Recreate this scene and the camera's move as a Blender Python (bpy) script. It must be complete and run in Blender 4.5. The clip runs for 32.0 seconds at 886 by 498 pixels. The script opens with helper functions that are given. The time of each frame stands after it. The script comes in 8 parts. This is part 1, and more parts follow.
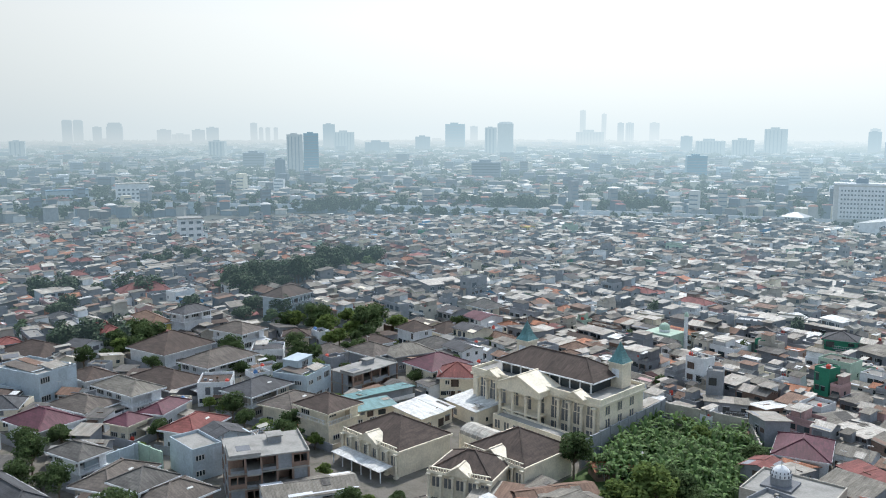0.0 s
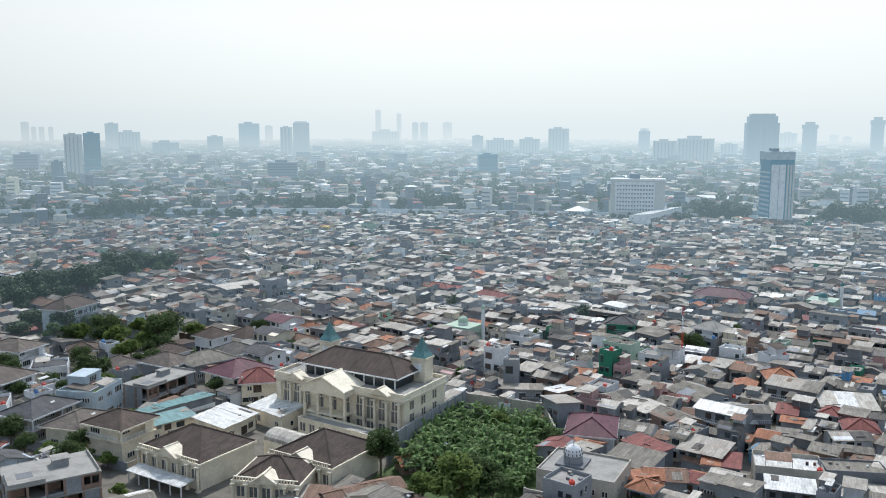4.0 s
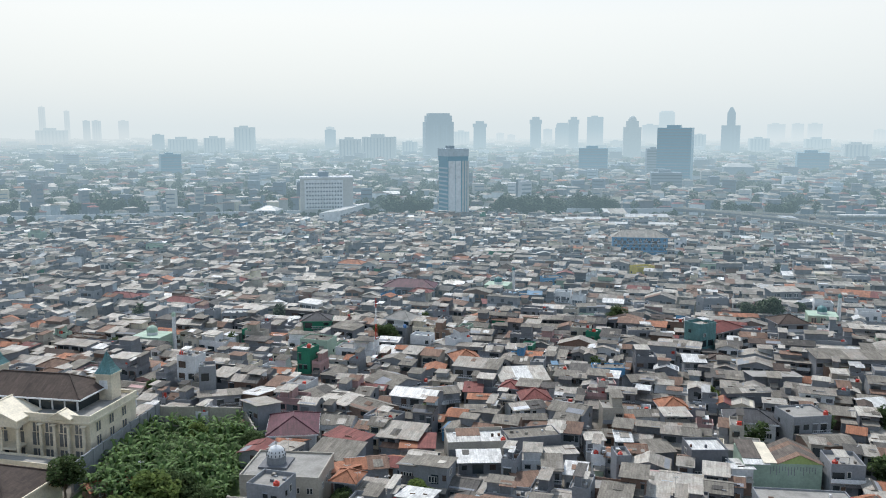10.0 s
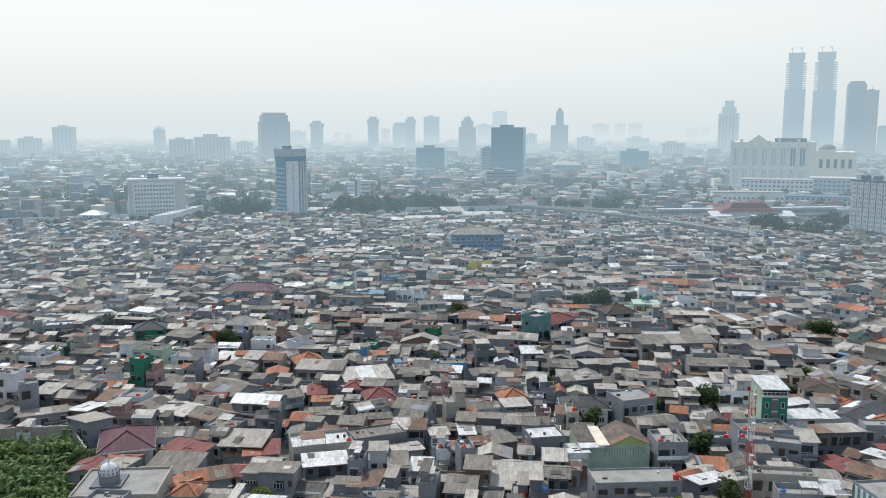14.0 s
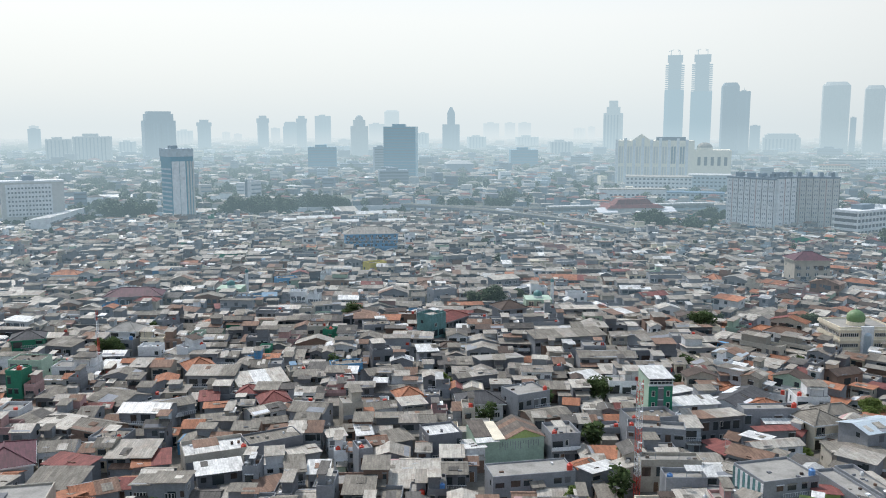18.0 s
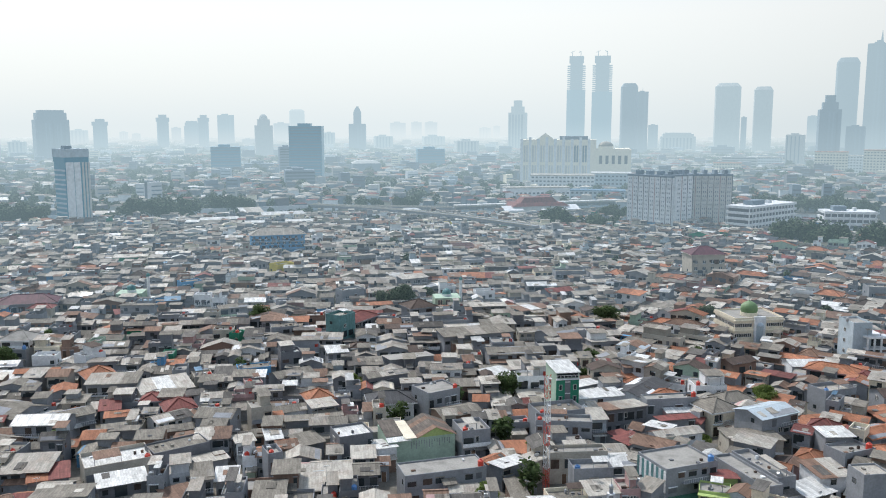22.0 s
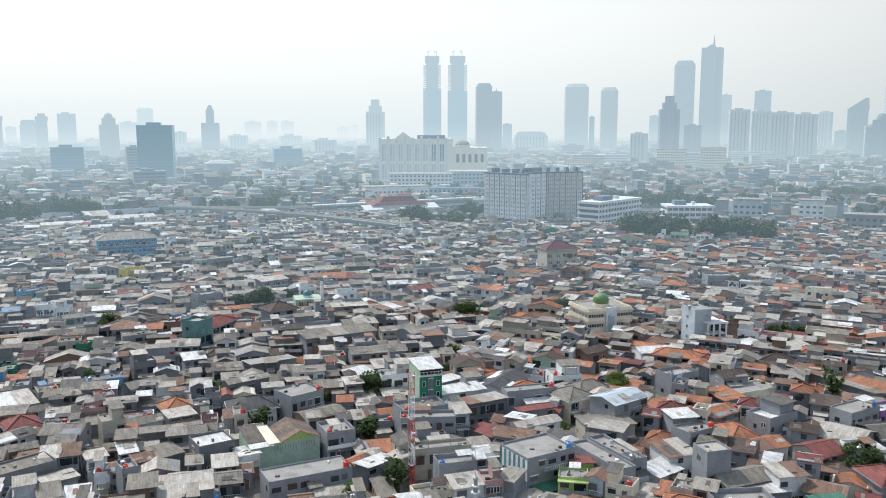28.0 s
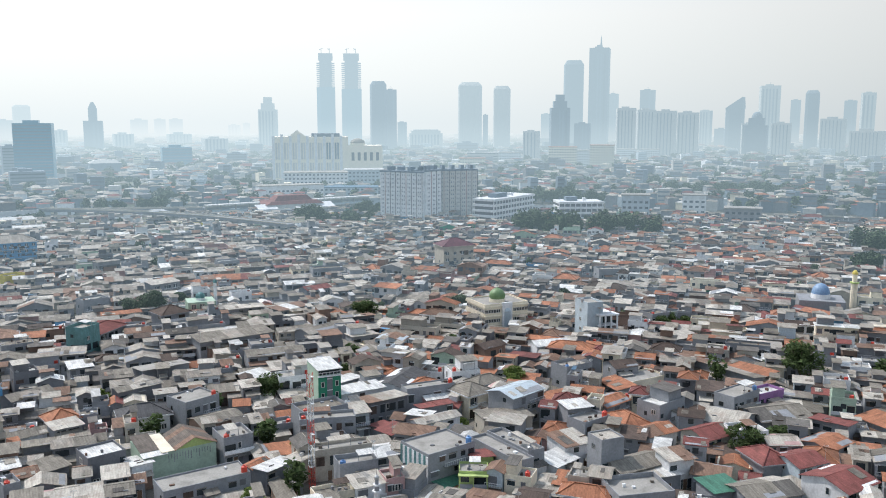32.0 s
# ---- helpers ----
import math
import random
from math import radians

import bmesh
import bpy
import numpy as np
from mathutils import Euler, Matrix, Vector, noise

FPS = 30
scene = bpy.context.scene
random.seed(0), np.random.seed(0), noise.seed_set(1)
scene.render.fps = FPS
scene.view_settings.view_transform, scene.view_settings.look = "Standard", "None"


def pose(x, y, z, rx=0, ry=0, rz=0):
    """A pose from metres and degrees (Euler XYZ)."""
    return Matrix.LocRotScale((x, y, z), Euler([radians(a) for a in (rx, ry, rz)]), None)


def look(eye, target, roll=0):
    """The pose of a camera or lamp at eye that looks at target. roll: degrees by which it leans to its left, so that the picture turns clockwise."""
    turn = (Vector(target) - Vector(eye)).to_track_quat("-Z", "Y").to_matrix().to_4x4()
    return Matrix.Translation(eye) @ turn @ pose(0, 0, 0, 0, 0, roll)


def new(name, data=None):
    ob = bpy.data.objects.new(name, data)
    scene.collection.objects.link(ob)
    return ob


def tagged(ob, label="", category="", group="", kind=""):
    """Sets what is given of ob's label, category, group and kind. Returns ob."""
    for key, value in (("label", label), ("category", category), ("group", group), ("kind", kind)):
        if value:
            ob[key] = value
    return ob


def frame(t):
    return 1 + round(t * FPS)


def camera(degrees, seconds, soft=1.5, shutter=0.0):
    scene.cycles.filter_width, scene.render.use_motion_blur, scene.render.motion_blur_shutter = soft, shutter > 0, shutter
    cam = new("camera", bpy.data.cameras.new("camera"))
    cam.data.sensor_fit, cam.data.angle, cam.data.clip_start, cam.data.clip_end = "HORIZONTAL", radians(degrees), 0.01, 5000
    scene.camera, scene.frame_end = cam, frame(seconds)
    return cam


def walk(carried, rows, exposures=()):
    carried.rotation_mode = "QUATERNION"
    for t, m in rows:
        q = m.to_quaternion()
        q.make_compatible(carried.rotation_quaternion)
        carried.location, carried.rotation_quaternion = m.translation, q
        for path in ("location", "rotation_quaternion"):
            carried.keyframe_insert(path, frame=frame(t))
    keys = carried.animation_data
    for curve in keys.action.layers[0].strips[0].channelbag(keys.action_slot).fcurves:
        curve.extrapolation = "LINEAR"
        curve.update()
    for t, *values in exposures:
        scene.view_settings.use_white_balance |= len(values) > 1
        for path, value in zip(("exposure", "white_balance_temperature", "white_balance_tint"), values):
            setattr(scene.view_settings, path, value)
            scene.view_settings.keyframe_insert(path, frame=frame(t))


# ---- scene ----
# A drone hovers 72 m over the city and turns slowly clockwise.
EYE = (0.0, 0.0, 72.0)
cam = camera(54.9, 32.0, soft=1.05)
# seconds, heading clockwise from +y, tilt
TURN = (
    (0, -37.18, -8.01), (0.5, -36.06, -8.03), (1, -34.50, -8.05), (1.5, -32.92, -8.05), (2, -31.36, -8.05), (2.5, -29.76, -8.05),
    (3, -28.00, -8.04), (3.5, -26.00, -8.04), (5.5, -16.41, -8.08), (6, -14.49, -8.11), (6.5, -12.82, -8.12), (7, -11.32, -8.13),
    (7.5, -9.83, -8.13), (8, -8.53, -8.14), (8.5, -7.30, -8.13), (9, -5.91, -8.13), (9.5, -4.46, -8.14), (10, -3.04, -8.13),
    (10.5, -1.61, -8.14), (11, -0.19, -8.13), (11.5, 1.23, -8.12), (12, 2.64, -8.13), (12.5, 4.07, -8.13), (13, 5.41, -8.14),
    (13.5, 6.68, -8.14), (14, 7.74, -8.15), (14.5, 8.76, -8.16), (16.5, 12.55, -8.18), (17, 13.36, -8.19), (17.5, 14.14, -8.20),
    (18, 14.91, -8.20), (18.5, 15.69, -8.21), (19, 16.41, -8.22), (19.5, 17.19, -8.24), (20, 17.98, -8.24), (20.5, 18.76, -8.24),
    (21, 19.55, -8.24), (21.5, 20.33, -8.25), (22, 21.12, -8.24), (22.5, 21.91, -8.24), (23, 22.69, -8.23), (23.5, 23.48, -8.23),
    (24, 24.27, -8.23), (24.5, 25.05, -8.25), (25, 25.84, -8.25), (25.5, 26.62, -8.26), (27.5, 29.78, -8.29), (28, 30.56, -8.30),
    (28.5, 31.36, -8.31), (29, 32.16, -8.33), (29.5, 32.94, -8.34), (30, 33.85, -8.36), (30.5, 34.78, -8.38), (31, 35.71, -8.40),
    (31.5, 36.64, -8.42), (32, 37.54, -8.43),
)
walk(cam, [(t, pose(*EYE, 90 + tilt, 0, -heading)) for t, heading, tilt in TURN],
     exposures=((0, 0.11, 6420, 10), (6, -0.06, 6450, 10), (13, -0.1, 6560, 11), (19, -0.03, 6590, 11), (25, 0.06, 6600, 11), (32, 0.12, 6640, 12)))

# ---- world and sun ----
SUN_AZ, SUN_EL = -20.0, 52.0
world = bpy.data.worlds.new("sky")
scene.world = world
world.use_nodes = True
wn, wl = world.node_tree.nodes, world.node_tree.links
sky = wn.new("ShaderNodeTexSky")
sky.sky_type = "NISHITA"
sky.sun_disc = False
sky.sun_elevation, sky.sun_rotation = radians(SUN_EL), radians(SUN_AZ)
sky.altitude, sky.air_density, sky.dust_density = 20, 1.2, 4.0
bg = wn["Background"]
clear = wn.new("ShaderNodeVectorMath")
clear.operation = "SCALE"
clear.inputs["Scale"].default_value = 0.12
wl.new(sky.outputs[0], clear.inputs[0])
# thick haze: a pale veil over the whole sky, densest towards the horizon
coord = wn.new("ShaderNodeTexCoord")
up = wn.new("ShaderNodeSeparateXYZ")
wl.new(coord.outputs["Generated"], up.inputs[0])
veil = wn.new("ShaderNodeValToRGB")
veil.color_ramp.elements[0].position, veil.color_ramp.elements[0].color = 0.0, (0.80, 0.90, 0.94, 1)
veil.color_ramp.elements[1].position, veil.color_ramp.elements[1].color = 1.0, (0.66, 0.87, 1.18, 1)
e = veil.color_ramp.elements.new(0.12)
e.color = (0.93, 0.98, 0.99, 1)
e = veil.color_ramp.elements.new(0.35)
e.color = (0.74, 0.91, 1.08, 1)
wl.new(up.outputs["Z"], veil.inputs[0])
mixed = wn.new("ShaderNodeMix")
mixed.data_type = "RGBA"
mixed.inputs["Factor"].default_value = 0.85
wl.new(clear.outputs[0], mixed.inputs["A"])
wl.new(veil.outputs[0], mixed.inputs["B"])
# the haze is brightest on the sun's side of the sky
side = wn.new("ShaderNodeVectorMath")
side.operation = "DOT_PRODUCT"
side.inputs[1].default_value = (math.sin(radians(-2.0)), math.cos(radians(-2.0)), 0.0)
wl.new(coord.outputs["Generated"], side.inputs[0])
fall = wn.new("ShaderNodeMapRange")
fall.interpolation_type = "SMOOTHSTEP"
wl.new(side.outputs["Value"], fall.inputs[0])
fall.inputs[1].default_value, fall.inputs[2].default_value = 0.2, 0.95
fall.inputs[3].default_value, fall.inputs[4].default_value = 0.76, 1.085
dim = wn.new("ShaderNodeVectorMath")
dim.operation = "SCALE"
wl.new(mixed.outputs["Result"], dim.inputs[0])
wl.new(fall.outputs[0], dim.inputs["Scale"])
wl.new(dim.outputs[0], bg.inputs[0])
bg.inputs[1].default_value = 1.0

sun_data = bpy.data.lights.new("sun", "SUN")
sun_data.energy, sun_data.angle, sun_data.color = 3.5, radians(1.0), (1.0, 0.975, 0.94)
sun = new("sun", sun_data)
sa, se = radians(SUN_AZ), radians(SUN_EL)
sun.matrix_world = look((math.sin(sa) * math.cos(se) * 500, math.cos(sa) * math.cos(se) * 500, math.sin(se) * 500), (0, 0, 0))

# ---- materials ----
# distance haze, painted into the far materials as emission
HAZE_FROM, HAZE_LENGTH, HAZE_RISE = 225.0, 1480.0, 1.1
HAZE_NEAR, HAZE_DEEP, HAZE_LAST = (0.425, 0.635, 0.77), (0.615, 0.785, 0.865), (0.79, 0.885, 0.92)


def painted_haze(mat, shader):
    """Paints the day's haze onto the far backdrop as emission, more the farther it stands."""
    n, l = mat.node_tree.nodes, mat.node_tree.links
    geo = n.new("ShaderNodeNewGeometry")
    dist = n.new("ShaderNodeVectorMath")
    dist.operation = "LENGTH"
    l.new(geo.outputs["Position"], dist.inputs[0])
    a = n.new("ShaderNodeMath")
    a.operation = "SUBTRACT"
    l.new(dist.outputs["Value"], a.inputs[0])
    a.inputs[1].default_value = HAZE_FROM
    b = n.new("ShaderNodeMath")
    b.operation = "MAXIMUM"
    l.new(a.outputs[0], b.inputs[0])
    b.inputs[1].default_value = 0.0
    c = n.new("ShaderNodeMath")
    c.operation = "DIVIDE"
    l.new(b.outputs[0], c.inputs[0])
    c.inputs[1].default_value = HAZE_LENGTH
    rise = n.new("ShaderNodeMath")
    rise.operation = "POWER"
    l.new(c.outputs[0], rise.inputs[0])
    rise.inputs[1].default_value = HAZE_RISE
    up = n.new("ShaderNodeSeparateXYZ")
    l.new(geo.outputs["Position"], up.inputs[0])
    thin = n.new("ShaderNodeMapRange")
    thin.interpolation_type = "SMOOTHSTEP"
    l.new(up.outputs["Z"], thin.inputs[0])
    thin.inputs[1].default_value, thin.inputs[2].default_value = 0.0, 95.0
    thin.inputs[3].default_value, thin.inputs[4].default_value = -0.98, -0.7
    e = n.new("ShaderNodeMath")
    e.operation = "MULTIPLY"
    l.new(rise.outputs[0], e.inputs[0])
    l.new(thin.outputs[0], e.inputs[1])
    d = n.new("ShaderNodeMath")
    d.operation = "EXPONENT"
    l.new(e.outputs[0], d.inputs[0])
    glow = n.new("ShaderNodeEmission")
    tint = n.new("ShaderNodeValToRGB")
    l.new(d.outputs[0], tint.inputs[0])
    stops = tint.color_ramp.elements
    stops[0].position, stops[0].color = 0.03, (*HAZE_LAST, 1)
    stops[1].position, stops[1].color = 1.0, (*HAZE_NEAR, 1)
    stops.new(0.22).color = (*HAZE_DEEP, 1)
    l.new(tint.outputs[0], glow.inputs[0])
    # the painted haze is duller away from the bright side of the sky
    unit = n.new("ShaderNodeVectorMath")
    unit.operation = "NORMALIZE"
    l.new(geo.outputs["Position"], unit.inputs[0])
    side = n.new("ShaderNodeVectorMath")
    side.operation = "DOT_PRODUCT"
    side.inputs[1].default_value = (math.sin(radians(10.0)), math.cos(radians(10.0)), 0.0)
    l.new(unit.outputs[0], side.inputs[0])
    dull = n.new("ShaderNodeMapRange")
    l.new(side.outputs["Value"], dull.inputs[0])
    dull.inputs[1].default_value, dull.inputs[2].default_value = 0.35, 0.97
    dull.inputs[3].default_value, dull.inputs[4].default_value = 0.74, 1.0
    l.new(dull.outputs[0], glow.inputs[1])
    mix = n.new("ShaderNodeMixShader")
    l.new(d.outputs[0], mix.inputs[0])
    l.new(glow.outputs[0], mix.inputs[1])
    l.new(shader, mix.inputs[2])
    return mix.outputs[0]


def surface(name, colour, rough=0.85, vary=0.3, stain=0.35, stain_colour=None, grain=2.5, metal=0.0, far=False, ribs=0.0, bump=0.15, sheen=0.4, speck=0.2, thin=0.0):
    """A weathered surface: a tone for every piece, broad stains, fine grain and relief."""
    mat = bpy.data.materials.new(name)
    mat.use_nodes = True
    n, l = mat.node_tree.nodes, mat.node_tree.links
    shade = n["Principled BSDF"]
    shade.inputs["Roughness"].default_value = rough
    shade.inputs["Metallic"].default_value = metal
    shade.inputs["Specular IOR Level"].default_value = sheen
    geo = n.new("ShaderNodeNewGeometry")
    tone = n.new("ShaderNodeMapRange")
    l.new(geo.outputs["Random Per Island"], tone.inputs[0])
    tone.inputs[3].default_value, tone.inputs[4].default_value = 1 - vary, 1 + vary
    hsv = n.new("ShaderNodeHueSaturation")
    hsv.inputs["Color"].default_value = (*colour, 1)
    l.new(tone.outputs[0], hsv.inputs["Value"])
    big = n.new("ShaderNodeTexNoise")
    big.inputs["Scale"].default_value = 0.35
    big.inputs["Detail"].default_value = 5
    l.new(geo.outputs["Position"], big.inputs["Vector"])
    cut = n.new("ShaderNodeMapRange")
    l.new(big.outputs["Fac"], cut.inputs[0])
    cut.inputs[1].default_value, cut.inputs[2].default_value = 0.45, 0.75
    cut.inputs[4].default_value = stain
    sm = n.new("ShaderNodeMix")
    sm.data_type = "RGBA"
    l.new(cut.outputs[0], sm.inputs["Factor"])
    l.new(hsv.outputs[0], sm.inputs["A"])
    sm.inputs["B"].default_value = (*(stain_colour or [v * 0.45 for v in colour]), 1)
    fine = n.new("ShaderNodeTexNoise")
    fine.inputs["Scale"].default_value = grain
    fine.inputs["Detail"].default_value = 3
    l.new(geo.outputs["Position"], fine.inputs["Vector"])
    fr = n.new("ShaderNodeMapRange")
    l.new(fine.outputs["Fac"], fr.inputs[0])
    fr.inputs[1].default_value, fr.inputs[2].default_value = 0.25, 0.75
    fr.inputs[3].default_value, fr.inputs[4].default_value = 1 - speck, 1 + speck
    last = n.new("ShaderNodeVectorMath")
    last.operation = "SCALE"
    l.new(sm.outputs["Result"], last.inputs[0])
    l.new(fr.outputs[0], last.inputs["Scale"])
    colour_out = last.outputs[0]
    height = fine.outputs["Fac"]
    if ribs:
        tc = n.new("ShaderNodeTexCoord")
        wave = n.new("ShaderNodeTexWave")
        wave.bands_direction = "X"
        wave.inputs["Scale"].default_value = ribs
        wave.inputs["Distortion"].default_value = 0.4
        l.new(tc.outputs["Object"], wave.inputs["Vector"])
        wr = n.new("ShaderNodeMapRange")
        l.new(wave.outputs["Fac"], wr.inputs[0])
        wr.inputs[3].default_value, wr.inputs[4].default_value = 0.86, 1.08
        ws = n.new("ShaderNodeVectorMath")
        ws.operation = "SCALE"
        l.new(colour_out, ws.inputs[0])
        l.new(wr.outputs[0], ws.inputs["Scale"])
        colour_out = ws.outputs[0]
        height = wave.outputs["Fac"]
        # single sheets and tiles of different age
        snap = n.new("ShaderNodeVectorMath")
        snap.operation = "SNAP"
        snap.inputs[1].default_value = (0.95, 1.7, 50.0)
        l.new(tc.outputs["Object"], snap.inputs[0])
        cell = n.new("ShaderNodeTexWhiteNoise")
        l.new(snap.outputs[0], cell.inputs["Vector"])
        cr = n.new("ShaderNodeMapRange")
        l.new(cell.outputs["Value"], cr.inputs[0])
        cr.inputs[3].default_value, cr.inputs[4].default_value = 0.84, 1.14
        cs = n.new("ShaderNodeVectorMath")
        cs.operation = "SCALE"
        l.new(colour_out, cs.inputs[0])
        l.new(cr.outputs[0], cs.inputs["Scale"])
        # dirt washed down the slope in narrow streaks
        thin_x = n.new("ShaderNodeVectorMath")
        thin_x.operation = "MULTIPLY"
        thin_x.inputs[1].default_value = (2.6, 0.35, 0.35)
        l.new(tc.outputs["Object"], thin_x.inputs[0])
        streak = n.new("ShaderNodeTexNoise")
        streak.inputs["Scale"].default_value = 1.0
        streak.inputs["Detail"].default_value = 4
        l.new(thin_x.outputs[0], streak.inputs["Vector"])
        sr = n.new("ShaderNodeMapRange")
        l.new(streak.outputs["Fac"], sr.inputs[0])
        sr.inputs[1].default_value, sr.inputs[2].default_value = 0.3, 0.7
        sr.inputs[3].default_value, sr.inputs[4].default_value = 0.72, 1.18
        ss = n.new("ShaderNodeVectorMath")
        ss.operation = "SCALE"
        l.new(cs.outputs[0], ss.inputs[0])
        l.new(sr.outputs[0], ss.inputs["Scale"])
        colour_out = ss.outputs[0]
    l.new(colour_out, shade.inputs["Base Color"])
    if bump:
        bp = n.new("ShaderNodeBump")
        bp.inputs["Strength"].default_value = bump
        bp.inputs["Distance"].default_value = 0.1
        l.new(height, bp.inputs["Height"])
        l.new(bp.outputs[0], shade.inputs["Normal"])
    out = [x for x in n if x.type == "OUTPUT_MATERIAL"][0]
    last_shader = shade.outputs[0]
    if thin:
        # thin leaves let the sun through
        leaf_through = n.new("ShaderNodeBsdfTranslucent")
        l.new(colour_out, leaf_through.inputs[0])
        blend = n.new("ShaderNodeMixShader")
        blend.inputs[0].default_value = thin
        l.new(shade.outputs[0], blend.inputs[1])
        l.new(leaf_through.outputs[0], blend.inputs[2])
        last_shader = blend.outputs[0]
        l.new(last_shader, out.inputs[0])
    # far surfaces give off the painted haze themselves
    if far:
        l.new(painted_haze(mat, last_shader), out.inputs[0])
    return mat


PALETTE = {
    # roofs
    "metal_light": ((0.385, 0.360, 0.315), 0.55), "metal_grey": ((0.262, 0.242, 0.208), 0.6), "fibre": ((0.198, 0.180, 0.152), 0.9),
    "fibre_dark": ((0.115, 0.107, 0.098), 0.9), "tile_orange": ((0.32, 0.135, 0.075), 0.85), "tile_red": ((0.19, 0.06, 0.052), 0.8),
    "tile_brown": ((0.078, 0.056, 0.046), 0.85), "tile_grey": ((0.066, 0.067, 0.072), 0.8), "metal_white": ((0.56, 0.56, 0.545), 0.5),
    "metal_blue": ((0.08, 0.18, 0.28), 0.5), "rust": ((0.185, 0.115, 0.083), 0.85), "maroon": ((0.10, 0.032, 0.046), 0.7),
    "tile_worn": ((0.125, 0.105, 0.09), 0.85), "teal": ((0.10, 0.225, 0.23), 0.55), "concrete": ((0.29, 0.28, 0.26), 0.9), "green_roof": ((0.05, 0.16, 0.11), 0.6),
    # walls
    "cement": ((0.245, 0.258, 0.278), 0.9), "white": ((0.66, 0.67, 0.685), 0.8), "cream": ((0.71, 0.64, 0.51), 0.8), "mint": ((0.36, 0.47, 0.38), 0.8),
    "pale_blue": ((0.40, 0.465, 0.51), 0.8), "pink": ((0.42, 0.27, 0.26), 0.8), "yellow": ((0.55, 0.45, 0.12), 0.8), "brick": ((0.235, 0.16, 0.125), 0.9),
    "green": ((0.022, 0.19, 0.115), 0.7), "blue": ((0.09, 0.26, 0.45), 0.7), "beige": ((0.40, 0.37, 0.32), 0.85), "dark_grey": ((0.15, 0.157, 0.172), 0.8),
    "purple": ((0.26, 0.13, 0.29), 0.7), "lime": ((0.38, 0.48, 0.18), 0.8),
}
ROOFS = {"metal_light", "metal_grey", "fibre", "fibre_dark", "tile_orange", "tile_red", "tile_brown", "tile_worn", "tile_grey", "metal_white", "metal_blue", "rust", "maroon", "teal", "green_roof"}
# FAR holds the copies that carry the painted distance haze
MAT, FAR = {}, {}
for key, (colour, rough) in PALETTE.items():
    roof = key in ROOFS
    rusty = (0.20, 0.12, 0.08) if key in ("metal_light", "metal_grey", "rust") else None
    MAT[key] = surface(key, colour, rough, 0.3 if roof else 0.2, 0.42 if roof else 0.62 if key == "concrete" else 0.4, rusty, ribs=1.3 if roof else 0.0, speck=0.2 if roof else 0.14, bump=0.15 if roof else 0.0)
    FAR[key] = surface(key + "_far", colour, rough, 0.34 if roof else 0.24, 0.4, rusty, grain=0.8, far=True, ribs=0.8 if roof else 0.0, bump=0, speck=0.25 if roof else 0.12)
MAT["glass"] = surface("window_glass", (0.03, 0.04, 0.045), 0.15, 0.3, 0.1, bump=0, sheen=0.6)
FAR["glass"] = surface("window_glass_far", (0.08, 0.10, 0.12), 0.25, 0.3, 0.1, far=True, bump=0)
MAT["pane"] = surface("curtained_glass", (0.15, 0.155, 0.16), 0.25, 0.35, 0.3, bump=0, sheen=0.5)
MAT["frame"] = surface("window_frame", (0.5, 0.49, 0.47), 0.6, 0.3, 0.2, bump=0)
MAT["door"] = surface("door_wood", (0.16, 0.10, 0.065), 0.7, 0.4, 0.3)
MAT["tank_red"] = surface("tank_red", (0.50, 0.055, 0.035), 0.45, 0.2, 0.2, bump=0)
MAT["tank_blue"] = surface("tank_blue", (0.08, 0.20, 0.42), 0.45, 0.2, 0.2, bump=0)
MAT["steel"] = surface("steel", (0.45, 0.46, 0.47), 0.35, 0.1, 0.2, metal=0.7, bump=0)
MAT["leaf"] = surface("leaf", (0.09, 0.128, 0.055), 0.9, 0.55, 0.3, (0.02, 0.045, 0.012), bump=0, sheen=0.08, thin=0.4)
MAT["leaf_light"] = surface("leaf_light", (0.165, 0.22, 0.07), 0.85, 0.5, 0.3, (0.06, 0.1, 0.025), bump=0, sheen=0.08, thin=0.45)
MAT["banana"] = surface("banana_leaf", (0.125, 0.20, 0.07), 0.6, 0.6, 0.35, (0.035, 0.07, 0.018), bump=0, sheen=0.14, thin=0.3)
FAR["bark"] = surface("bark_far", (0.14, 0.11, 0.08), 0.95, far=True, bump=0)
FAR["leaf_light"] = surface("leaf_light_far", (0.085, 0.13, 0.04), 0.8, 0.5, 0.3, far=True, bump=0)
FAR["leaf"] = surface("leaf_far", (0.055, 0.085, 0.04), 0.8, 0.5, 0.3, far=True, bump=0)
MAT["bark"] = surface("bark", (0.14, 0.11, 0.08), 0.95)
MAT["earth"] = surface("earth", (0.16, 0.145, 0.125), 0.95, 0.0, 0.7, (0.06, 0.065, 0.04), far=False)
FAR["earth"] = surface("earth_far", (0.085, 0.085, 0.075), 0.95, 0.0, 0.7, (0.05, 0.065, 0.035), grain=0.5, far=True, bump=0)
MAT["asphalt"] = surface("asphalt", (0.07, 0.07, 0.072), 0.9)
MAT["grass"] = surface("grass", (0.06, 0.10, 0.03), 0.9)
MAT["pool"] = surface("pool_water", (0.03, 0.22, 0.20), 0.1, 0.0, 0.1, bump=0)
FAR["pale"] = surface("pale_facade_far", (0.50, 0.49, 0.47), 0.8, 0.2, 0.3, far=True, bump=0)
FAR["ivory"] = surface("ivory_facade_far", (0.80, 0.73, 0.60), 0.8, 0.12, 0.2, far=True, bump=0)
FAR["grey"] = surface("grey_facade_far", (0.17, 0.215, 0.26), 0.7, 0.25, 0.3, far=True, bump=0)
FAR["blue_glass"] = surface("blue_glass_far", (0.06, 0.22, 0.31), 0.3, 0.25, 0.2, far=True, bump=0)

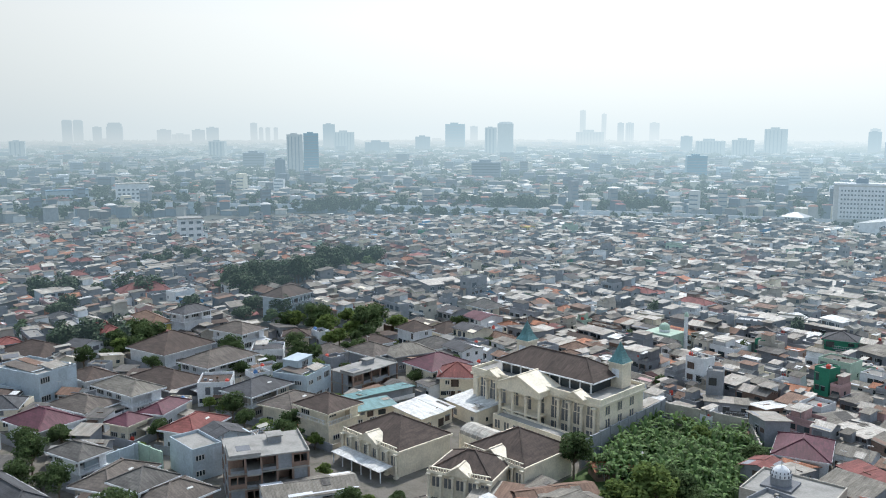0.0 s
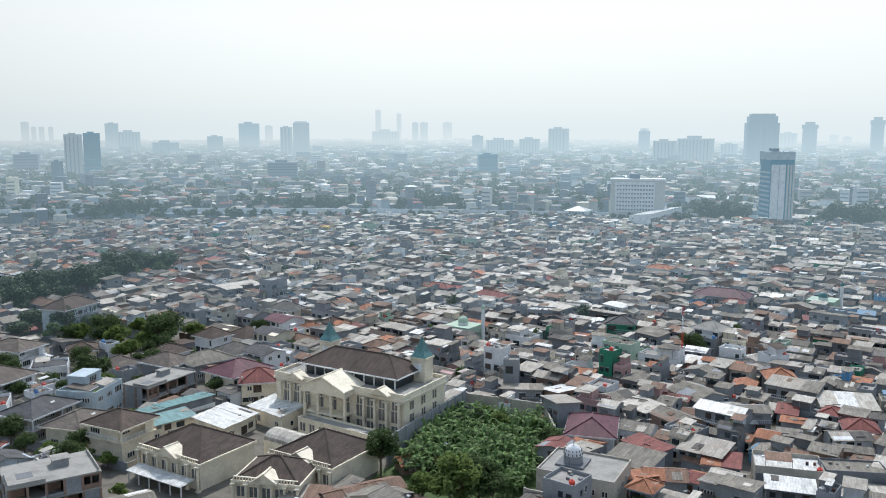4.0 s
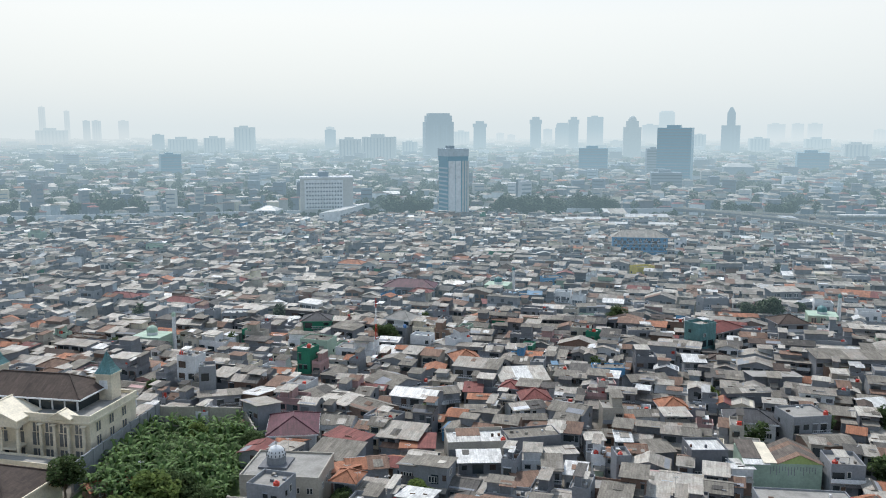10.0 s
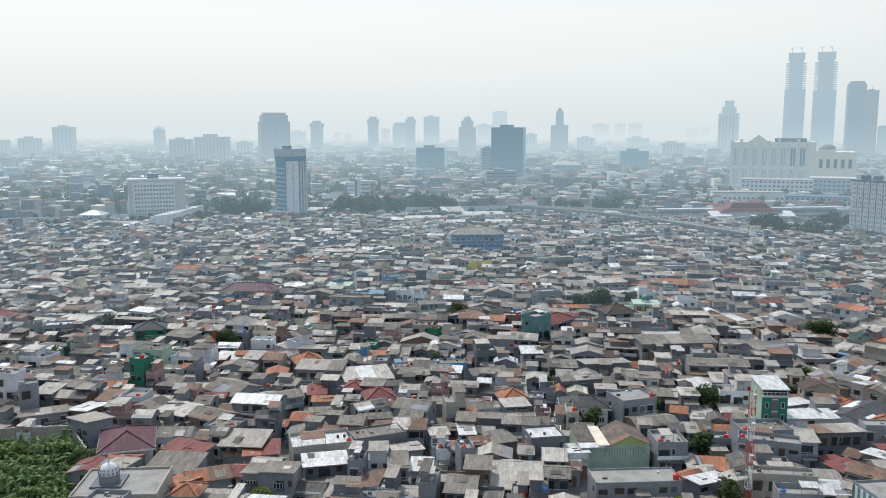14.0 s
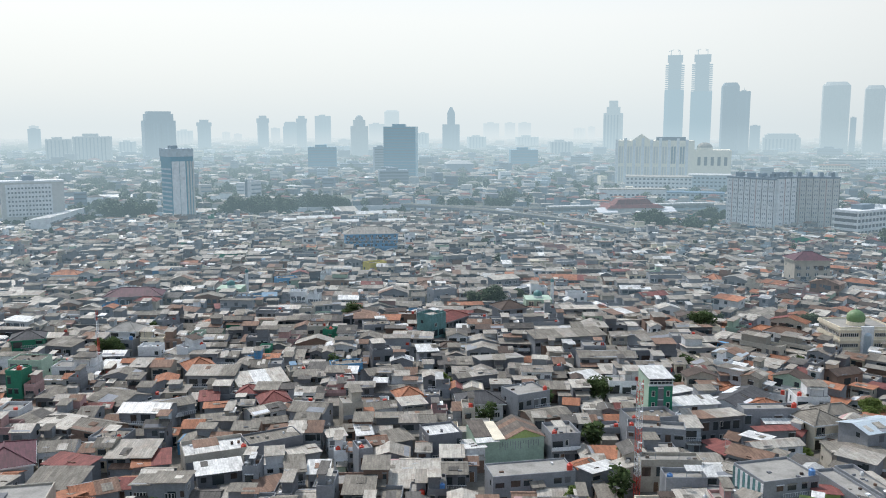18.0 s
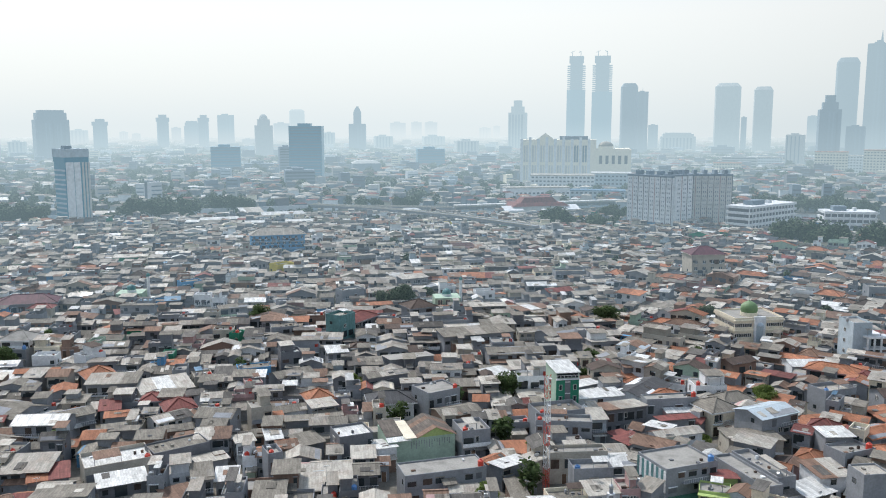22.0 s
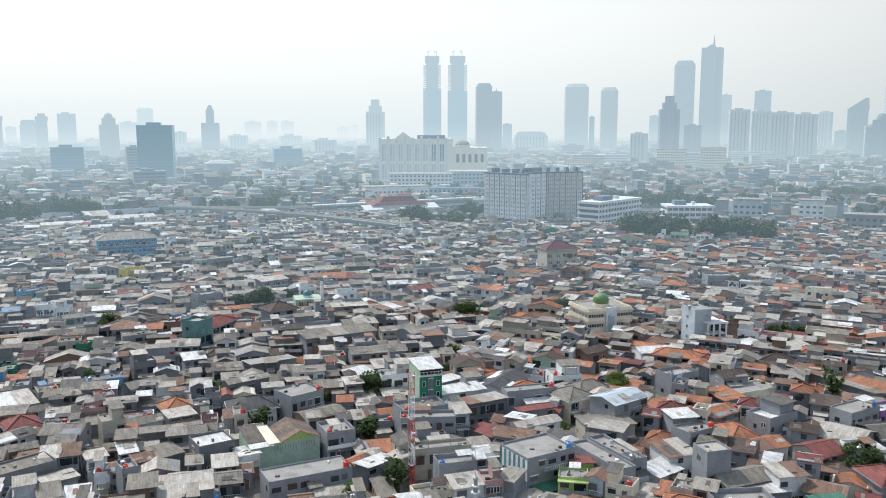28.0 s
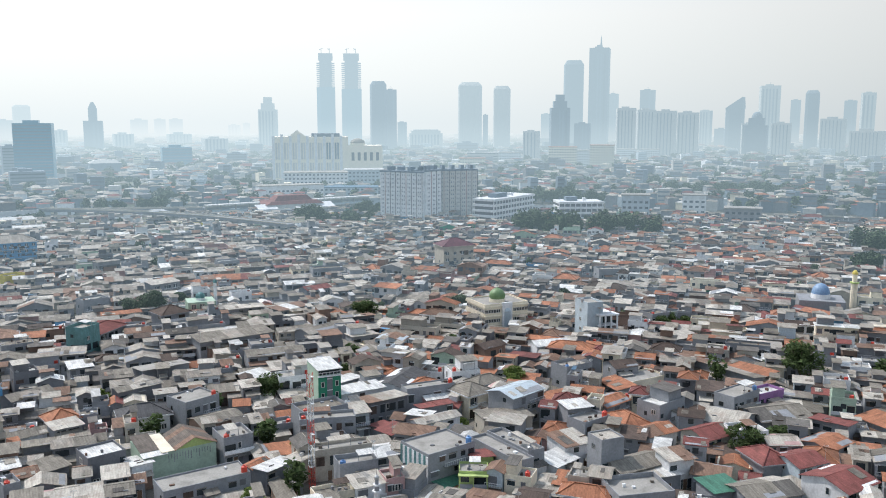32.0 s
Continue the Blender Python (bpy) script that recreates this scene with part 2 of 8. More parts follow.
# ---- mesh building ----
class Shape:
    """Gathers boxes, slabs and prisms with a material key each, and becomes one mesh."""

    def __init__(self):
        self.v, self.f, self.k = [], [], []

    def poly(self, points, faces, key):
        o = len(self.v)
        self.v.extend(points)
        for face in faces:
            self.f.append(tuple(i + o for i in face))
            self.k.append(key)

    def hexa(self, p, key):
        self.poly(p, ((3, 2, 1, 0), (4, 5, 6, 7), (0, 1, 5, 4), (1, 2, 6, 5), (2, 3, 7, 6), (3, 0, 4, 7)), key)

    def box(self, x0, x1, y0, y1, z0, z1, key):
        self.hexa([(x0, y0, z0), (x1, y0, z0), (x1, y1, z0), (x0, y1, z0), (x0, y0, z1), (x1, y0, z1), (x1, y1, z1), (x0, y1, z1)], key)

    def slab(self, a, b, c, d, thick, key):
        """A sheet over four corners, anticlockwise from above."""
        lo = [(p[0], p[1], p[2] - thick) for p in (a, b, c, d)]
        self.hexa(lo + [a, b, c, d], key)

    def prism(self, outline, z0, z1, key, top=1.0):
        n = len(outline)
        cx, cy = sum(p[0] for p in outline) / n, sum(p[1] for p in outline) / n
        pts = [(x, y, z0) for x, y in outline] + [(cx + (x - cx) * top, cy + (y - cy) * top, z1) for x, y in outline]
        faces = [tuple(range(n - 1, -1, -1)), tuple(range(n, 2 * n))]
        faces += [(i, (i + 1) % n, n + (i + 1) % n, n + i) for i in range(n)]
        self.poly(pts, faces, key)

    def tube(self, x, y, z0, z1, r0, r1, key, n=10):
        pts = [(x + r0 * math.cos(6.2832 * i / n), y + r0 * math.sin(6.2832 * i / n), z0) for i in range(n)]
        pts += [(x + r1 * math.cos(6.2832 * i / n), y + r1 * math.sin(6.2832 * i / n), z1) for i in range(n)]
        faces = [tuple(range(n - 1, -1, -1)), tuple(range(n, 2 * n))]
        faces += [(i, (i + 1) % n, n + (i + 1) % n, n + i) for i in range(n)]
        self.poly(pts, faces, key)

    def bar(self, a, b, r, key):
        """A square bar from a to b."""
        a, b = Vector(a), Vector(b)
        w = (b - a).normalized()
        u = w.cross(Vector((0, 0, 1)))
        u = (u if u.length > 0.01 else Vector((1, 0, 0))).normalized() * r
        s = w.cross(u).normalized() * r
        self.hexa([tuple(a - u - s), tuple(a + u - s), tuple(a + u + s), tuple(a - u + s), tuple(b - u - s), tuple(b + u - s), tuple(b + u + s), tuple(b - u + s)], key)

    def dome(self, x, y, z, r, h, key, n=12, rings=5, onion=0.0):
        pts, faces = [], []
        for j in range(rings):
            a = 1.5708 * j / rings
            rr = r * math.cos(a) * (1 + onion * math.sin(2 * a))
            for i in range(n):
                pts.append((x + rr * math.cos(6.2832 * i / n), y + rr * math.sin(6.2832 * i / n), z + h * math.sin(a)))
        pts.append((x, y, z + h * (1 + onion * 0.6)))
        for j in range(rings - 1):
            for i in range(n):
                faces.append((j * n + i, j * n + (i + 1) % n, (j + 1) * n + (i + 1) % n, (j + 1) * n + i))
        for i in range(n):
            faces.append(((rings - 1) * n + i, (rings - 1) * n + (i + 1) % n, rings * n))
        self.poly(pts, faces, key)

    def add(self, other, x, y, z, turn):
        c, s = math.cos(turn), math.sin(turn)
        o = len(self.v)
        self.v.extend((x + c * a - s * b, y + s * a + c * b, z + d) for a, b, d in other.v)
        self.f.extend(tuple(i + o for i in face) for face in other.f)
        self.k.extend(other.k)

    def mesh(self, name, mats):
        me = bpy.data.meshes.new(name)
        me.from_pydata(self.v, [], self.f)
        keys = list(dict.fromkeys(self.k))
        for key in keys:
            me.materials.append(mats[key])
        if len(keys) > 1:
            slot = {key: i for i, key in enumerate(keys)}
            me.polygons.foreach_set("material_index", [slot[key] for key in self.k])
        return me


def at(az, d):
    return d * math.sin(radians(az)), d * math.cos(radians(az))


def base(name, x, y, turn=0.0, z=0.0, label="", category="", group="", kind=""):
    ob = new(name)
    ob.empty_display_size = 0.5
    ob.matrix_basis = Matrix.Translation((x, y, z)) @ Matrix.Rotation(turn, 4, "Z")
    return tagged(ob, label, category, group, kind)


def part(name, shape, parent, label="", mats=MAT, spot=None):
    """One mesh object under a thing or a part; shape may be a finished mesh."""
    data = shape.mesh(name, mats) if isinstance(shape, Shape) else shape
    ob = new(name, data)
    ob.parent = parent
    if spot is not None:
        ob.matrix_basis = spot
    return tagged(ob, label)


def alone(name, shape, label, category, mats=MAT, kind="", group=""):
    return tagged(new(name, shape.mesh(name, mats)), label, category, group, kind)


# ---- ground ----
g = Shape()
g.poly([at(a, 310) + (0.0,) for a in range(0, 360, 6)], [tuple(range(59, -1, -1))], "earth")
alone("ground", g, "bare earth and paving between the houses", "ground", kind="structure")
g = Shape()
inner = [at(a, 310) + (0.0,) for a in range(0, 360, 6)]
outer = [at(a, 4900) + (0.0,) for a in range(0, 360, 6)]
g.poly(inner + outer, [((i + 1) % 60, i, 60 + i, 60 + (i + 1) % 60) for i in range(60)], "earth")
alone("ground_far", g, "hazy plain of the distant city", "ground", FAR, "structure")

# ---- houses ----
rng = random.Random(7)


def pick(table):
    r = rng.random() * sum(w for w, _ in table)
    for w, key in table:
        r -= w
        if r <= 0:
            return key
    return table[-1][1]


def sheet_roof(sheets, x0, x1, y0, y1, z_a, z_b, key, wide=4.4, quarter=False):
    """A run of sheets from the edge y0 at z_a to y1 at z_b, each a little out of line with the next; some were replaced."""
    n = max(1, round((x1 - x0) / wide))
    for i in range(n):
        a, b = x0 + (x1 - x0) * i / n, x0 + (x1 - x0) * (i + 1) / n
        j, e = rng.uniform(-0.05, 0.05), rng.uniform(-0.2, 0.2)
        tone = key if key not in OLD or rng.random() < 0.72 else rng.choice(OLD[key])
        p = [(a, y0 + e, z_a + j), (b, y0 + e, z_a + j), (b, y1 + e * 0.3, z_b + j), (a, y1 + e * 0.3, z_b + j)]
        if quarter:
            p = [(-q[1], q[0], q[2]) for q in p]
        s = Shape()
        s.slab(*p, 0.07, tone)
        sheets.append(s)


OLD = {"metal_light": ("metal_grey", "metal_white", "rust"), "metal_grey": ("metal_light", "fibre", "rust"), "fibre": ("metal_grey", "fibre_dark", "metal_light"), "fibre_dark": ("fibre", "metal_grey"), "rust": ("metal_grey", "tile_brown"),
       "tile_orange": ("rust", "tile_red", "tile_orange")}


def ring(s, x, y, z0, z1, t, key):
    """A low wall round a flat roof, one piece."""
    v = []
    for z in (z0, z1):
        for k in (0, t):
            v += [(-x + k, -y + k, z), (x - k, -y + k, z), (x - k, y - k, z), (-x + k, y - k, z)]
    f = []
    for i in range(4):
        j = (i + 1) % 4
        f += [(i, j, 8 + j, 8 + i), (4 + j, 4 + i, 12 + i, 12 + j), (8 + i, 8 + j, 12 + j, 12 + i)]
    s.poly(v, f, key)


def make_house(w, d, h, kind, wall, roof, rooms=False):
    """Walls, roof sheets and additions of a house of w by d, h to the eaves, standing on z = 0 round the origin; its front is at -y."""
    body, sheets, extra = Shape(), [], []
    x, y = w / 2, d / 2
    o = 0.45
    if kind == "shed":
        rise = rng.uniform(0.06, 0.16) * d * rng.choice((1, 1, -1))
        za, zb = h + max(0, -rise), h + max(0, rise)
        body.hexa([(-x, -y, 0), (x, -y, 0), (x, y, 0), (-x, y, 0), (-x, -y, za - 0.1), (x, -y, za - 0.1), (x, y, zb - 0.1), (-x, y, zb - 0.1)], wall)
        sheet_roof(sheets, -x - o, x + o, -y - o - 0.3, y + o, za, zb, roof)
    elif kind in ("gable", "gable_x"):
        rise = rng.uniform(0.16, 0.3) * (d if kind == "gable" else w) / 2 + 0.25
        if kind == "gable":
            pts = [(sx, *q) for sx in (-x, x) for q in ((-y, 0), (y, 0), (y, h), (0, h + rise - 0.1), (-y, h))]
            sheet_roof(sheets, -x - o, x + o, -y - o, 0, h - 0.12, h + rise, roof)
            sheet_roof(sheets, -x - o, x + o, 0, y + o, h + rise, h - 0.12, roof)
            body.poly(pts, [(4, 3, 2, 1, 0), (5, 6, 7, 8, 9), (0, 5, 9, 4), (1, 2, 7, 6), (2, 3, 8, 7), (3, 4, 9, 8)], wall)
        else:
            pts = [(q[0], sy, q[1]) for sy in (-y, y) for q in ((-x, 0), (x, 0), (x, h), (0, h + rise - 0.1), (-x, h))]
            sheet_roof(sheets, -y - o, y + o, -x - o, 0, h - 0.12, h + rise, roof, quarter=True)
            sheet_roof(sheets, -y - o, y + o, 0, x + o, h + rise, h - 0.12, roof, quarter=True)
            body.poly(pts, [(0, 1, 2, 3, 4), (9, 8, 7, 6, 5), (0, 4, 9, 5), (1, 6, 7, 2), (2, 7, 8, 3), (3, 8, 9, 4)], wall)
    elif kind == "hip":
        body.box(-x, x, -y, y, 0, h, wall)
        o = 0.8
        m = min(x, y) + o
        rise = m * rng.uniform(0.42, 0.55)
        rx, ry = max(0.3, x + o - m), max(0.3, y + o - m)
        e = h + 0.02
        pts = [(-x - o, -y - o, e), (x + o, -y - o, e), (x + o, y + o, e), (-x - o, y + o, e)]
        if w >= d:
            pts += [(-rx, 0, e + rise), (rx, 0, e + rise)]
            faces = [(0, 1, 5, 4), (1, 2, 5), (2, 3, 4, 5), (3, 0, 4)]
        else:
            pts += [(0, -ry, e + rise), (0, ry, e + rise)]
            faces = [(0, 1, 4), (1, 2, 5, 4), (2, 3, 5), (3, 0, 4, 5)]
        s = Shape()
        s.poly(pts, faces + [(3, 2, 1, 0)], roof)
        sheets.append(s)
        s = Shape()
        s.box(-x - o - 0.05, x + o + 0.05, -y - o - 0.05, y + o + 0.05, e - 0.32, e - 0.02, "white" if wall in ("white", "cream", "pale_blue") else wall)
        extra.append(("eaves_board", s))
        for i, j in ((4, 5), (0, 4), (3, 4 if w >= d else 5), (1, 5 if w >= d else 4), (2, 5)):
            s = Shape()
            s.bar(pts[i], pts[j], 0.15, roof)
            extra.append(("ridge_cap", s))
    else:
        body.box(-x, x, -y, y, 0, h, wall)
        s = Shape()
        s.box(-x + 0.16, x - 0.16, -y + 0.16, y - 0.16, h - 0.02, h + 0.06, roof)
        sheets.append(s)
        s = Shape()
        ring(s, x, y, h, h + rng.uniform(0.35, 1.0), 0.15, wall)
        extra.append(("parapet", s))
        if kind == "loft":
            lw, lx = w * rng.uniform(0.4, 0.65), rng.choice((-1, 1))
            a0, a1 = (-x + 0.2, -x + lw) if lx < 0 else (x - lw, x - 0.2)
            b0, b1 = -y * rng.uniform(0.2, 0.9), y - 0.2
            hh = rng.uniform(2.2, 2.8)
            s = Shape()
            s.box(a0, a1, b0, b1, h, h + hh, wall)
            extra.append(("upper_room", s))
            sheet_roof(sheets, a0 - 0.3, a1 + 0.3, b0 - 0.5, b1 + 0.2, h + hh + 0.1, h + hh + rng.uniform(0.2, 0.7), pick(SHEETS))
    if rooms and kind in ("shed", "gable", "gable_x") and w > 3.6 and rng.random() < 0.17:
        # a raised room at the back under its own sheet
        a, r = rng.uniform(-x, x * 0.3), rng.uniform(0.35, 0.6) * w
        b, z = min(x, a + r), h + rng.uniform(1.5, 2.6)
        s = Shape()
        s.box(a, b, y * rng.uniform(-0.3, 0.3), y - 0.05, h - 0.3, z, pick(WALLS))
        extra.append(("upper_room", s))
        q = []
        sheet_roof(q, a - 0.3, b + 0.3, -y * 0.4, y + 0.2, z + 0.05, z + rng.uniform(0.1, 0.5), pick(SHEETS))
        extra += [("upper_roof", s) for s in q]
    if kind != "hip":
        if h > 4.5 and rng.random() < 0.55:
            # canopy over the ground floor
            q = []
            z = rng.uniform(2.3, 2.9)
            a = rng.uniform(-x, 0)
            sheet_roof(q, a, min(x, a + rng.uniform(2.5, 5)), -y - rng.uniform(1.0, 1.8), -y, z, z + 0.45, pick(SHEETS))
            extra += [("canopy", s) for s in q]
        elif rng.random() < 0.6:
            # lower lean-to at the front
            a, b, z, r = rng.uniform(-x, 0), rng.uniform(0.4, x), h * rng.uniform(0.6, 0.85), rng.uniform(1.2, 2.4)
            s = Shape()
            s.box(a, b, -y - r, -y, 0, z - 0.5, pick(WALLS))
            extra.append(("annex", s))
            q = []
            sheet_roof(q, a - 0.2, b + 0.3, -y - r - 0.4, -y, z - 0.45, z, pick(SHEETS))
            extra += [("annex_roof", s) for s in q]
        if kind in ("flat", "loft") and rng.random() < 0.45:
            # shelter of thin posts on the terrace
            a = rng.uniform(-x + 0.3, 0)
            s = Shape()
            sh = []
            sheet_roof(sh, a, a + w * 0.4, -y + 0.3, -y + 0.3 + d * 0.45, h + 2.2, h + 2.5, pick([(2, "metal_white"), (3, "metal_light"), (0.3, "metal_blue"), (2, "rust")]))
            for px in (a + 0.1, a + w * 0.4 - 0.1):
                t = Shape()
                t.box(px - 0.05, px + 0.05, -y + 0.4, -y + 0.5, h, h + 2.2, "cement")
                extra.append(("post", t))
            extra += [("shelter", t) for t in sh]
    if kind != "hip" or h > 5:
        # flush dark boxes as openings of each storey, with a ledge and a railing on the upper one
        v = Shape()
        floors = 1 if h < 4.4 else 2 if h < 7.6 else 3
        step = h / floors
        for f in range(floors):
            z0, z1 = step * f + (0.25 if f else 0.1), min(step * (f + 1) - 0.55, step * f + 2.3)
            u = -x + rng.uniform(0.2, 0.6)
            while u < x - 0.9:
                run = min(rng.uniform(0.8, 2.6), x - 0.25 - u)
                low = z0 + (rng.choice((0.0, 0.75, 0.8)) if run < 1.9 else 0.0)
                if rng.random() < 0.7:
                    # panes and doors, plus recess shade painted as the dark box colour
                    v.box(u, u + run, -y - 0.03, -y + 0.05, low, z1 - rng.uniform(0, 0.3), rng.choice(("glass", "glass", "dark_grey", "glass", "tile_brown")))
                    if run < 1.9 and rng.random() < 0.6:
                        v.box(u - 0.1, u + run + 0.1, -y - 0.32, -y, z1 + 0.02, z1 + 0.1, rng.choice(("white", "cement", "metal_grey")))
                u += run + rng.uniform(0.5, 1.4)
            if f and rng.random() < 0.65:
                a, b = -x + rng.choice((0, 0, 0.3, 0.5)) * w, x
                out = rng.uniform(0.5, 1.1)
                v.box(a, b, -y - out, -y, step * f - 0.05, step * f + 0.1, rng.choice(("cement", "white", "concrete")))
                if rng.random() < 0.5:
                    v.box(a, b, -y - out, -y - out + 0.08, step * f + 0.1, step * f + 0.95, rng.choice((wall, "white", "cement")))
                else:
                    v.box(a, b, -y - out, -y - out + 0.05, step * f + 0.85, step * f + 0.93, "white")
                    for i in range(int((b - a) / 0.5) + 1):
                        v.box(a + 0.5 * i, a + 0.5 * i + 0.05, -y - out, -y - out + 0.05, step * f + 0.1, step * f + 0.85, "white")
        for side in (-1, 1):
            for f in range(floors):
                if rng.random() < 0.55 and d > 4.5:
                    q = rng.uniform(-y + 0.8, y - 1.6)
                    a, b = (side * x - 0.03, side * x + 0.03)
                    v.box(a, b, q, q + rng.uniform(0.6, 1.3), step * f + 1.0, step * f + 2.0, "glass")
        if kind in ("shed", "gable") and d < 12:
            # newer and older sheets laid over the roof, planks and stones that hold them down
            low, high = (za, zb) if kind == "shed" else (h - 0.12, h + rise)
            for i in range(rng.randrange(0, 3)):
                a, r = rng.uniform(-x, x - 0.9), rng.uniform(0.7, 2.2)
                b = min(x + o, a + r)
                if kind == "shed":
                    q0 = rng.uniform(0.1, 0.6)
                    q1 = min(0.97, q0 + rng.uniform(0.2, 0.5))
                    ya, yb = -y - o - 0.3 + (d + 2 * o + 0.3) * q0, -y - o - 0.3 + (d + 2 * o + 0.3) * q1
                else:
                    q0 = rng.uniform(0.05, 0.5)
                    q1 = min(0.95, q0 + rng.uniform(0.25, 0.6))
                    ya, yb = (-y - o) * (1 - q0), (-y - o) * (1 - q1)
                z0, z1 = low + (high - low) * q0 + 0.1, low + (high - low) * q1 + 0.1
                if rng.random() < 0.6:
                    v.slab((a, ya, z0), (b, ya, z0), (b, yb, z1), (a, yb, z1), 0.05, pick(SHEETS))
                else:
                    v.bar((a, ya, z0 + 0.05), (b, ya + rng.uniform(-0.2, 0.2), z0 + 0.05), 0.07, rng.choice(("rust", "tile_brown", "cement")))
        if kind in ("flat", "loft"):
            # rooftop odds and ends
            for i in range(rng.randrange(2, 6)):
                a, b, t = rng.uniform(-x + 0.4, x - 1.0), rng.uniform(-y + 0.4, y - 0.9), rng.uniform(0.3, 0.9)
                v.box(a, a + t, b, b + rng.uniform(0.3, 0.8), h + 0.06, h + 0.06 + rng.uniform(0.15, 0.7), rng.choice(("cement", "rust", "white", "dark_grey", "tile_brown", "metal_grey")))
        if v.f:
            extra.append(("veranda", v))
    return body, sheets, extra


SHEETS = [(2.6, "metal_light"), (4, "metal_grey"), (6, "fibre"), (2.4, "fibre_dark"), (0.3, "metal_white"), (1.2, "rust")]
WALLS = [(8, "cement"), (2, "white"), (0.8, "cream"), (0.3, "mint"), (0.4, "pale_blue"), (0.4, "pink"), (1.5, "beige"), (1.0, "brick"), (1.2, "dark_grey"), (0.08, "green"), (0.1, "blue"), (0.02, "yellow")]


BRIGHT_SHEETS = [(7, "metal_light"), (5, "metal_grey"), (3, "fibre"), (0.8, "fibre_dark"), (1.0, "metal_white"), (1.0, "rust")]


def style(orange, old=False, bright=False):
    """Kind of house, roof and wall for a district with that share of clay roofs, in an old one darker."""
    r = rng.random()
    if r < orange:
        tiles = [(2, "tile_orange"), (3, "tile_red"), (4, "tile_brown"), (2, "rust"), (1, "tile_grey")] if old else [(4, "tile_orange"), (1.4, "tile_red"), (1.4, "tile_brown"), (1.4, "rust")]
        return rng.choice(("gable", "gable_x", "gable", "hip", "shed")), pick(tiles), pick(WALLS)
    if r < orange + (1 - orange) * 0.24:
        return rng.choice(("flat", "loft", "loft")), pick([(4, "concrete"), (1, "fibre")]), pick(WALLS)
    return rng.choice(("shed", "shed", "gable", "gable_x", "gable")), pick(BRIGHT_SHEETS if bright else SHEETS), pick(WALLS)


def window_mesh(name, w, h, bars=1, frame_key="frame", glass_key="glass"):
    """A frame with sunk panes, one piece."""
    s = Shape()
    f = 0.09
    n = bars + 1
    xs = [-w / 2 + w * i / n for i in range(n + 1)]
    pts, front, glass = [], [], []

    def vert(x, y, z):
        pts.append((x, y, z))
        return len(pts) - 1

    s.poly([(-w / 2, 0.02, 0), (w / 2, 0.02, 0), (w / 2, 0.02, h), (-w / 2, 0.02, h), (-w / 2, -0.09, 0), (w / 2, -0.09, 0), (w / 2, -0.09, h), (-w / 2, -0.09, h)], [(0, 1, 5, 4), (1, 2, 6, 5), (2, 3, 7, 6), (3, 0, 4, 7)], frame_key)
    cells = []
    for a, b in zip(xs, xs[1:]):
        o = [vert(a, -0.09, 0), vert(b, -0.09, 0), vert(b, -0.09, h), vert(a, -0.09, h)]
        i = [vert(a + f, -0.09, f), vert(b - f, -0.09, f), vert(b - f, -0.09, h - f), vert(a + f, -0.09, h - f)]
        k = [vert(a + f, -0.03, f), vert(b - f, -0.03, f), vert(b - f, -0.03, h - f), vert(a + f, -0.03, h - f)]
        for q in range(4):
            r = (q + 1) % 4
            front += [(o[q], o[r], i[r], i[q]), (i[q], i[r], k[r], k[q])]
        glass.append(tuple(k))
    s.poly(pts, front, frame_key)
    o = len(s.v) - len(pts)
    for face in glass:
        s.f.append(tuple(v + o for v in face))
        s.k.append(glass_key)
    me = s.mesh(name, MAT)
    bm = bmesh.new()
    bm.from_mesh(me)
    bmesh.ops.remove_doubles(bm, verts=bm.verts, dist=0.001)
    bm.to_mesh(me)
    bm.free()
    return me


WINDOWS = [window_mesh("window", 1.2, 1.2), window_mesh("window", 1.8, 1.3, 2), window_mesh("window", 0.8, 1.4, 0)]
s = Shape()
s.box(-0.45, 0.45, -0.06, 0.02, 0, 2.05, "door")
s.box(-0.53, -0.45, -0.09, 0.02, 0, 2.12, "frame")
s.box(0.45, 0.53, -0.09, 0.02, 0, 2.12, "frame")
DOOR = s.mesh("door", MAT)

s = Shape()
s.box(-0.7, 0.7, -0.04, 0.02, 0, 1.35, "glass")
s.box(-0.85, 0.85, -0.2, 0.02, -0.14, 0, "white")
s.box(-0.06, 0.06, -0.09, 0.0, 0, 1.35, "white")
FAR_WINDOW = s.mesh("window", FAR)


def tank(key):
    s = Shape()
    s.tube(0, 0, 0, 0.12, 0.45, 0.55, key, 12)
    s.tube(0, 0, 0.12, 1.1, 0.55, 0.55, key, 12)
    s.tube(0, 0, 1.1, 1.32, 0.55, 0.22, key, 12)
    s.tube(0, 0, 1.32, 1.42, 0.24, 0.24, key, 12)
    return s.mesh("water_tank", MAT)


TANKS = [tank("tank_red"), tank("tank_red"), tank("tank_red"), tank("steel"), tank("tank_blue")]
TANK_WORDS = ("red plastic water tank on a rooftop",) * 3 + ("steel water tank on a rooftop", "blue plastic water tank on a rooftop")
ROOF_WORDS = {"metal_light": "light corrugated metal", "metal_grey": "grey corrugated metal", "fibre": "weathered fibre-cement", "fibre_dark": "blackened fibre-cement", "tile_orange": "orange clay tile",
              "tile_red": "dark red tile", "tile_brown": "brown clay tile", "tile_worn": "weathered grey-brown tile", "tile_grey": "dark grey tile", "metal_white": "bright white metal", "metal_blue": "blue metal", "rust": "rusty metal",
              "maroon": "maroon tile", "teal": "teal metal", "concrete": "flat concrete", "green_roof": "green metal", "pale_blue": "pale blue metal", "beige": "tan tile"}
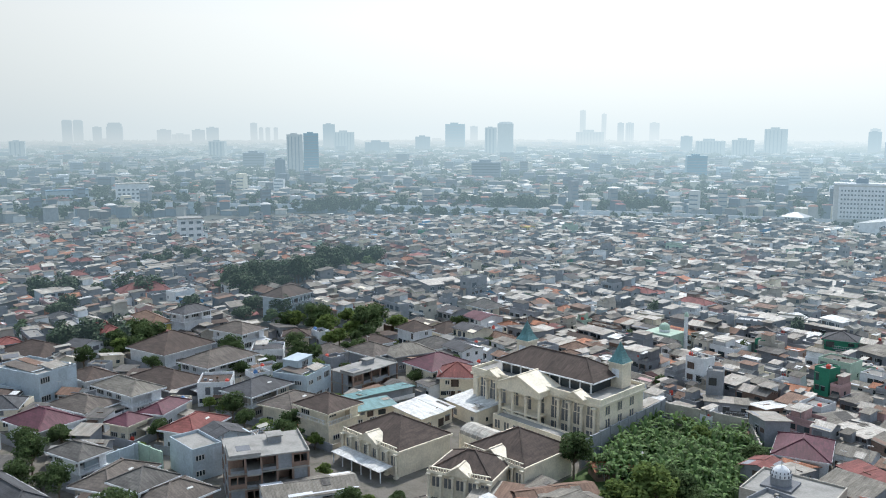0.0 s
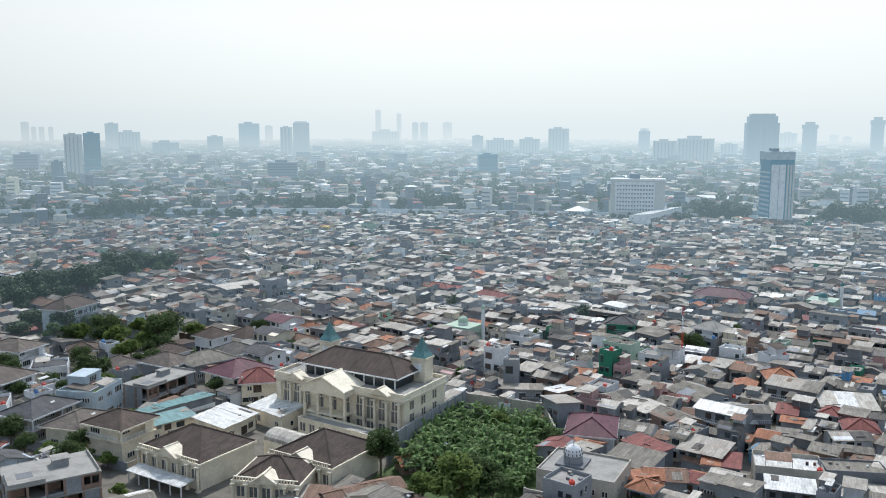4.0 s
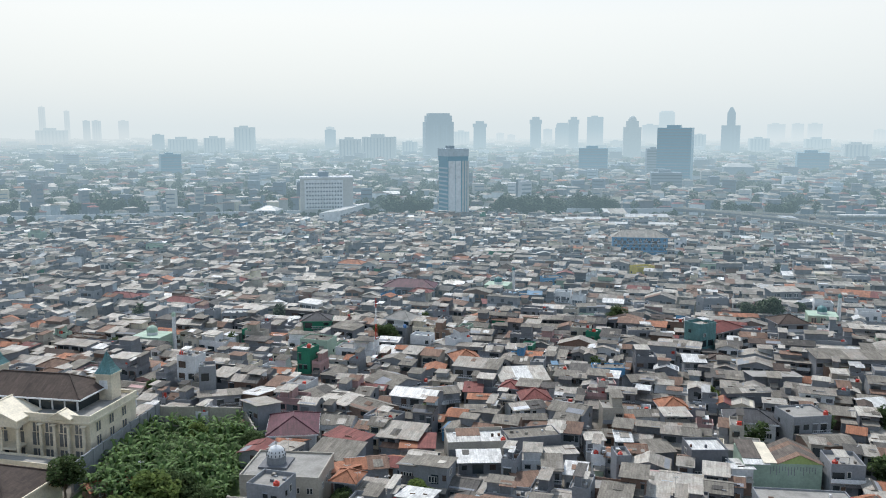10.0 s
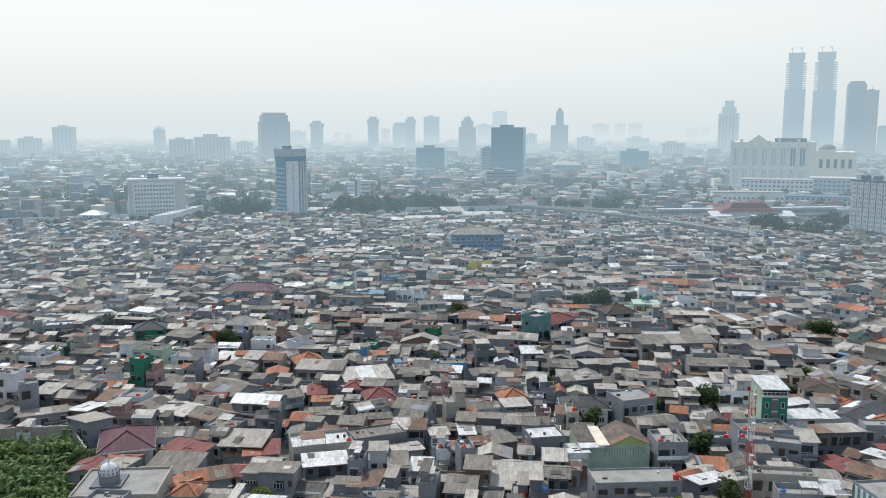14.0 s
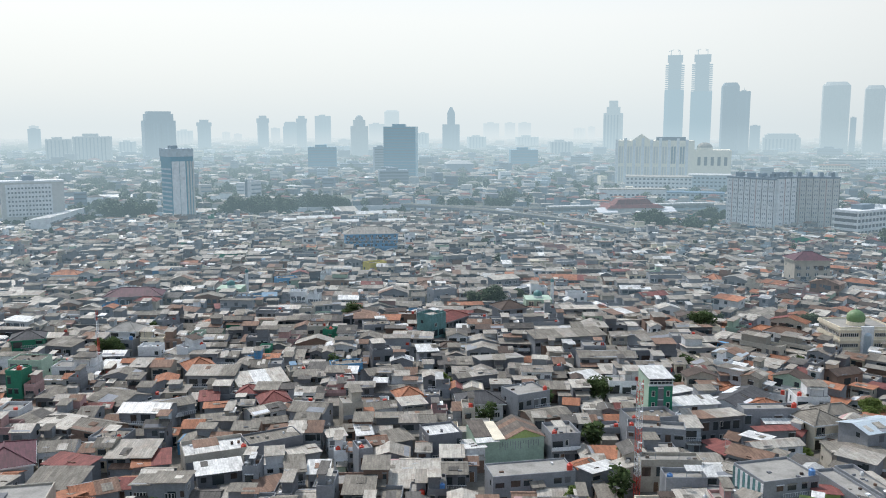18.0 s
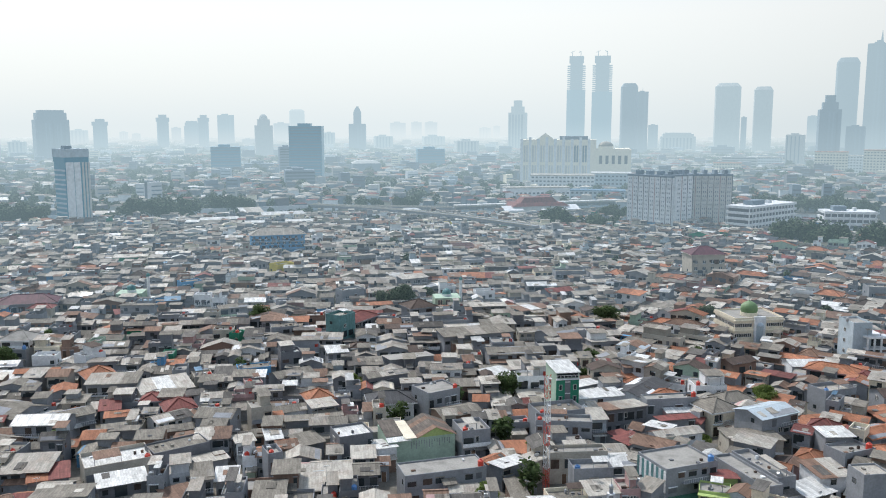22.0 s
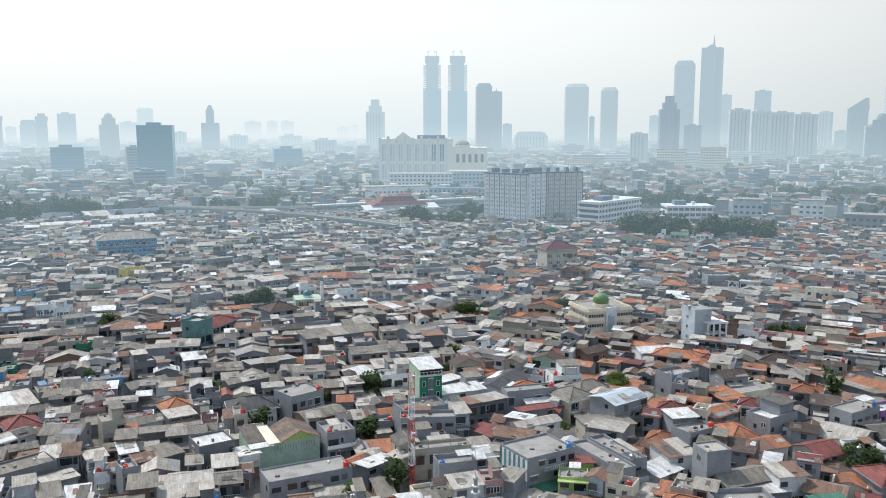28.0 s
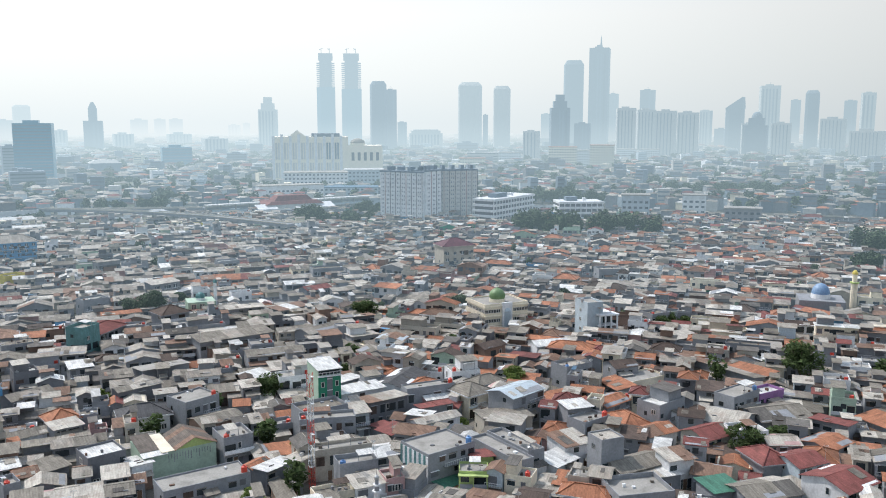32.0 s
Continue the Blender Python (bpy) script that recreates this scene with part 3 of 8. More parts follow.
WALL_WORDS = {"cement": "bare grey cement", "white": "white", "cream": "cream", "mint": "mint green", "pale_blue": "pale blue", "pink": "faded pink", "yellow": "yellow", "brick": "raw brick",
              "green": "bright green", "blue": "blue", "beige": "beige", "dark_grey": "dark grey", "teal": "teal green", "tile_orange": "bright orange", "purple": "purple", "lime": "lime green"}


class Ground:
    """Footprints already built on, kept by squares of 25 m."""

    def __init__(self):
        self.cells, self.last = {}, []

    def append(self, spot):
        x, y, w, d, t = spot
        r = 0.55 * (w + d)
        keys = [(i, j) for i in range(int((x - r) // 25), int((x + r) // 25) + 1) for j in range(int((y - r) // 25), int((y + r) // 25) + 1)]
        for key in keys:
            self.cells.setdefault(key, []).append(spot)
        self.last = keys

    def pop(self):
        for key in self.last:
            self.cells[key].pop()

    def near(self, x, y, r):
        for i in range(int((x - r) // 25), int((x + r) // 25) + 1):
            for j in range(int((y - r) // 25), int((y + r) // 25) + 1):
                yield from self.cells.get((i, j), ())


TAKEN = Ground()


def put_tank(x, y, z):
    i = rng.randrange(len(TANKS))
    ob = new("water_tank", TANKS[i])
    ob.matrix_basis = Matrix.Translation((x, y, z)) @ Matrix.Scale(rng.uniform(0.9, 1.15), 4)
    return tagged(ob, TANK_WORDS[i], "water tank", "rooftop water tanks")


s = Shape()
s.tube(0, 0, 0, 1.3, 0.04, 0.04, "steel", 6)
bowl = Shape()
bowl.dome(0, 0, 0, 0.55, -0.22, "white", 12, 4)
tip = Matrix.Rotation(radians(125), 4, "X")
o = len(s.v)
s.poly([tuple(Vector((0, -0.05, 1.45)) + tip @ Vector(v)) for v in bowl.v], bowl.f, "white")
s.bar((0, -0.05, 1.4), (0, -0.5, 1.7), 0.025, "steel")
DISH = s.mesh("satellite_dish", MAT)
s = Shape()
s.tube(0, 0, 0, 3.4, 0.035, 0.025, "steel", 5)
for k in range(5):
    s.box(-0.5 + 0.06 * k, 0.5 - 0.06 * k, -0.02 + 0.25 * k - 0.5, 0.02 + 0.25 * k - 0.5, 3.2, 3.24, "steel")
s.box(-0.02, 0.02, -0.6, 0.6, 3.19, 3.23, "steel")
AERIAL = s.mesh("television_aerial", MAT)


def put_dish(x, y, z):
    ob = new("satellite_dish", DISH)
    ob.matrix_basis = Matrix.Translation((x, y, z)) @ Matrix.Rotation(rng.uniform(-0.8, 0.8), 4, "Z")
    return tagged(ob, "white satellite dish on a rooftop post", "satellite dish", "rooftop dishes")


def put_aerial(x, y, z):
    ob = new("television_aerial", AERIAL)
    ob.matrix_basis = Matrix.Translation((x, y, z)) @ Matrix.Rotation(rng.uniform(0, 3), 4, "Z")
    return tagged(ob, "thin metal television aerial on a roof", "aerial", "rooftop aerials")


def storeys(h):
    return "one-storey" if h < 4.3 else "two-storey" if h < 7.5 else "three-storey"


def house(x, y, w, d, h, turn, kind, roof, wall, label="", tanks=None, name="house"):
    """A house of its own with walls, roof, windows and a door. turn: degrees anticlockwise of its front from -y."""
    TAKEN.append((x, y, w, d, radians(turn)))
    far = math.hypot(x, y) > 310
    mats = FAR if far else MAT
    body, sheets, extra = make_house(w, d, h, kind, wall, roof)
    name = "villa_house" if kind == "hip" else "flat_roof_house" if kind in ("flat", "loft") else "tiled_house" if roof.startswith("tile") else "house"
    thing = base(name, x, y, radians(turn), 0, label or f"{storeys(h)} {WALL_WORDS[wall]} house with {ROOF_WORDS[roof]} roof", "house", "houses of the quarter")
    part("wall", body, thing, mats=mats)
    first = None
    for sheet in sheets:
        if first is None:
            first = part("roof", sheet, thing, mats=mats)
        else:
            part("roof_sheet", sheet, first, mats=mats)
    for kind_of, piece in extra:
        ob = part(kind_of, piece, thing, mats=mats)
        if kind_of == "veranda":
            tagged(ob, kind="stuff")
    if far:
        for f in range(max(1, int(h / 3))):
            n = max(2, int(w / 3.2))
            for i in range(n):
                part("window", FAR_WINDOW, thing, spot=Matrix.Translation((-w / 2 + w * (i + 0.5) / n, -d / 2, 3 * f + 0.9)))
        return thing
    floors = max(1, int(h / 2.9))
    for f in range(floors):
        z = f * 2.9 + 0.95
        if z + 1.4 > h:
            continue
        n = max(1, int(w / 3.4))
        for i in range(n):
            if rng.random() < 0.3:
                part("window", rng.choice(WINDOWS), thing, spot=Matrix.Translation((-w / 2 + w * (i + 0.5) / n + rng.uniform(-0.3, 0.3), -d / 2, z)))
    if d > 6 and h > 5:
        for side in (-1, 1):
            if rng.random() < 0.5:
                part("window", rng.choice(WINDOWS), thing, spot=Matrix.Translation((side * w / 2, rng.uniform(-d / 4, d / 4), h - 1.9)) @ Matrix.Rotation(side * math.pi / 2, 4, "Z"))
    part("door", DOOR, thing, spot=Matrix.Translation((rng.uniform(-0.3, 0.3) * w, -d / 2 - 0.01, 0)))
    if kind in ("flat", "loft") and (tanks or tanks is None and rng.random() < 0.7):
        c, s = math.cos(radians(turn)), math.sin(radians(turn))
        a, b = rng.choice((-1, 1)) * (w / 2 - 0.9), -d / 2 + 0.9
        put_tank(x + c * a - s * b, y + s * a + c * b, h + 0.06)
    r = rng.random()
    if r < 0.16:
        c, s = math.cos(radians(turn)), math.sin(radians(turn))
        a, b = rng.choice((-1, 1)) * (w / 2 - 0.3), -d / 2 + 0.3
        (put_dish if r < 0.07 else put_aerial)(x + c * a - s * b, y + s * a + c * b, h - 0.05)
    return thing


def free(x, y, r):
    for px, py, w, d, t in TAKEN.near(x, y, r):
        dx, dy = x - px, y - py
        if dx * dx + dy * dy < (r + 0.75 * (w + d)) ** 2:
            c, s = math.cos(t), math.sin(t)
            if abs(c * dx + s * dy) < w / 2 + r and abs(-s * dx + c * dy) < d / 2 + r:
                return False
    return True

# ---- trees ----
def leafy(s, cx, cy, cz, rx, rz, n, size, key, seed):
    """Small leaf blades scattered through an uneven clump."""
    r = random.Random(seed)
    for _ in range(n):
        while True:
            v = Vector((r.uniform(-1, 1), r.uniform(-1, 1), r.uniform(-1, 1)))
            if 0.3 < v.length < 1:
                break
        v = v.normalized() * r.uniform(0.6, 1.0)
        p = Vector((cx + v.x * rx, cy + v.y * rx, cz + v.z * rz))
        a = Vector((r.uniform(-1, 1), r.uniform(-1, 1), r.uniform(-0.6, 0.6))).normalized() * size * r.uniform(0.6, 1.3)
        b = a.cross(Vector((r.uniform(-1, 1), r.uniform(-1, 1), 1))).normalized() * size * r.uniform(0.4, 0.8)
        s.poly([tuple(p - a), tuple(p - b * 0.8), tuple(p + a), tuple(p + b)], [(0, 1, 2, 3)], key)


def tree_meshes(height, spread, key, seed, clumps=14, leaves=170, size=0.38):
    r = random.Random(seed)
    wood, crown = Shape(), Shape()
    wood.tube(0, 0, 0, height * 0.45, 0.28, 0.18, "bark", 8)
    for i in range(clumps):
        a, q = 6.2832 * i / clumps + r.uniform(-0.4, 0.4), r.uniform(0.15, 0.75)
        x, y, z = math.cos(a) * spread * q, math.sin(a) * spread * q, height * r.uniform(0.5, 0.88) * (1.08 - 0.2 * q)
        wood.bar((0, 0, height * r.uniform(0.25, 0.42)), (x * 0.9, y * 0.9, z), 0.07, "bark")
        leafy(crown, x, y, z, spread * r.uniform(0.3, 0.48), height * r.uniform(0.12, 0.2), leaves, size, key, seed * 31 + i)
    return (wood.mesh("trunk", MAT), crown.mesh("crown", MAT)), (wood.mesh("trunk", FAR), crown.mesh("crown", FAR))


TREES = [tree_meshes(8, 4.0, "leaf", 1), tree_meshes(9, 4.6, "leaf", 2, 16), tree_meshes(6.5, 3.4, "leaf_light", 3, 12), tree_meshes(11, 4.8, "leaf", 4, 18)]


def tree(x, y, scale=1.0, kind=None, words="broad green leafy tree between the houses"):
    trunk, crown = TREES[rng.randrange(4) if kind is None else kind][math.hypot(x, y) > 310]
    ob = base("tree", x, y, rng.uniform(0, 6.28), 0, words, "tree", "trees of the quarter")
    ob.scale = (scale, scale, scale)
    part("trunk", trunk, ob)
    part("crown", crown, ob)
    TAKEN.append((x, y, 3.2 * scale, 3.2 * scale, 0))
    return ob


def far_tree(s, x, y, h, r, n=30):
    s.tube(x, y, 0, h * 0.4, 0.3, 0.2, "leaf", 4)
    for _ in range(5):
        a, q = rng.uniform(0, 6.28), rng.uniform(0, 0.6)
        leafy(s, x + r * q * math.cos(a), y + r * q * math.sin(a), h * rng.uniform(0.45, 0.8), r * 0.6, h * 0.28, n, (0.22 * r + 0.3) * (30 / n) ** 0.5, "leaf", rng.randrange(10 ** 6))

# ---- the landmark towers of the skyline ----
def high_rise(az, d, w, h, kind):
    """A far tower: shaft, bands of windows, crown."""
    x, y = at(az, d)
    turn = -radians(az) + radians(((az * 37) % 40) - 20) * 0.5
    w = w * 0.94
    deep = w * (0.75 if kind in ("slab", "apart", "block") else 0.9)
    words = {"glass": "blue glass office tower in the haze", "apart": "pale apartment tower in the haze", "slab": "pale slab tower block in the haze", "block": "grey mid-rise block in the haze",
             "white": "white mid-rise building among low houses"}.get(kind, "pale high-rise tower in the haze")
    thing = base("tower" if kind not in ("block", "white") else "office_building", x, y, turn, 0, words, "tower" if kind not in ("block", "white") else "building", "towers of the skyline")
    wall = {"glass": "blue_glass", "apart": "pale", "white": "white", "slab": "pale"}.get(kind, "grey" if (az * 7) % 3 < 2 else "pale")
    a, b = w / 2, deep / 2
    s, top, bands = Shape(), Shape(), Shape()
    step = max(3.6, d / 330.0)
    if kind in ("round", "sail"):
        out = [(a * math.cos(t) * (1 if abs(math.cos(t)) > 0.5 else 1), b * math.sin(t)) for t in [6.2832 * i / 16 for i in range(16)]]
        out = [(max(-a, min(a, 1.25 * px)), max(-b, min(b, 1.25 * py))) for px, py in out]
        s.prism(out, 0, h * 0.95, wall)
        if kind == "sail":
            top.hexa([(-a, -b, h * 0.95), (a, -b, h * 0.95), (a, b, h * 0.95), (-a, b, h * 0.95), (a * 0.6, -b, h * 1.16), (a * 0.9, -b, h * 1.2), (a * 0.9, b, h * 1.2), (a * 0.6, b, h * 1.16)], wall)
        else:
            top.prism(out, h * 0.95, h, wall, 0.72)
    elif kind == "step":
        s.box(-a, a, -b, b, 0, h * 0.82, wall)
        top.box(-a * 0.88, a * 0.88, -b * 0.9, b * 0.9, h * 0.82, h * 0.95, wall)
        top.box(-a * 0.74, a * 0.74, -b * 0.8, b * 0.8, h * 0.95, h, wall)
    elif kind == "cap":
        s.box(-a * 0.88, a * 0.88, -b * 0.88, b * 0.88, 0, h * 0.9, wall)
        top.box(-a, a, -b, b, h * 0.8, h * 0.92, wall)
        top.box(-a * 0.6, a * 0.6, -b * 0.6, b * 0.6, h * 0.92, h, wall)
    elif kind in ("spire", "crown", "dome"):
        s.box(-a, a, -b, b, 0, h, wall)
        if kind != "spire":
            top.box(-a * 0.7, a * 0.7, -b * 0.7, b * 0.7, h, h + w * 0.35, wall)
        if kind == "dome":
            top.dome(0, 0, h + w * 0.35, a * 0.5, a * 0.6, wall)
        else:
            top.box(-a * 0.45, a * 0.45, -b * 0.45, b * 0.45, h + (0 if kind == "spire" else w * 0.35), h + w * 0.7, wall)
        if kind == "spire":
            top.prism([(-a * 0.45, -b * 0.45), (a * 0.45, -b * 0.45), (a * 0.45, b * 0.45), (-a * 0.45, b * 0.45)], h + w * 0.7, h + w * 1.05, wall, 0.3)
    elif kind == "pavilion":
        s.box(-a, a, -b, b, 0, h * 0.8, wall)
        top.prism([(-a * 1.05, -b), (a * 1.05, -b), (a * 1.05, b), (-a * 1.05, b)], h * 0.8, h, "pale", 0.6)
    else:
        s.box(-a, a, -b, b, 0, h, wall)
        top.box(-a * 0.5, a * 0.3, -b * 0.5, b * 0.5, h, h + max(2.0, w * 0.08), wall)
    front = -b - 0.4
    if kind in ("glass", "block", "white"):
        z = step
        while z < h - step * 0.4:
            bands.box(-a * 0.97, a * 0.97, front, -b + 0.1, z, z + step * (0.3 if kind == "glass" else 0.4), "grey" if kind == "glass" else "glass")
            z += step
    elif kind in ("slab", "apart", "plain", "step", "cap", "crown", "spire", "needle"):
        n = max(3, int(w / max(4.5, d / 260)))
        for i in range(n):
            x0 = -a * 0.88 + 1.76 * a * i / n
            x1 = x0 + 1.76 * a / n * (0.28 if kind in ("apart", "slab") else 0.45)
            bands.box(x0, x1, front, -b * 0.8, h * 0.08, h * 0.76 if kind in ("step", "cap") else h * 0.95, "grey")
    part("shaft", s, thing, mats=FAR)
    part("crown", top, thing, mats=FAR)
    if bands.f:
        tagged(part("window_band", bands, thing, mats=FAR), kind="stuff")
    if kind == "needle":
        m = Shape()
        m.box(-a * 0.3, a * 0.2, -b * 0.4, b * 0.4, h, h + 9, wall)
        m.tube(a * 0.1, 0, h + 9, h + 34, 3.0, 0.6, "grey", 6)
        part("mast", m, thing, mats=FAR)
    if kind == "plain" and h > 150:
        m = Shape()
        m.tube(0, 0, h, h * 1.06, 0.8, 0.3, "grey", 6)
        part("mast", m, thing, mats=FAR)
    TAKEN.append((x, y, w, deep, turn))
    return thing


high_rise(-60.77, 4200, 43.9, 112.7, "round")
high_rise(-60.14, 4200, 44.3, 112.9, "round")
high_rise(-59.07, 4200, 40.3, 80.4, "plain")
high_rise(-58.06, 4200, 72.1, 100.9, "step")
high_rise(-55.14, 4300, 61.3, 67.7, "plain")
high_rise(-54.13, 4400, 79.3, 45.7, "plain")
high_rise(-53.05, 4000, 53.4, 68.0, "plain")
high_rise(-52.17, 3900, 52.5, 77.9, "plain")
high_rise(-49.57, 4500, 33.8, 101.8, "plain")
high_rise(-49.11, 4500, 22.6, 79.0, "plain")
high_rise(-48.68, 4500, 22.7, 79.1, "plain")
high_rise(-48.17, 4500, 22.8, 79.1, "plain")
high_rise(-46.98, 1320, 25.2, 64.0, "slab")
high_rise(-45.92, 1330, 23.9, 65.6, "glass")
high_rise(-44.73, 3000, 42.5, 88.4, "plain")
high_rise(-43.74, 2600, 64.0, 62.8, "slab")
high_rise(-41.57, 2400, 70.6, 35.5, "plain")
high_rise(-38.52, 2600, 46.1, 49.3, "plain")
high_rise(-36.36, 2900, 68.4, 88.2, "glass")
high_rise(-35.12, 4300, 39.4, 85.0, "plain")
high_rise(-34.0, 2300, 33.1, 76.0, "plain")
high_rise(-33.03, 2250, 44.0, 90.4, "round")
high_rise(-27.97, 4700, 30.0, 170.4, "plain")
high_rise(-26.6, 4700, 26.7, 152.1, "plain")
high_rise(-27.5, 3600, 119.4, 59.9, "plain")
high_rise(-25.52, 4000, 30.2, 99.4, "plain")
high_rise(-24.95, 4000, 35.1, 99.3, "plain")
high_rise(-23.38, 4700, 52.3, 104.0, "plain")
high_rise(-21.36, 2600, 33.2, 50.6, "plain")
high_rise(-20.71, 1250, 28.8, 35.1, "glass")
high_rise(-19.9, 2300, 75.8, 41.8, "slab")
high_rise(-17.92, 2200, 54.1, 46.1, "slab")
high_rise(-16.01, 2300, 53.8, 71.9, "slab")
high_rise(-10.5, 2600, 32.7, 64.4, "plain")
high_rise(-63.55, 2200, 34.8, 44.1, "slab")
high_rise(-51.88, 2100, 38.7, 43.5, "plain")
high_rise(-34.26, 1150, 40.1, 28.2, "block")
high_rise(-29.59, 820, 28.9, 6.2, "block")
high_rise(-26.93, 800, 17.0, 6.2, "block")
high_rise(-20.87, 780, 14.3, 10.4, "block")
high_rise(-47.95, 1150, 13.9, 32.5, "plain")
high_rise(-49.59, 1500, 37.7, 32.3, "block")
high_rise(-53.44, 640, 12.6, 5.7, "white")
high_rise(-10.5, 3600, 35.2, 72.0, "plain")
high_rise(-9.2, 1750, 47.9, 48.2, "slab")
high_rise(-7.27, 1780, 71.4, 52.5, "slab")
high_rise(-5.25, 2200, 38.0, 35.3, "plain")
high_rise(-3.37, 1850, 64.1, 101.4, "step")
high_rise(-1.79, 3200, 58.0, 55.9, "plain")
high_rise(-0.59, 2500, 43.2, 89.4, "cap")
high_rise(0.76, 3800, 34.8, 45.9, "plain")
high_rise(1.5, 3800, 34.6, 38.9, "plain")
high_rise(3.1, 2600, 35.6, 102.6, "cap")
high_rise(3.9, 3600, 38.3, 63.3, "plain")
high_rise(4.86, 2900, 50.8, 86.3, "step")
high_rise(5.59, 2700, 32.7, 103.4, "cap")
high_rise(6.98, 3000, 57.8, 106.5, "plain")
high_rise(6.92, 1300, 44.5, 41.3, "glass")
high_rise(8.36, 3000, 43.5, 25.4, "plain")
high_rise(9.35, 1900, 39.6, 72.1, "dome")
high_rise(10.5, 3600, 65.9, 80.7, "plain")
high_rise(11.51, 3700, 66.5, 139.0, "round")
high_rise(12.11, 1150, 45.0, 71.4, "glass")
high_rise(10.74, 1250, 21.0, 42.1, "block")
high_rise(11.58, 1000, 35.9, 21.5, "block")
high_rise(13.6, 2600, 34.5, 51.2, "plain")
high_rise(15.45, 2300, 46.1, 76.5, "spire")
high_rise(15.98, 1300, 43.7, 20.0, "pavilion")
high_rise(18.11, 4200, 76.6, 85.1, "plain")
high_rise(19.35, 4300, 50.6, 87.9, "plain")
high_rise(20.32, 4300, 61.8, 87.8, "plain")
high_rise(20.48, 2700, 70.1, 38.4, "slab")
high_rise(20.26, 1450, 48.3, 33.1, "glass")
high_rise(17.14, 2500, 53.5, 41.7, "plain")
high_rise(9.01, 1350, 46.9, 14.4, "block")
high_rise(19.11, 2900, 40.9, 7.5, "plain")
high_rise(22.67, 2000, 54.6, 37.0, "plain")
high_rise(23.92, 4200, 54.2, 61.1, "plain")
high_rise(24.69, 4500, 34.7, 69.0, "plain")
high_rise(26.08, 2400, 50.4, 107.2, "crown")
high_rise(24.04, 1500, 34.0, 20.6, "block")
high_rise(33.26, 2100, 41.3, 170.5, "round")
high_rise(34.1, 2150, 29.3, 152.7, "plain")
high_rise(34.83, 2500, 26.6, 73.6, "plain")
high_rise(36.37, 2300, 92.0, 53.8, "step")
high_rise(39.34, 2300, 66.0, 177.2, "round")
high_rise(40.36, 2400, 14.4, 93.5, "plain")
high_rise(41.44, 2200, 44.7, 163.4, "round")
high_rise(39.19, 2000, 50.3, 25.3, "block")
high_rise(40.26, 1500, 57.9, 21.1, "block")
high_rise(43.42, 1600, 31.0, 56.5, "slab")
high_rise(45.24, 1700, 38.5, 100.4, "crown")
high_rise(46.1, 2600, 61.1, 253.1, "round")
high_rise(47.75, 2500, 57.0, 279.0, "needle")
high_rise(44.36, 3000, 33.3, 101.6, "plain")
high_rise(46.74, 1900, 35.6, 70.4, "plain")
high_rise(48.68, 3000, 33.6, 168.8, "plain")
high_rise(49.51, 1750, 38.9, 100.5, "apart")
high_rise(50.77, 1850, 39.4, 98.5, "apart")
high_rise(50.85, 2700, 43.4, 169.3, "plain")
high_rise(52.06, 1800, 40.8, 95.4, "apart")
high_rise(53.42, 1850, 45.2, 92.5, "apart")
high_rise(54.42, 2600, 28.5, 106.7, "plain")
high_rise(56.23, 2300, 46.4, 112.9, "sail")
high_rise(57.08, 1900, 29.9, 70.3, "apart")
high_rise(57.54, 1900, 46.2, 66.3, "dome")
high_rise(58.22, 2500, 52.7, 170.0, "plain")
high_rise(58.98, 1850, 39.9, 70.9, "apart")
high_rise(59.74, 2900, 29.2, 141.4, "plain")
high_rise(60.67, 2300, 33.0, 149.8, "round")
high_rise(61.92, 2000, 52.2, 80.3, "apart")
high_rise(62.79, 2800, 32.9, 135.8, "plain")
high_rise(63.73, 2500, 34.1, 148.7, "plain")
high_rise(63.82, 1800, 59.8, 56.3, "apart")
high_rise(54.53, 2700, 35.5, 107.3, "plain")
high_rise(55.47, 2600, 40.1, 54.5, "plain")

# ---- the cream mansion with two teal spires ----
def opening(w, h):
    """A tall window with a broad cream frame."""
    return window_mesh("window", w + 0.3, h + 0.3, 1, "cream", "pane")


TALL_WINDOW = opening(1.9, 2.7)
SMALL_WINDOW = opening(1.5, 1.9)


def column_mesh(h, r=0.42):
    s = Shape()
    s.box(-r * 1.5, r * 1.5, -r * 1.5, r * 1.5, 0, 0.4, "cream")
    s.tube(0, 0, 0.4, h - 0.5, r, r * 0.85, "cream", 12)
    s.tube(0, 0, h - 0.5, h - 0.25, r * 0.85, r * 1.4, "cream", 12)
    s.box(-r * 1.5, r * 1.5, -r * 1.5, r * 1.5, h - 0.25, h, "cream")
    return s.mesh("column", MAT)


def pediment(s, x0, x1, y0, y1, z, rise):
    """A gabled porch roof with a raised triangular front."""
    m = (x0 + x1) / 2
    s.poly([(x0, y0, z), (x1, y0, z), (m, y0, z + rise), (x0, y1, z), (x1, y1, z), (m, y1, z + rise)], [(0, 1, 2), (5, 4, 3), (1, 4, 5, 2), (3, 0, 2, 5), (0, 3, 4, 1)], "cream")
    for a, b in ((x0, m), (m, x1)):
        za, zb = (z, z + rise) if a == x0 else (z + rise, z)
        s.slab((a - 0.2, y0 - 0.4, za + 0.3), (b + 0.2, y0 - 0.4, zb + 0.3), (b + 0.2, y1, zb + 0.3), (a - 0.2, y1, za + 0.3), 0.25, "cream")


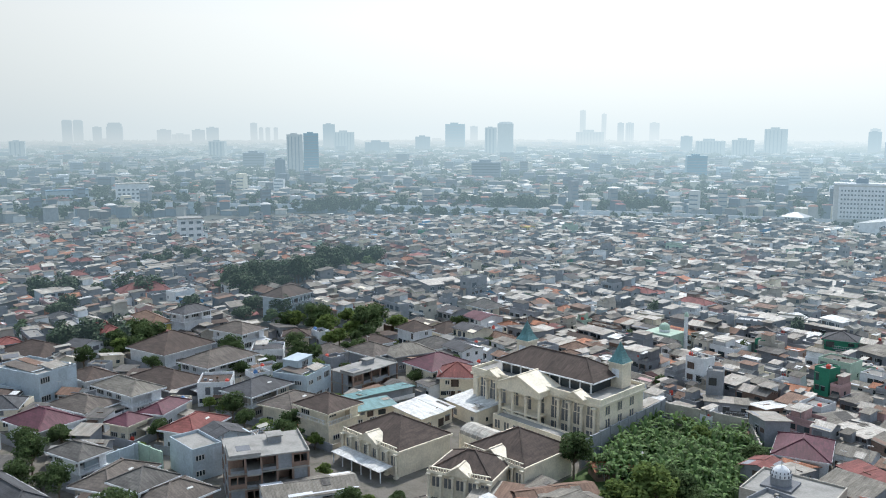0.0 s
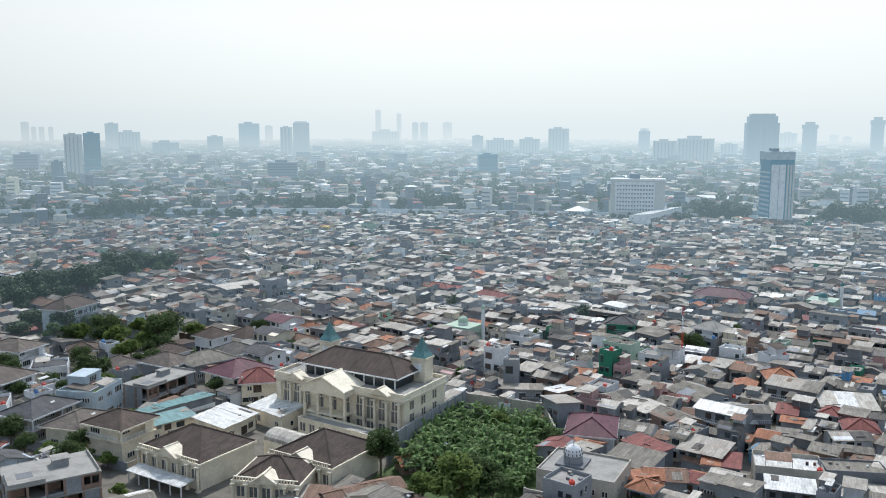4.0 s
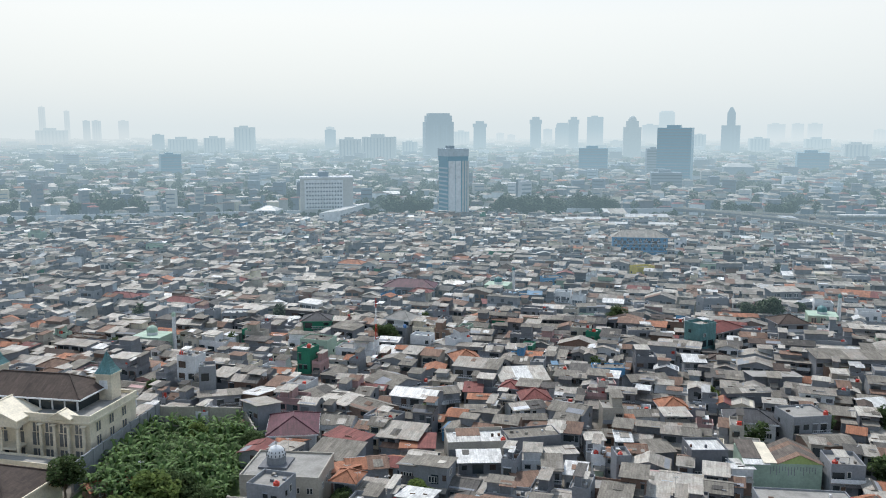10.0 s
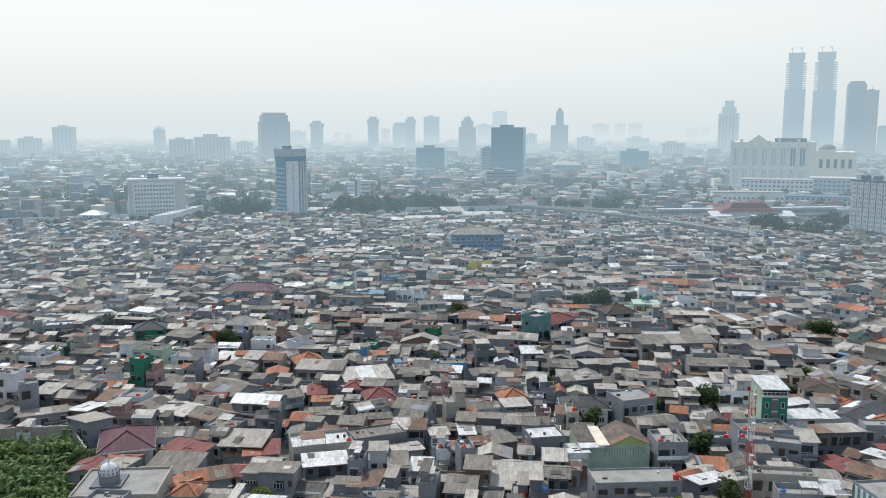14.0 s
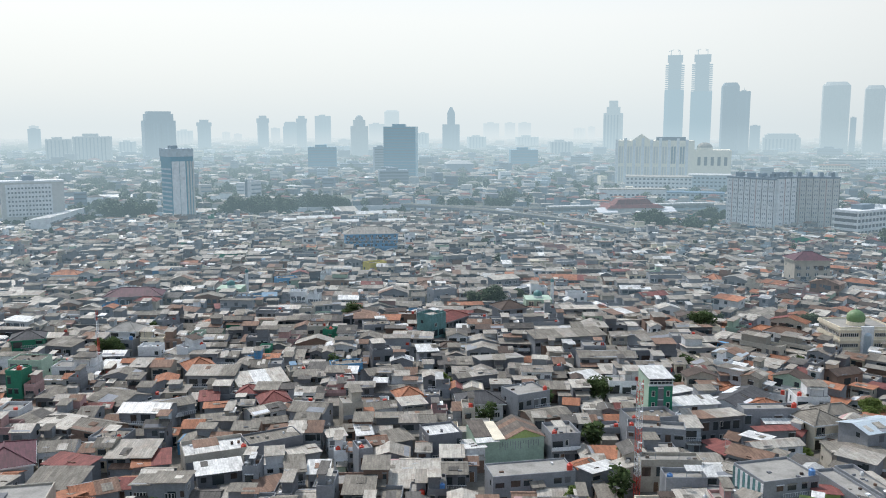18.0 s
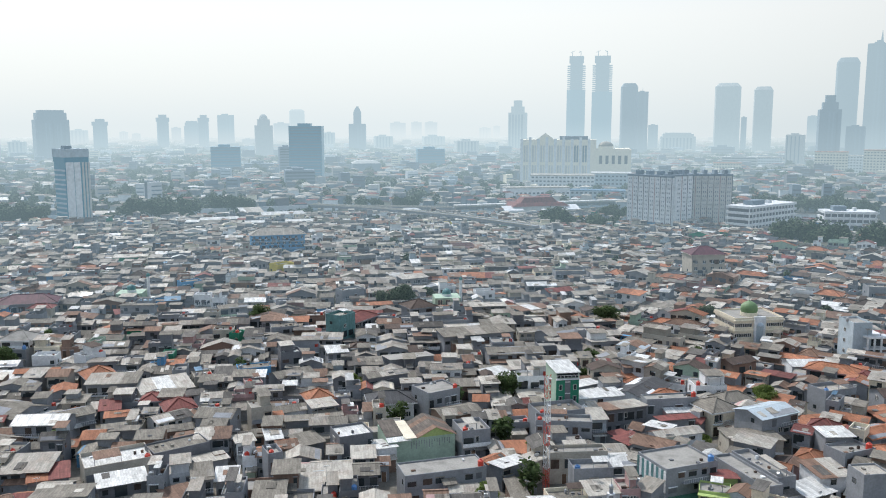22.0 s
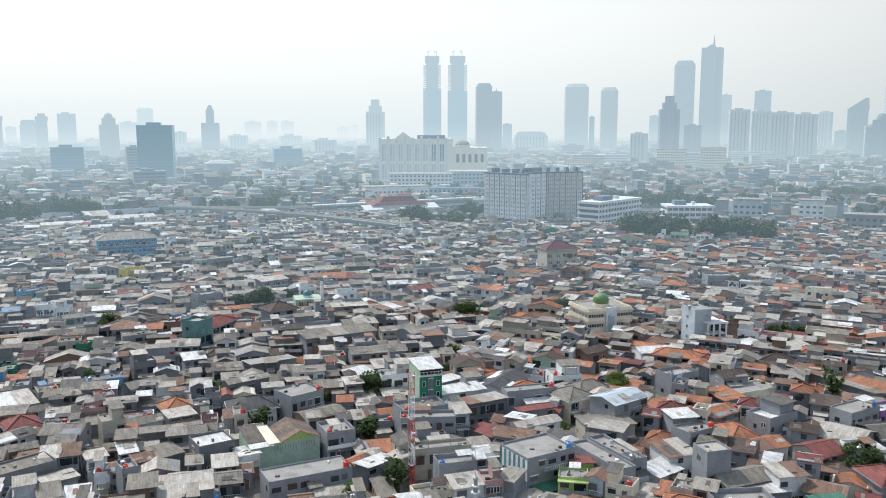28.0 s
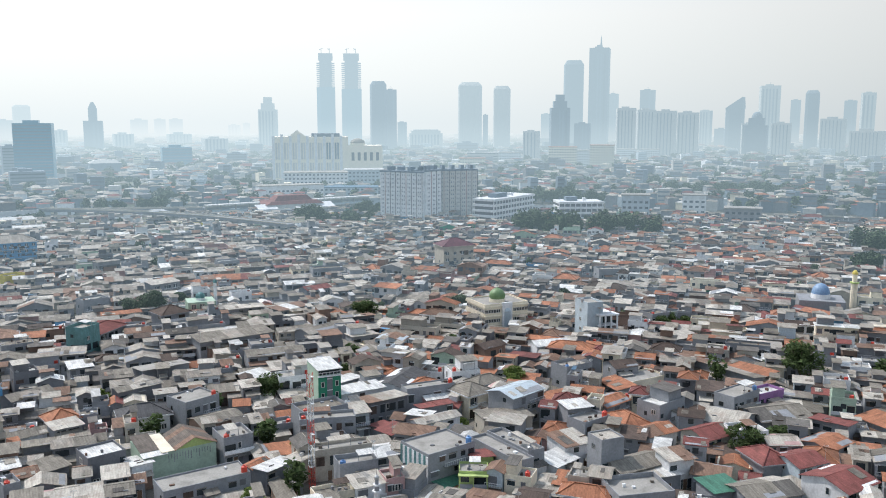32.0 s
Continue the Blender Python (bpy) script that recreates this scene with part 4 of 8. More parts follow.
def hip_roof(x0, x1, y0, y1, z, rise, key):
    s = Shape()
    m, cy = (y1 - y0) / 2, (y0 + y1) / 2
    pts = [(x0, y0, z), (x1, y0, z), (x1, y1, z), (x0, y1, z), (x0 + m, cy, z + rise), (x1 - m, cy, z + rise)]
    for face in ((0, 1, 5, 4), (1, 2, 5), (2, 3, 4, 5), (3, 0, 4), (3, 2, 1, 0)):
        s.poly([pts[i] for i in face], [tuple(range(len(face)))], key)
    for i, j in ((4, 5), (0, 4), (3, 4), (1, 5), (2, 5)):
        s.bar(pts[i], pts[j], 0.16, key)
    return s


def mansion():
    L, D, H = 38.6, 18.0, 11.0
    ob = base("mansion", -121.7, 173.3, radians(-7.4), 0, "cream neoclassical mansion with columns, pediments and two teal-roofed turrets", "mansion")
    s = Shape()
    s.box(0, L, 0, D, 0, H, "cream")
    part("wall", s, ob, "cream plastered walls")
    s = Shape()
    s.box(-0.5, L + 0.5, -0.5, D + 0.5, H - 0.9, H - 0.4, "cream")
    s.box(-0.3, L + 0.3, -0.3, 0, H - 0.4, H + 0.9, "cream")
    s.box(-0.3, 0, 0, D, H - 0.4, H + 0.9, "cream")
    s.box(L, L + 0.3, 0, D, H - 0.4, H + 0.9, "cream")
    s.box(-0.3, L + 0.3, D, D + 0.3, H - 0.4, H + 0.9, "cream")
    part("cornice", s, ob)
    s = Shape()
    s.box(0.02, L - 0.02, 0.02, D - 0.02, H + 0.004, H + 0.1, "concrete")
    part("terrace", s, ob, "pale concrete roof terrace")
    s = Shape()
    s.box(6, 33, 4.5, 15, H + 0.1, H + 3.0, "glass")
    part("penthouse", s, ob, "dark glazed top storey")
    for i in range(10):
        s = Shape()
        s.box(-0.15, 0.15, -0.15, 0.15, 0, 2.9, "white")
        part("post", s, ob, spot=Matrix.Translation((6 + 3 * i, 4.4, H + 0.1)))
    part("roof", hip_roof(4.8, 34.4, 3.3, 16.2, H + 3.0, 3.6, "tile_brown"), ob, "dark brown tiled hip roof")
    s = Shape()
    s.box(4.6, 34.6, 3.1, 16.4, H + 2.7, H + 3.0, "white")
    part("cornice", s, ob)
    for x, y in ((4.5, 16.0), (34.2, 14.5)):
        t = Shape()
        t.box(-1.9, 1.9, -1.9, 1.9, H, 16.6, "cream")
        t.box(-2.2, 2.2, -2.2, 2.2, 16.6, 17.1, "cream")
        t.box(-1.0, 1.0, -1.98, -1.9, 13.6, 15.6, "white")
        tower = part("turret", t, ob, "cream square turret", spot=Matrix.Translation((x, y, 0)))
        t = Shape()
        t.prism([(-2.1, -2.1), (2.1, -2.1), (2.1, 2.1), (-2.1, 2.1)], 17.1, 18.4, "teal", 0.62)
        t.prism([(-1.3, -1.3), (1.3, -1.3), (1.3, 1.3), (-1.3, 1.3)], 18.4, 22.0, "teal", 0.02)
        t.tube(0, 0, 22.0, 23.0, 0.06, 0.03, "steel", 6)
        part("spire", t, tower, "teal pyramid spire")
    s = Shape()
    pediment(s, 11.5, 24.5, -4.0, 4.0, H, 3.0)
    s.box(11.5, 24.5, -4.0, 0, H - 1.2, H, "cream")
    s.box(12.5, 23.5, -3.6, 0, 4.6, 5.0, "cream")
    part("portico", s, ob, "columned portico with a wide pediment")
    column = column_mesh(H - 1.2)
    for x, y in ((12, -3.4), (16, -3.4), (20, -3.4), (24, -3.4), (2, -0.7), (5.2, -0.7), (8.5, -0.7), (27.5, -0.7), (30.7, -0.7), (34, -0.7), (37.5, -0.7)):
        part("column", column, ob, spot=Matrix.Translation((x, y, 0)))
    for x in (6.8, 32.4):
        s = Shape()
        pediment(s, x - 2.6, x + 2.6, -1.3, 1.5, H + 0.1, 1.5)
        part("small_pediment", s, ob)
    for z in (1.0, 4.6, 7.6):
        for x in (3.6, 6.8, 10, 14, 18, 22, 26, 29, 32.4, 36):
            part("window", TALL_WINDOW if z < 7 else SMALL_WINDOW, ob, spot=Matrix.Translation((x, -0.02, z)))
        for y in (3, 8, 13):
            part("window", SMALL_WINDOW, ob, spot=Matrix.Translation((L + 0.02, y, z)) @ Matrix.Rotation(math.pi / 2, 4, "Z"))
    c, sn = math.cos(radians(-7.4)), math.sin(radians(-7.4))
    TAKEN.append((-121.7 + c * L / 2 - sn * D / 2, 173.3 + sn * L / 2 + c * D / 2, L + 3, D + 12, radians(-7.4)))


mansion()
# the paved yard of the compound stays open
TAKEN.append((-113, 150, 48, 50, radians(-8)))


def villa(x, y, turn, L, D, H, words):
    """A cream villa with a columned front and a brown hip roof."""
    ob = base("villa", x, y, radians(turn), 0, words, "villa", "cream villas")
    s = Shape()
    s.box(0, L, 0, D, 0, H, "cream")
    part("wall", s, ob)
    s = Shape()
    s.box(-0.5, L + 0.5, -0.5, D + 0.5, H - 0.5, H, "cream")
    part("cornice", s, ob)
    part("roof", hip_roof(-0.2, L + 0.2, -0.2, D + 0.2, H, D * 0.27, "tile_brown"), ob, "brown tiled hip roof")
    s = Shape()
    pediment(s, L * 0.32, L * 0.68, -0.9, 2.5, H, 1.8)
    part("pediment", s, ob)
    column = column_mesh(H - 0.5, 0.3)
    n = int(L / 2.6)
    for i in range(n + 1):
        part("column", column, ob, spot=Matrix.Translation((L * i / n, -0.7, 0)))
    for z in ((1.0, 4.8) if H > 7 else (2.2,)):
        for i in range(n):
            part("window", SMALL_WINDOW, ob, spot=Matrix.Translation((L * (i + 0.5) / n, -0.02, z)))
    s = Shape()
    for i in range(int(L / 0.6)):
        s.box(0.6 * i, 0.6 * i + 0.2, -0.5, -0.3, H, H + 0.7, "cream")
    s.box(0, L, -0.55, -0.25, H + 0.7, H + 0.85, "cream")
    part("balustrade", s, ob)
    c, sn = math.cos(radians(turn)), math.sin(radians(turn))
    TAKEN.append((x + c * L / 2 - sn * D / 2, y + sn * L / 2 + c * D / 2, L + 2, D + 3, radians(turn)))
    return ob


villa(-127.4, 131.9, -8.4, 17.9, 15.1, 5.8, "cream villa with a columned front and a brown hip roof")
villa(-99.0, 126.3, 12.0, 13.0, 11.3, 5.6, "cream villa with tall windows under a grey-brown hip roof")
villa(-100.0, 139.7, -8.0, 16.0, 15.5, 6.0, "cream villa with a wide grey-brown tiled roof")
s = Shape()
s.slab((-126.7, 126.7, 2.6), (-110.5, 124.3, 2.6), (-110.0, 127.8, 3.0), (-126.1, 130.2, 3.0), 0.12, "metal_white")
for i in range(6):
    s.box(-126.4 + 3.1 * i, -126.2 + 3.1 * i, 127.0 - 0.45 * i, 127.2 - 0.45 * i, 0, 2.55, "white")
alone("carport", s, "white sheet-metal carport along the villa front", "carport")

def service_wing(x, y, turn, L):
    """A long low wing with a flat roof behind a parapet."""
    ob = base("service_wing", x, y, radians(turn), 0, "long low cream wing with a pale flat roof and parapet", "building")
    s = Shape()
    s.box(0, L, 0, 3.6, 0, 3.8, "cream")
    part("wall", s, ob)
    s = Shape()
    s.box(0.2, L - 0.2, 0.2, 3.4, 3.8, 3.9, "concrete")
    part("roof", s, ob, "pale concrete flat roof")
    s = Shape()
    edge = Shape()
    ring(edge, L / 2, 1.8, 3.8, 4.35, 0.18, "cream")
    s.add(edge, L / 2, 1.8, 0, 0)
    part("parapet", s, ob)
    for i in range(int(L / 3)):
        part("window", SMALL_WINDOW, ob, spot=Matrix.Translation((1.6 + 3 * i, -0.02, 1.1)))


def vault(x, y, turn, L, r, z):
    """A barrel roof of pale translucent sheets on thin ribs."""
    ob = base("barrel_roof", x, y, radians(turn), 0, "pale translucent barrel roof over a courtyard", "roof")
    arc = [(r * math.cos(math.pi * k / 8), r * 0.6 * math.sin(math.pi * k / 8)) for k in range(9)]
    n = int(L / 1.6)
    for i in range(n):
        s = Shape()
        a, b = L * i / n + 0.04, L * (i + 1) / n - 0.04
        for (u0, v0), (u1, v1) in zip(arc, arc[1:]):
            s.slab((a, u0, z + v0), (b, u0, z + v0), (b, u1, z + v1), (a, u1, z + v1), 0.06, "metal_light")
        part("sheet", s, ob)
    s = Shape()
    s.box(0, L, -r, r, 0, z - 0.05, "cream")
    part("wall", s, ob)


service_wing(-109.8, 164.6, -11, 23.6)
vault(-107.4, 151.3, -11, 9.0, 3.0, 4.6)


def wall_run(points, h, key, words, thick=0.3):
    s = Shape()
    for (x0, y0), (x1, y1) in zip(points, points[1:]):
        n = Vector((y0 - y1, x1 - x0)).normalized() * thick / 2
        s.hexa([(x0 - n.x, y0 - n.y, 0), (x0 + n.x, y0 + n.y, 0), (x1 + n.x, y1 + n.y, 0), (x1 - n.x, y1 - n.y, 0), (x0 - n.x, y0 - n.y, h), (x0 + n.x, y0 + n.y, h), (x1 + n.x, y1 + n.y, h), (x1 - n.x, y1 - n.y, h)], key)
        length = math.hypot(x1 - x0, y1 - y0)
        for i in range(int(length / 4) + 1):
            q = min(1.0, 4 * i / length)
            px, py = x0 + (x1 - x0) * q, y0 + (y1 - y0) * q
            s.box(px - 0.25, px + 0.25, py - 0.25, py + 0.25, 0, h + 0.15, key)
        TAKEN.append(((x0 + x1) / 2, (y0 + y1) / 2, length, 0.6, math.atan2(y1 - y0, x1 - x0)))
    return alone("boundary_wall", s, words, "wall")


wall_run([(-82.0, 157.0), (-79.2, 195.2)], 6.0, "cement", "tall bare cement wall beside the banana grove")
wall_run([(-79.0, 195.5), (-58.8, 195.5), (-51.5, 180.7)], 5.0, "beige", "tall beige wall behind the banana grove")
wall_run([(-47.5, 147.0), (-26.0, 146.5)], 4.5, "beige", "beige wall in front of the prayer house")
s = Shape()
s.poly([(-82, 140, 0.02), (-47, 140, 0.02), (-50, 181, 0.02), (-59, 195, 0.02), (-79, 195, 0.02)], [(0, 1, 2, 3, 4)], "grass")
alone("grass", s, "weedy ground under the banana plants", "grass", kind="stuff")
TAKEN.append((-65.5, 168, 30, 54, 0.0))


# banana grove
def banana_mesh(seed):
    r = random.Random(seed)
    stem, leaves = Shape(), Shape()
    stem.tube(0, 0, 0, 2.6, 0.16, 0.1, "banana", 7)
    for i in range(9):
        a = 6.2832 * i / 9 + r.uniform(-0.3, 0.3)
        reach, lift = r.uniform(1.8, 3.0), r.uniform(0.2, 2.6)
        last = None
        for k in range(6):
            q = k / 5
            x = reach * q
            z = 2.5 + lift * math.sin(q * 2.3) - 0.5 * q * q
            half = 0.3 * math.sin(min(3.0, 0.35 + q * 2.7))
            pts = [(x * math.cos(a) - half * math.sin(a), x * math.sin(a) + half * math.cos(a), z - half * 0.3), (x * math.cos(a), x * math.sin(a), z), (x * math.cos(a) + half * math.sin(a), x * math.sin(a) - half * math.cos(a), z - half * 0.3)]
            if last:
                leaves.poly(last + pts, [(0, 1, 4, 3), (1, 2, 5, 4)], "banana")
            last = pts
    return stem.mesh("stem", MAT), leaves.mesh("leaves", MAT)


BANANAS = [banana_mesh(i) for i in range(4)]
for i in range(300):
    x, y = rng.uniform(-79.5, -50), rng.uniform(151, 193.5)
    if y > 181 + (-52 - x) * 2:
        continue
    ob = base("banana_plant", x, y, rng.uniform(0, 6.28), 0, "banana plant with long arching green leaves", "plant", "banana grove")
    k = rng.uniform(0.55, 1.25)
    ob.scale = (k, k, k)
    stem, leaves = BANANAS[i % 4]
    part("stem", stem, ob)
    part("leaves", leaves, ob)
for x, y, k, v in ((-80.3, 150.7, 0.95, 3), (-59.9, 142.8, 1.6, 2), (-66.2, 141, 1.0, 2), (-57.6, 149, 0.95, 1), (-51.6, 175.7, 0.7, 1), (-72, 191, 0.6, 2), (-65.8, 183.4, 0.8, 2), (-60, 144, 0.8, 2),
                  (-54, 147, 0.7, 1), (-75, 138, 0.4, 1), (-12.9, 152, 0.95, 2), (-27, 152, 0.5, 1), (56.8, 216.2, 0.9, 2), (94.1, 196.4, 0.85, 1), (97, 199, 0.7, 0), (62.8, 140.5, 0.75, 2), (53, 148.5, 0.3, 2), (50, 148, 0.3, 2), (153, 167, 0.95, 2), (150, 164, 0.8, 2),
                  (158, 99, 1.0, 0), (163, 104, 0.9, 2), (154, 106, 0.7, 2), (214, 119, 1.25, 3), (233, 180, 0.75, 1), (239, 182, 0.75, 1), (227, 183, 0.7, 0), (245, 179, 0.7, 0), (161, 256, 1.0, 1), (99, 306, 1.0, 3), (104, 311, 1.0, 3), (96, 314, 0.9, 1),
                  (119, 325, 0.8, 0), (46, 300, 0.85, 3), (-33, 273, 0.9, 1), (27, 256, 0.6, 0), (45, 215, 0.5, 2), (30, 230, 0.6, 2), (200, 250, 0.8, 1), (134, 118, 0.6, 1), (121, 150, 0.5, 2), (82, 160, 0.5, 2)):
    tree(x, y, k, v)
# trees of the garden quarter
for x, y, k in ((-194, 214, 1.5), (-206, 205, 1.3), (-214, 210, 1.2), (-200, 222, 1.2), (-222, 205, 1.2), (-228, 215, 1.1), (-212, 222, 1.1), (-190, 224, 1.1), (-236, 212, 1.0), (-172, 150, 0.8), (-168, 158, 0.7), (-176, 160, 0.7),
                (-235, 150, 1.0), (-240, 158, 1.1), (-246, 150, 1.0), (-228, 162, 0.9), (-250, 165, 0.9), (-222, 128, 0.6), (-180, 95, 0.8), (-172, 84, 0.8), (-166, 78, 0.7), (-190, 110, 0.6), (-150, 128, 0.7), (-146, 134, 0.7), (-140, 128, 0.6),
                (-252, 182, 1.0), (-262, 176, 1.0), (-270, 196, 1.2), (-160, 120, 0.6), (-133, 112, 0.5), (-205, 165, 0.7), (-188, 172, 0.7), (-100, 117, 0.5), (-104, 114, 0.5), (-300, 160, 1.0), (-310, 170, 1.0)):
    tree(x, y, k)
for i in range(46):
    q = rng.random()
    tree(-285.1 + -16 * q + rng.uniform(-11, 11), 225.0 + 106 * q + rng.uniform(-9, 9), rng.uniform(1.15, 1.6), words="dense dark green trees of a park strip")


# ---- prayer house with a patterned white dome ----
def prayer_house():
    ob = base("prayer_house", -46.3, 150.2, radians(-3), 0, "beige flat-roofed prayer house with a white patterned dome", "mosque")
    s = Shape()
    s.box(0, 15.2, 0, 12.5, 0, 7, "beige")
    part("wall", s, ob)
    s = Shape()
    s.box(0.2, 15, 0.2, 12.3, 7.004, 7.1, "concrete")
    s.box(0, 15.2, 0, 0.2, 7, 7.5, "beige")
    s.box(0, 0.2, 0.2, 12.5, 7, 7.5, "beige")
    s.box(15, 15.2, 0.2, 12.5, 7, 7.5, "beige")
    s.box(0.2, 15, 12.3, 12.5, 7, 7.5, "beige")
    part("roof", s, ob, "pale concrete flat roof")
    s = Shape()
    s.box(2.4, 8.0, 3.8, 9.4, 7.1, 7.5, "dark_grey")
    part("plinth", s, ob)
    s = Shape()
    s.tube(5.2, 6.6, 7.5, 8.9, 1.85, 1.85, "cement", 18)
    drum = part("drum", s, ob)
    s = Shape()
    s.dome(5.2, 6.6, 8.9, 1.8, 2.0, "white", 18, 7)
    part("dome", s, drum, "white dome with dark diamond pattern")
    s = Shape()
    for i in range(14):
        a = 6.2832 * i / 14
        for rr, z, k in ((1.82, 9.25, 0.2), (1.64, 9.9, 0.16)):
            p = Vector((5.2 + rr * math.cos(a), 6.6 + rr * math.sin(a), z))
            s.box(p.x - k / 2, p.x + k / 2, p.y - k / 2, p.y + k / 2, z - k, z + k, "dark_grey")
    tagged(part("pattern", s, drum, "dark diamonds on the dome"), kind="stuff")
    s = Shape()
    s.tube(5.2, 6.6, 10.8, 12.6, 0.08, 0.03, "steel", 6)
    s.dome(5.2, 6.6, 11.3, 0.2, 0.4, "steel", 8, 3)
    part("finial", s, drum)
    for x in (2, 5, 8, 11, 13.5):
        part("window", WINDOWS[0], ob, spot=Matrix.Translation((x, -0.02, 4.2)))
    for y in (3, 6, 9):
        part("window", WINDOWS[0], ob, spot=Matrix.Translation((15.22, y, 4.2)) @ Matrix.Rotation(math.pi / 2, 4, "Z"))
    TAKEN.append((-38.5, 156, 16, 14, radians(-3)))


prayer_house()


# ---- unfinished concrete houses ----
def unfinished(x, y, turn, L, D, floors, words):
    """Raw slabs on columns; the front bays stand open with deep loggias, the sides are half walled up."""
    ob = base("unfinished_house", x, y, radians(turn), 0, words, "house")
    F = 3.15
    bays = 5
    for f in range(floors + 1):
        s = Shape()
        s.box(-0.3, L + 0.3, -0.3, D + 0.3, F * f - 0.12 if f else 0, F * f + 0.16, "concrete")
        part("floor_slab", s, ob)
    post = Shape()
    post.box(-0.2, 0.2, -0.2, 0.2, 0.16, F - 0.12, "brick")
    post = post.mesh("column", MAT)
    for f in range(floors):
        z0, z1 = F * f + 0.16, F * (f + 1) - 0.12
        for i in range(bays + 1):
            for j in range(3):
                part("column", post, ob, spot=Matrix.Translation((L * i / bays, D * j / 2, F * f)))
        s = Shape()
        s.box(0, L, D - 0.15, D, z0, z1, "brick")
        s.box(0, 0.15, D * 0.25, D, z0, z1, "cement")
        s.box(L - 0.15, L, 0.3, D, z0, z1, "cement")
        part("side_wall", s, ob, "rough cement side walls")
        for i in range(bays):
            a, b = L * i / bays + 0.2, L * (i + 1) / bays - 0.2
            s = Shape()
            if (i + f) % 5 == 0:
                s.box(a, b, 0.0, 0.15, z0, z1, "cement")
            elif (i + f) % 5 == 1:
                s.box(a, b, 0.1, 0.25, z0, z0 + 0.9, "brick")
                s.box(a, b, 0.1, 0.25, z1 - 0.5, z1, "brick")
                s.box((a + b) / 2 - 0.1, (a + b) / 2 + 0.1, 0.1, 0.25, z0 + 0.9, z1 - 0.5, "brick")
            elif (i + f) % 5 == 3 and f:
                s.box(a, b, -1.5, -1.35, z0, z0 + 0.95, "cement")
                s.box(a, b, -1.5, 0, z0 - 0.25, z0, "concrete")
                s.box(a, a + 0.15, -1.35, 0, z0, z0 + 0.95, "cement")
                s.box(b - 0.15, b, -1.35, 0, z0, z0 + 0.95, "cement")
            else:
                s.box(a, b, 3.0, 3.15, z0, z1, "brick")
                s.box(a, b, 0.1, 0.2, z0, z0 + 0.5, "cement")
            part("infill_wall", s, ob, "raw brick and cement infill")
    top = F * floors + 0.16
    s = Shape()
    for a, b, c, d in ((0, L * 0.4, 0, 0.15), (0, 0.15, 0.15, D * 0.6), (L - 0.15, L, 0.15, D)):
        s.box(a, b, c, d, top, top + 0.55, "concrete")
    part("parapet", s, ob)
    s = Shape()
    s.box(L * 0.55, L * 0.72, D * 0.5, D * 0.75, top, top + 1.3, "cement")
    s.box(L * 0.53, L * 0.74, D * 0.48, D * 0.77, top + 1.3, top + 1.5, "concrete")
    part("stair_head", s, ob)
    # thin dark sheet on the slab, the shade of a shaft painted on
    s = Shape()
    s.box(L * 0.12, L * 0.3, D * 0.3, D * 0.55, top + 0.004, top + 0.05, "dark_grey")
    part("painted_shaft", s, ob, "dark sheet with the shade of a roof shaft painted in")
    for i in range(bays + 1):
        s = Shape()
        for dx in (-0.1, 0.1):
            s.bar((L * i / bays + dx, D - 0.3, top), (L * i / bays + dx, D - 0.3, top + 0.9), 0.025, "rust")
        part("rebar", s, ob)
    c, sn = math.cos(radians(turn)), math.sin(radians(turn))
    TAKEN.append((x + c * L / 2 - sn * D / 2, y + sn * L / 2 + c * D / 2, L + 3, D + 3, radians(turn)))


unfinished(-126.5, 99.2, 57, 15.2, 11.5, 3, "three-storey unfinished concrete house with open floors and raw brick infill")
unfinished(-153.5, 162.5, 87, 17.0, 8.5, 2, "two-storey concrete shell of a house under construction with a flat slab")


# ---- villas of the garden quarter ----
WIDE_WINDOW = window_mesh("window", 2.8, 1.6, 3)
STRIP_WINDOW = window_mesh("window", 2.0, 1.2, 2)


def rail(length):
    s = Shape()
    for i in range(int(length / 0.45) + 1):
        s.box(-length / 2 + 0.45 * i - 0.04, -length / 2 + 0.45 * i + 0.04, -0.04, 0.04, 0, 0.85, "white")
    s.box(-length / 2, length / 2, -0.07, 0.07, 0.85, 0.97, "white")
    return s


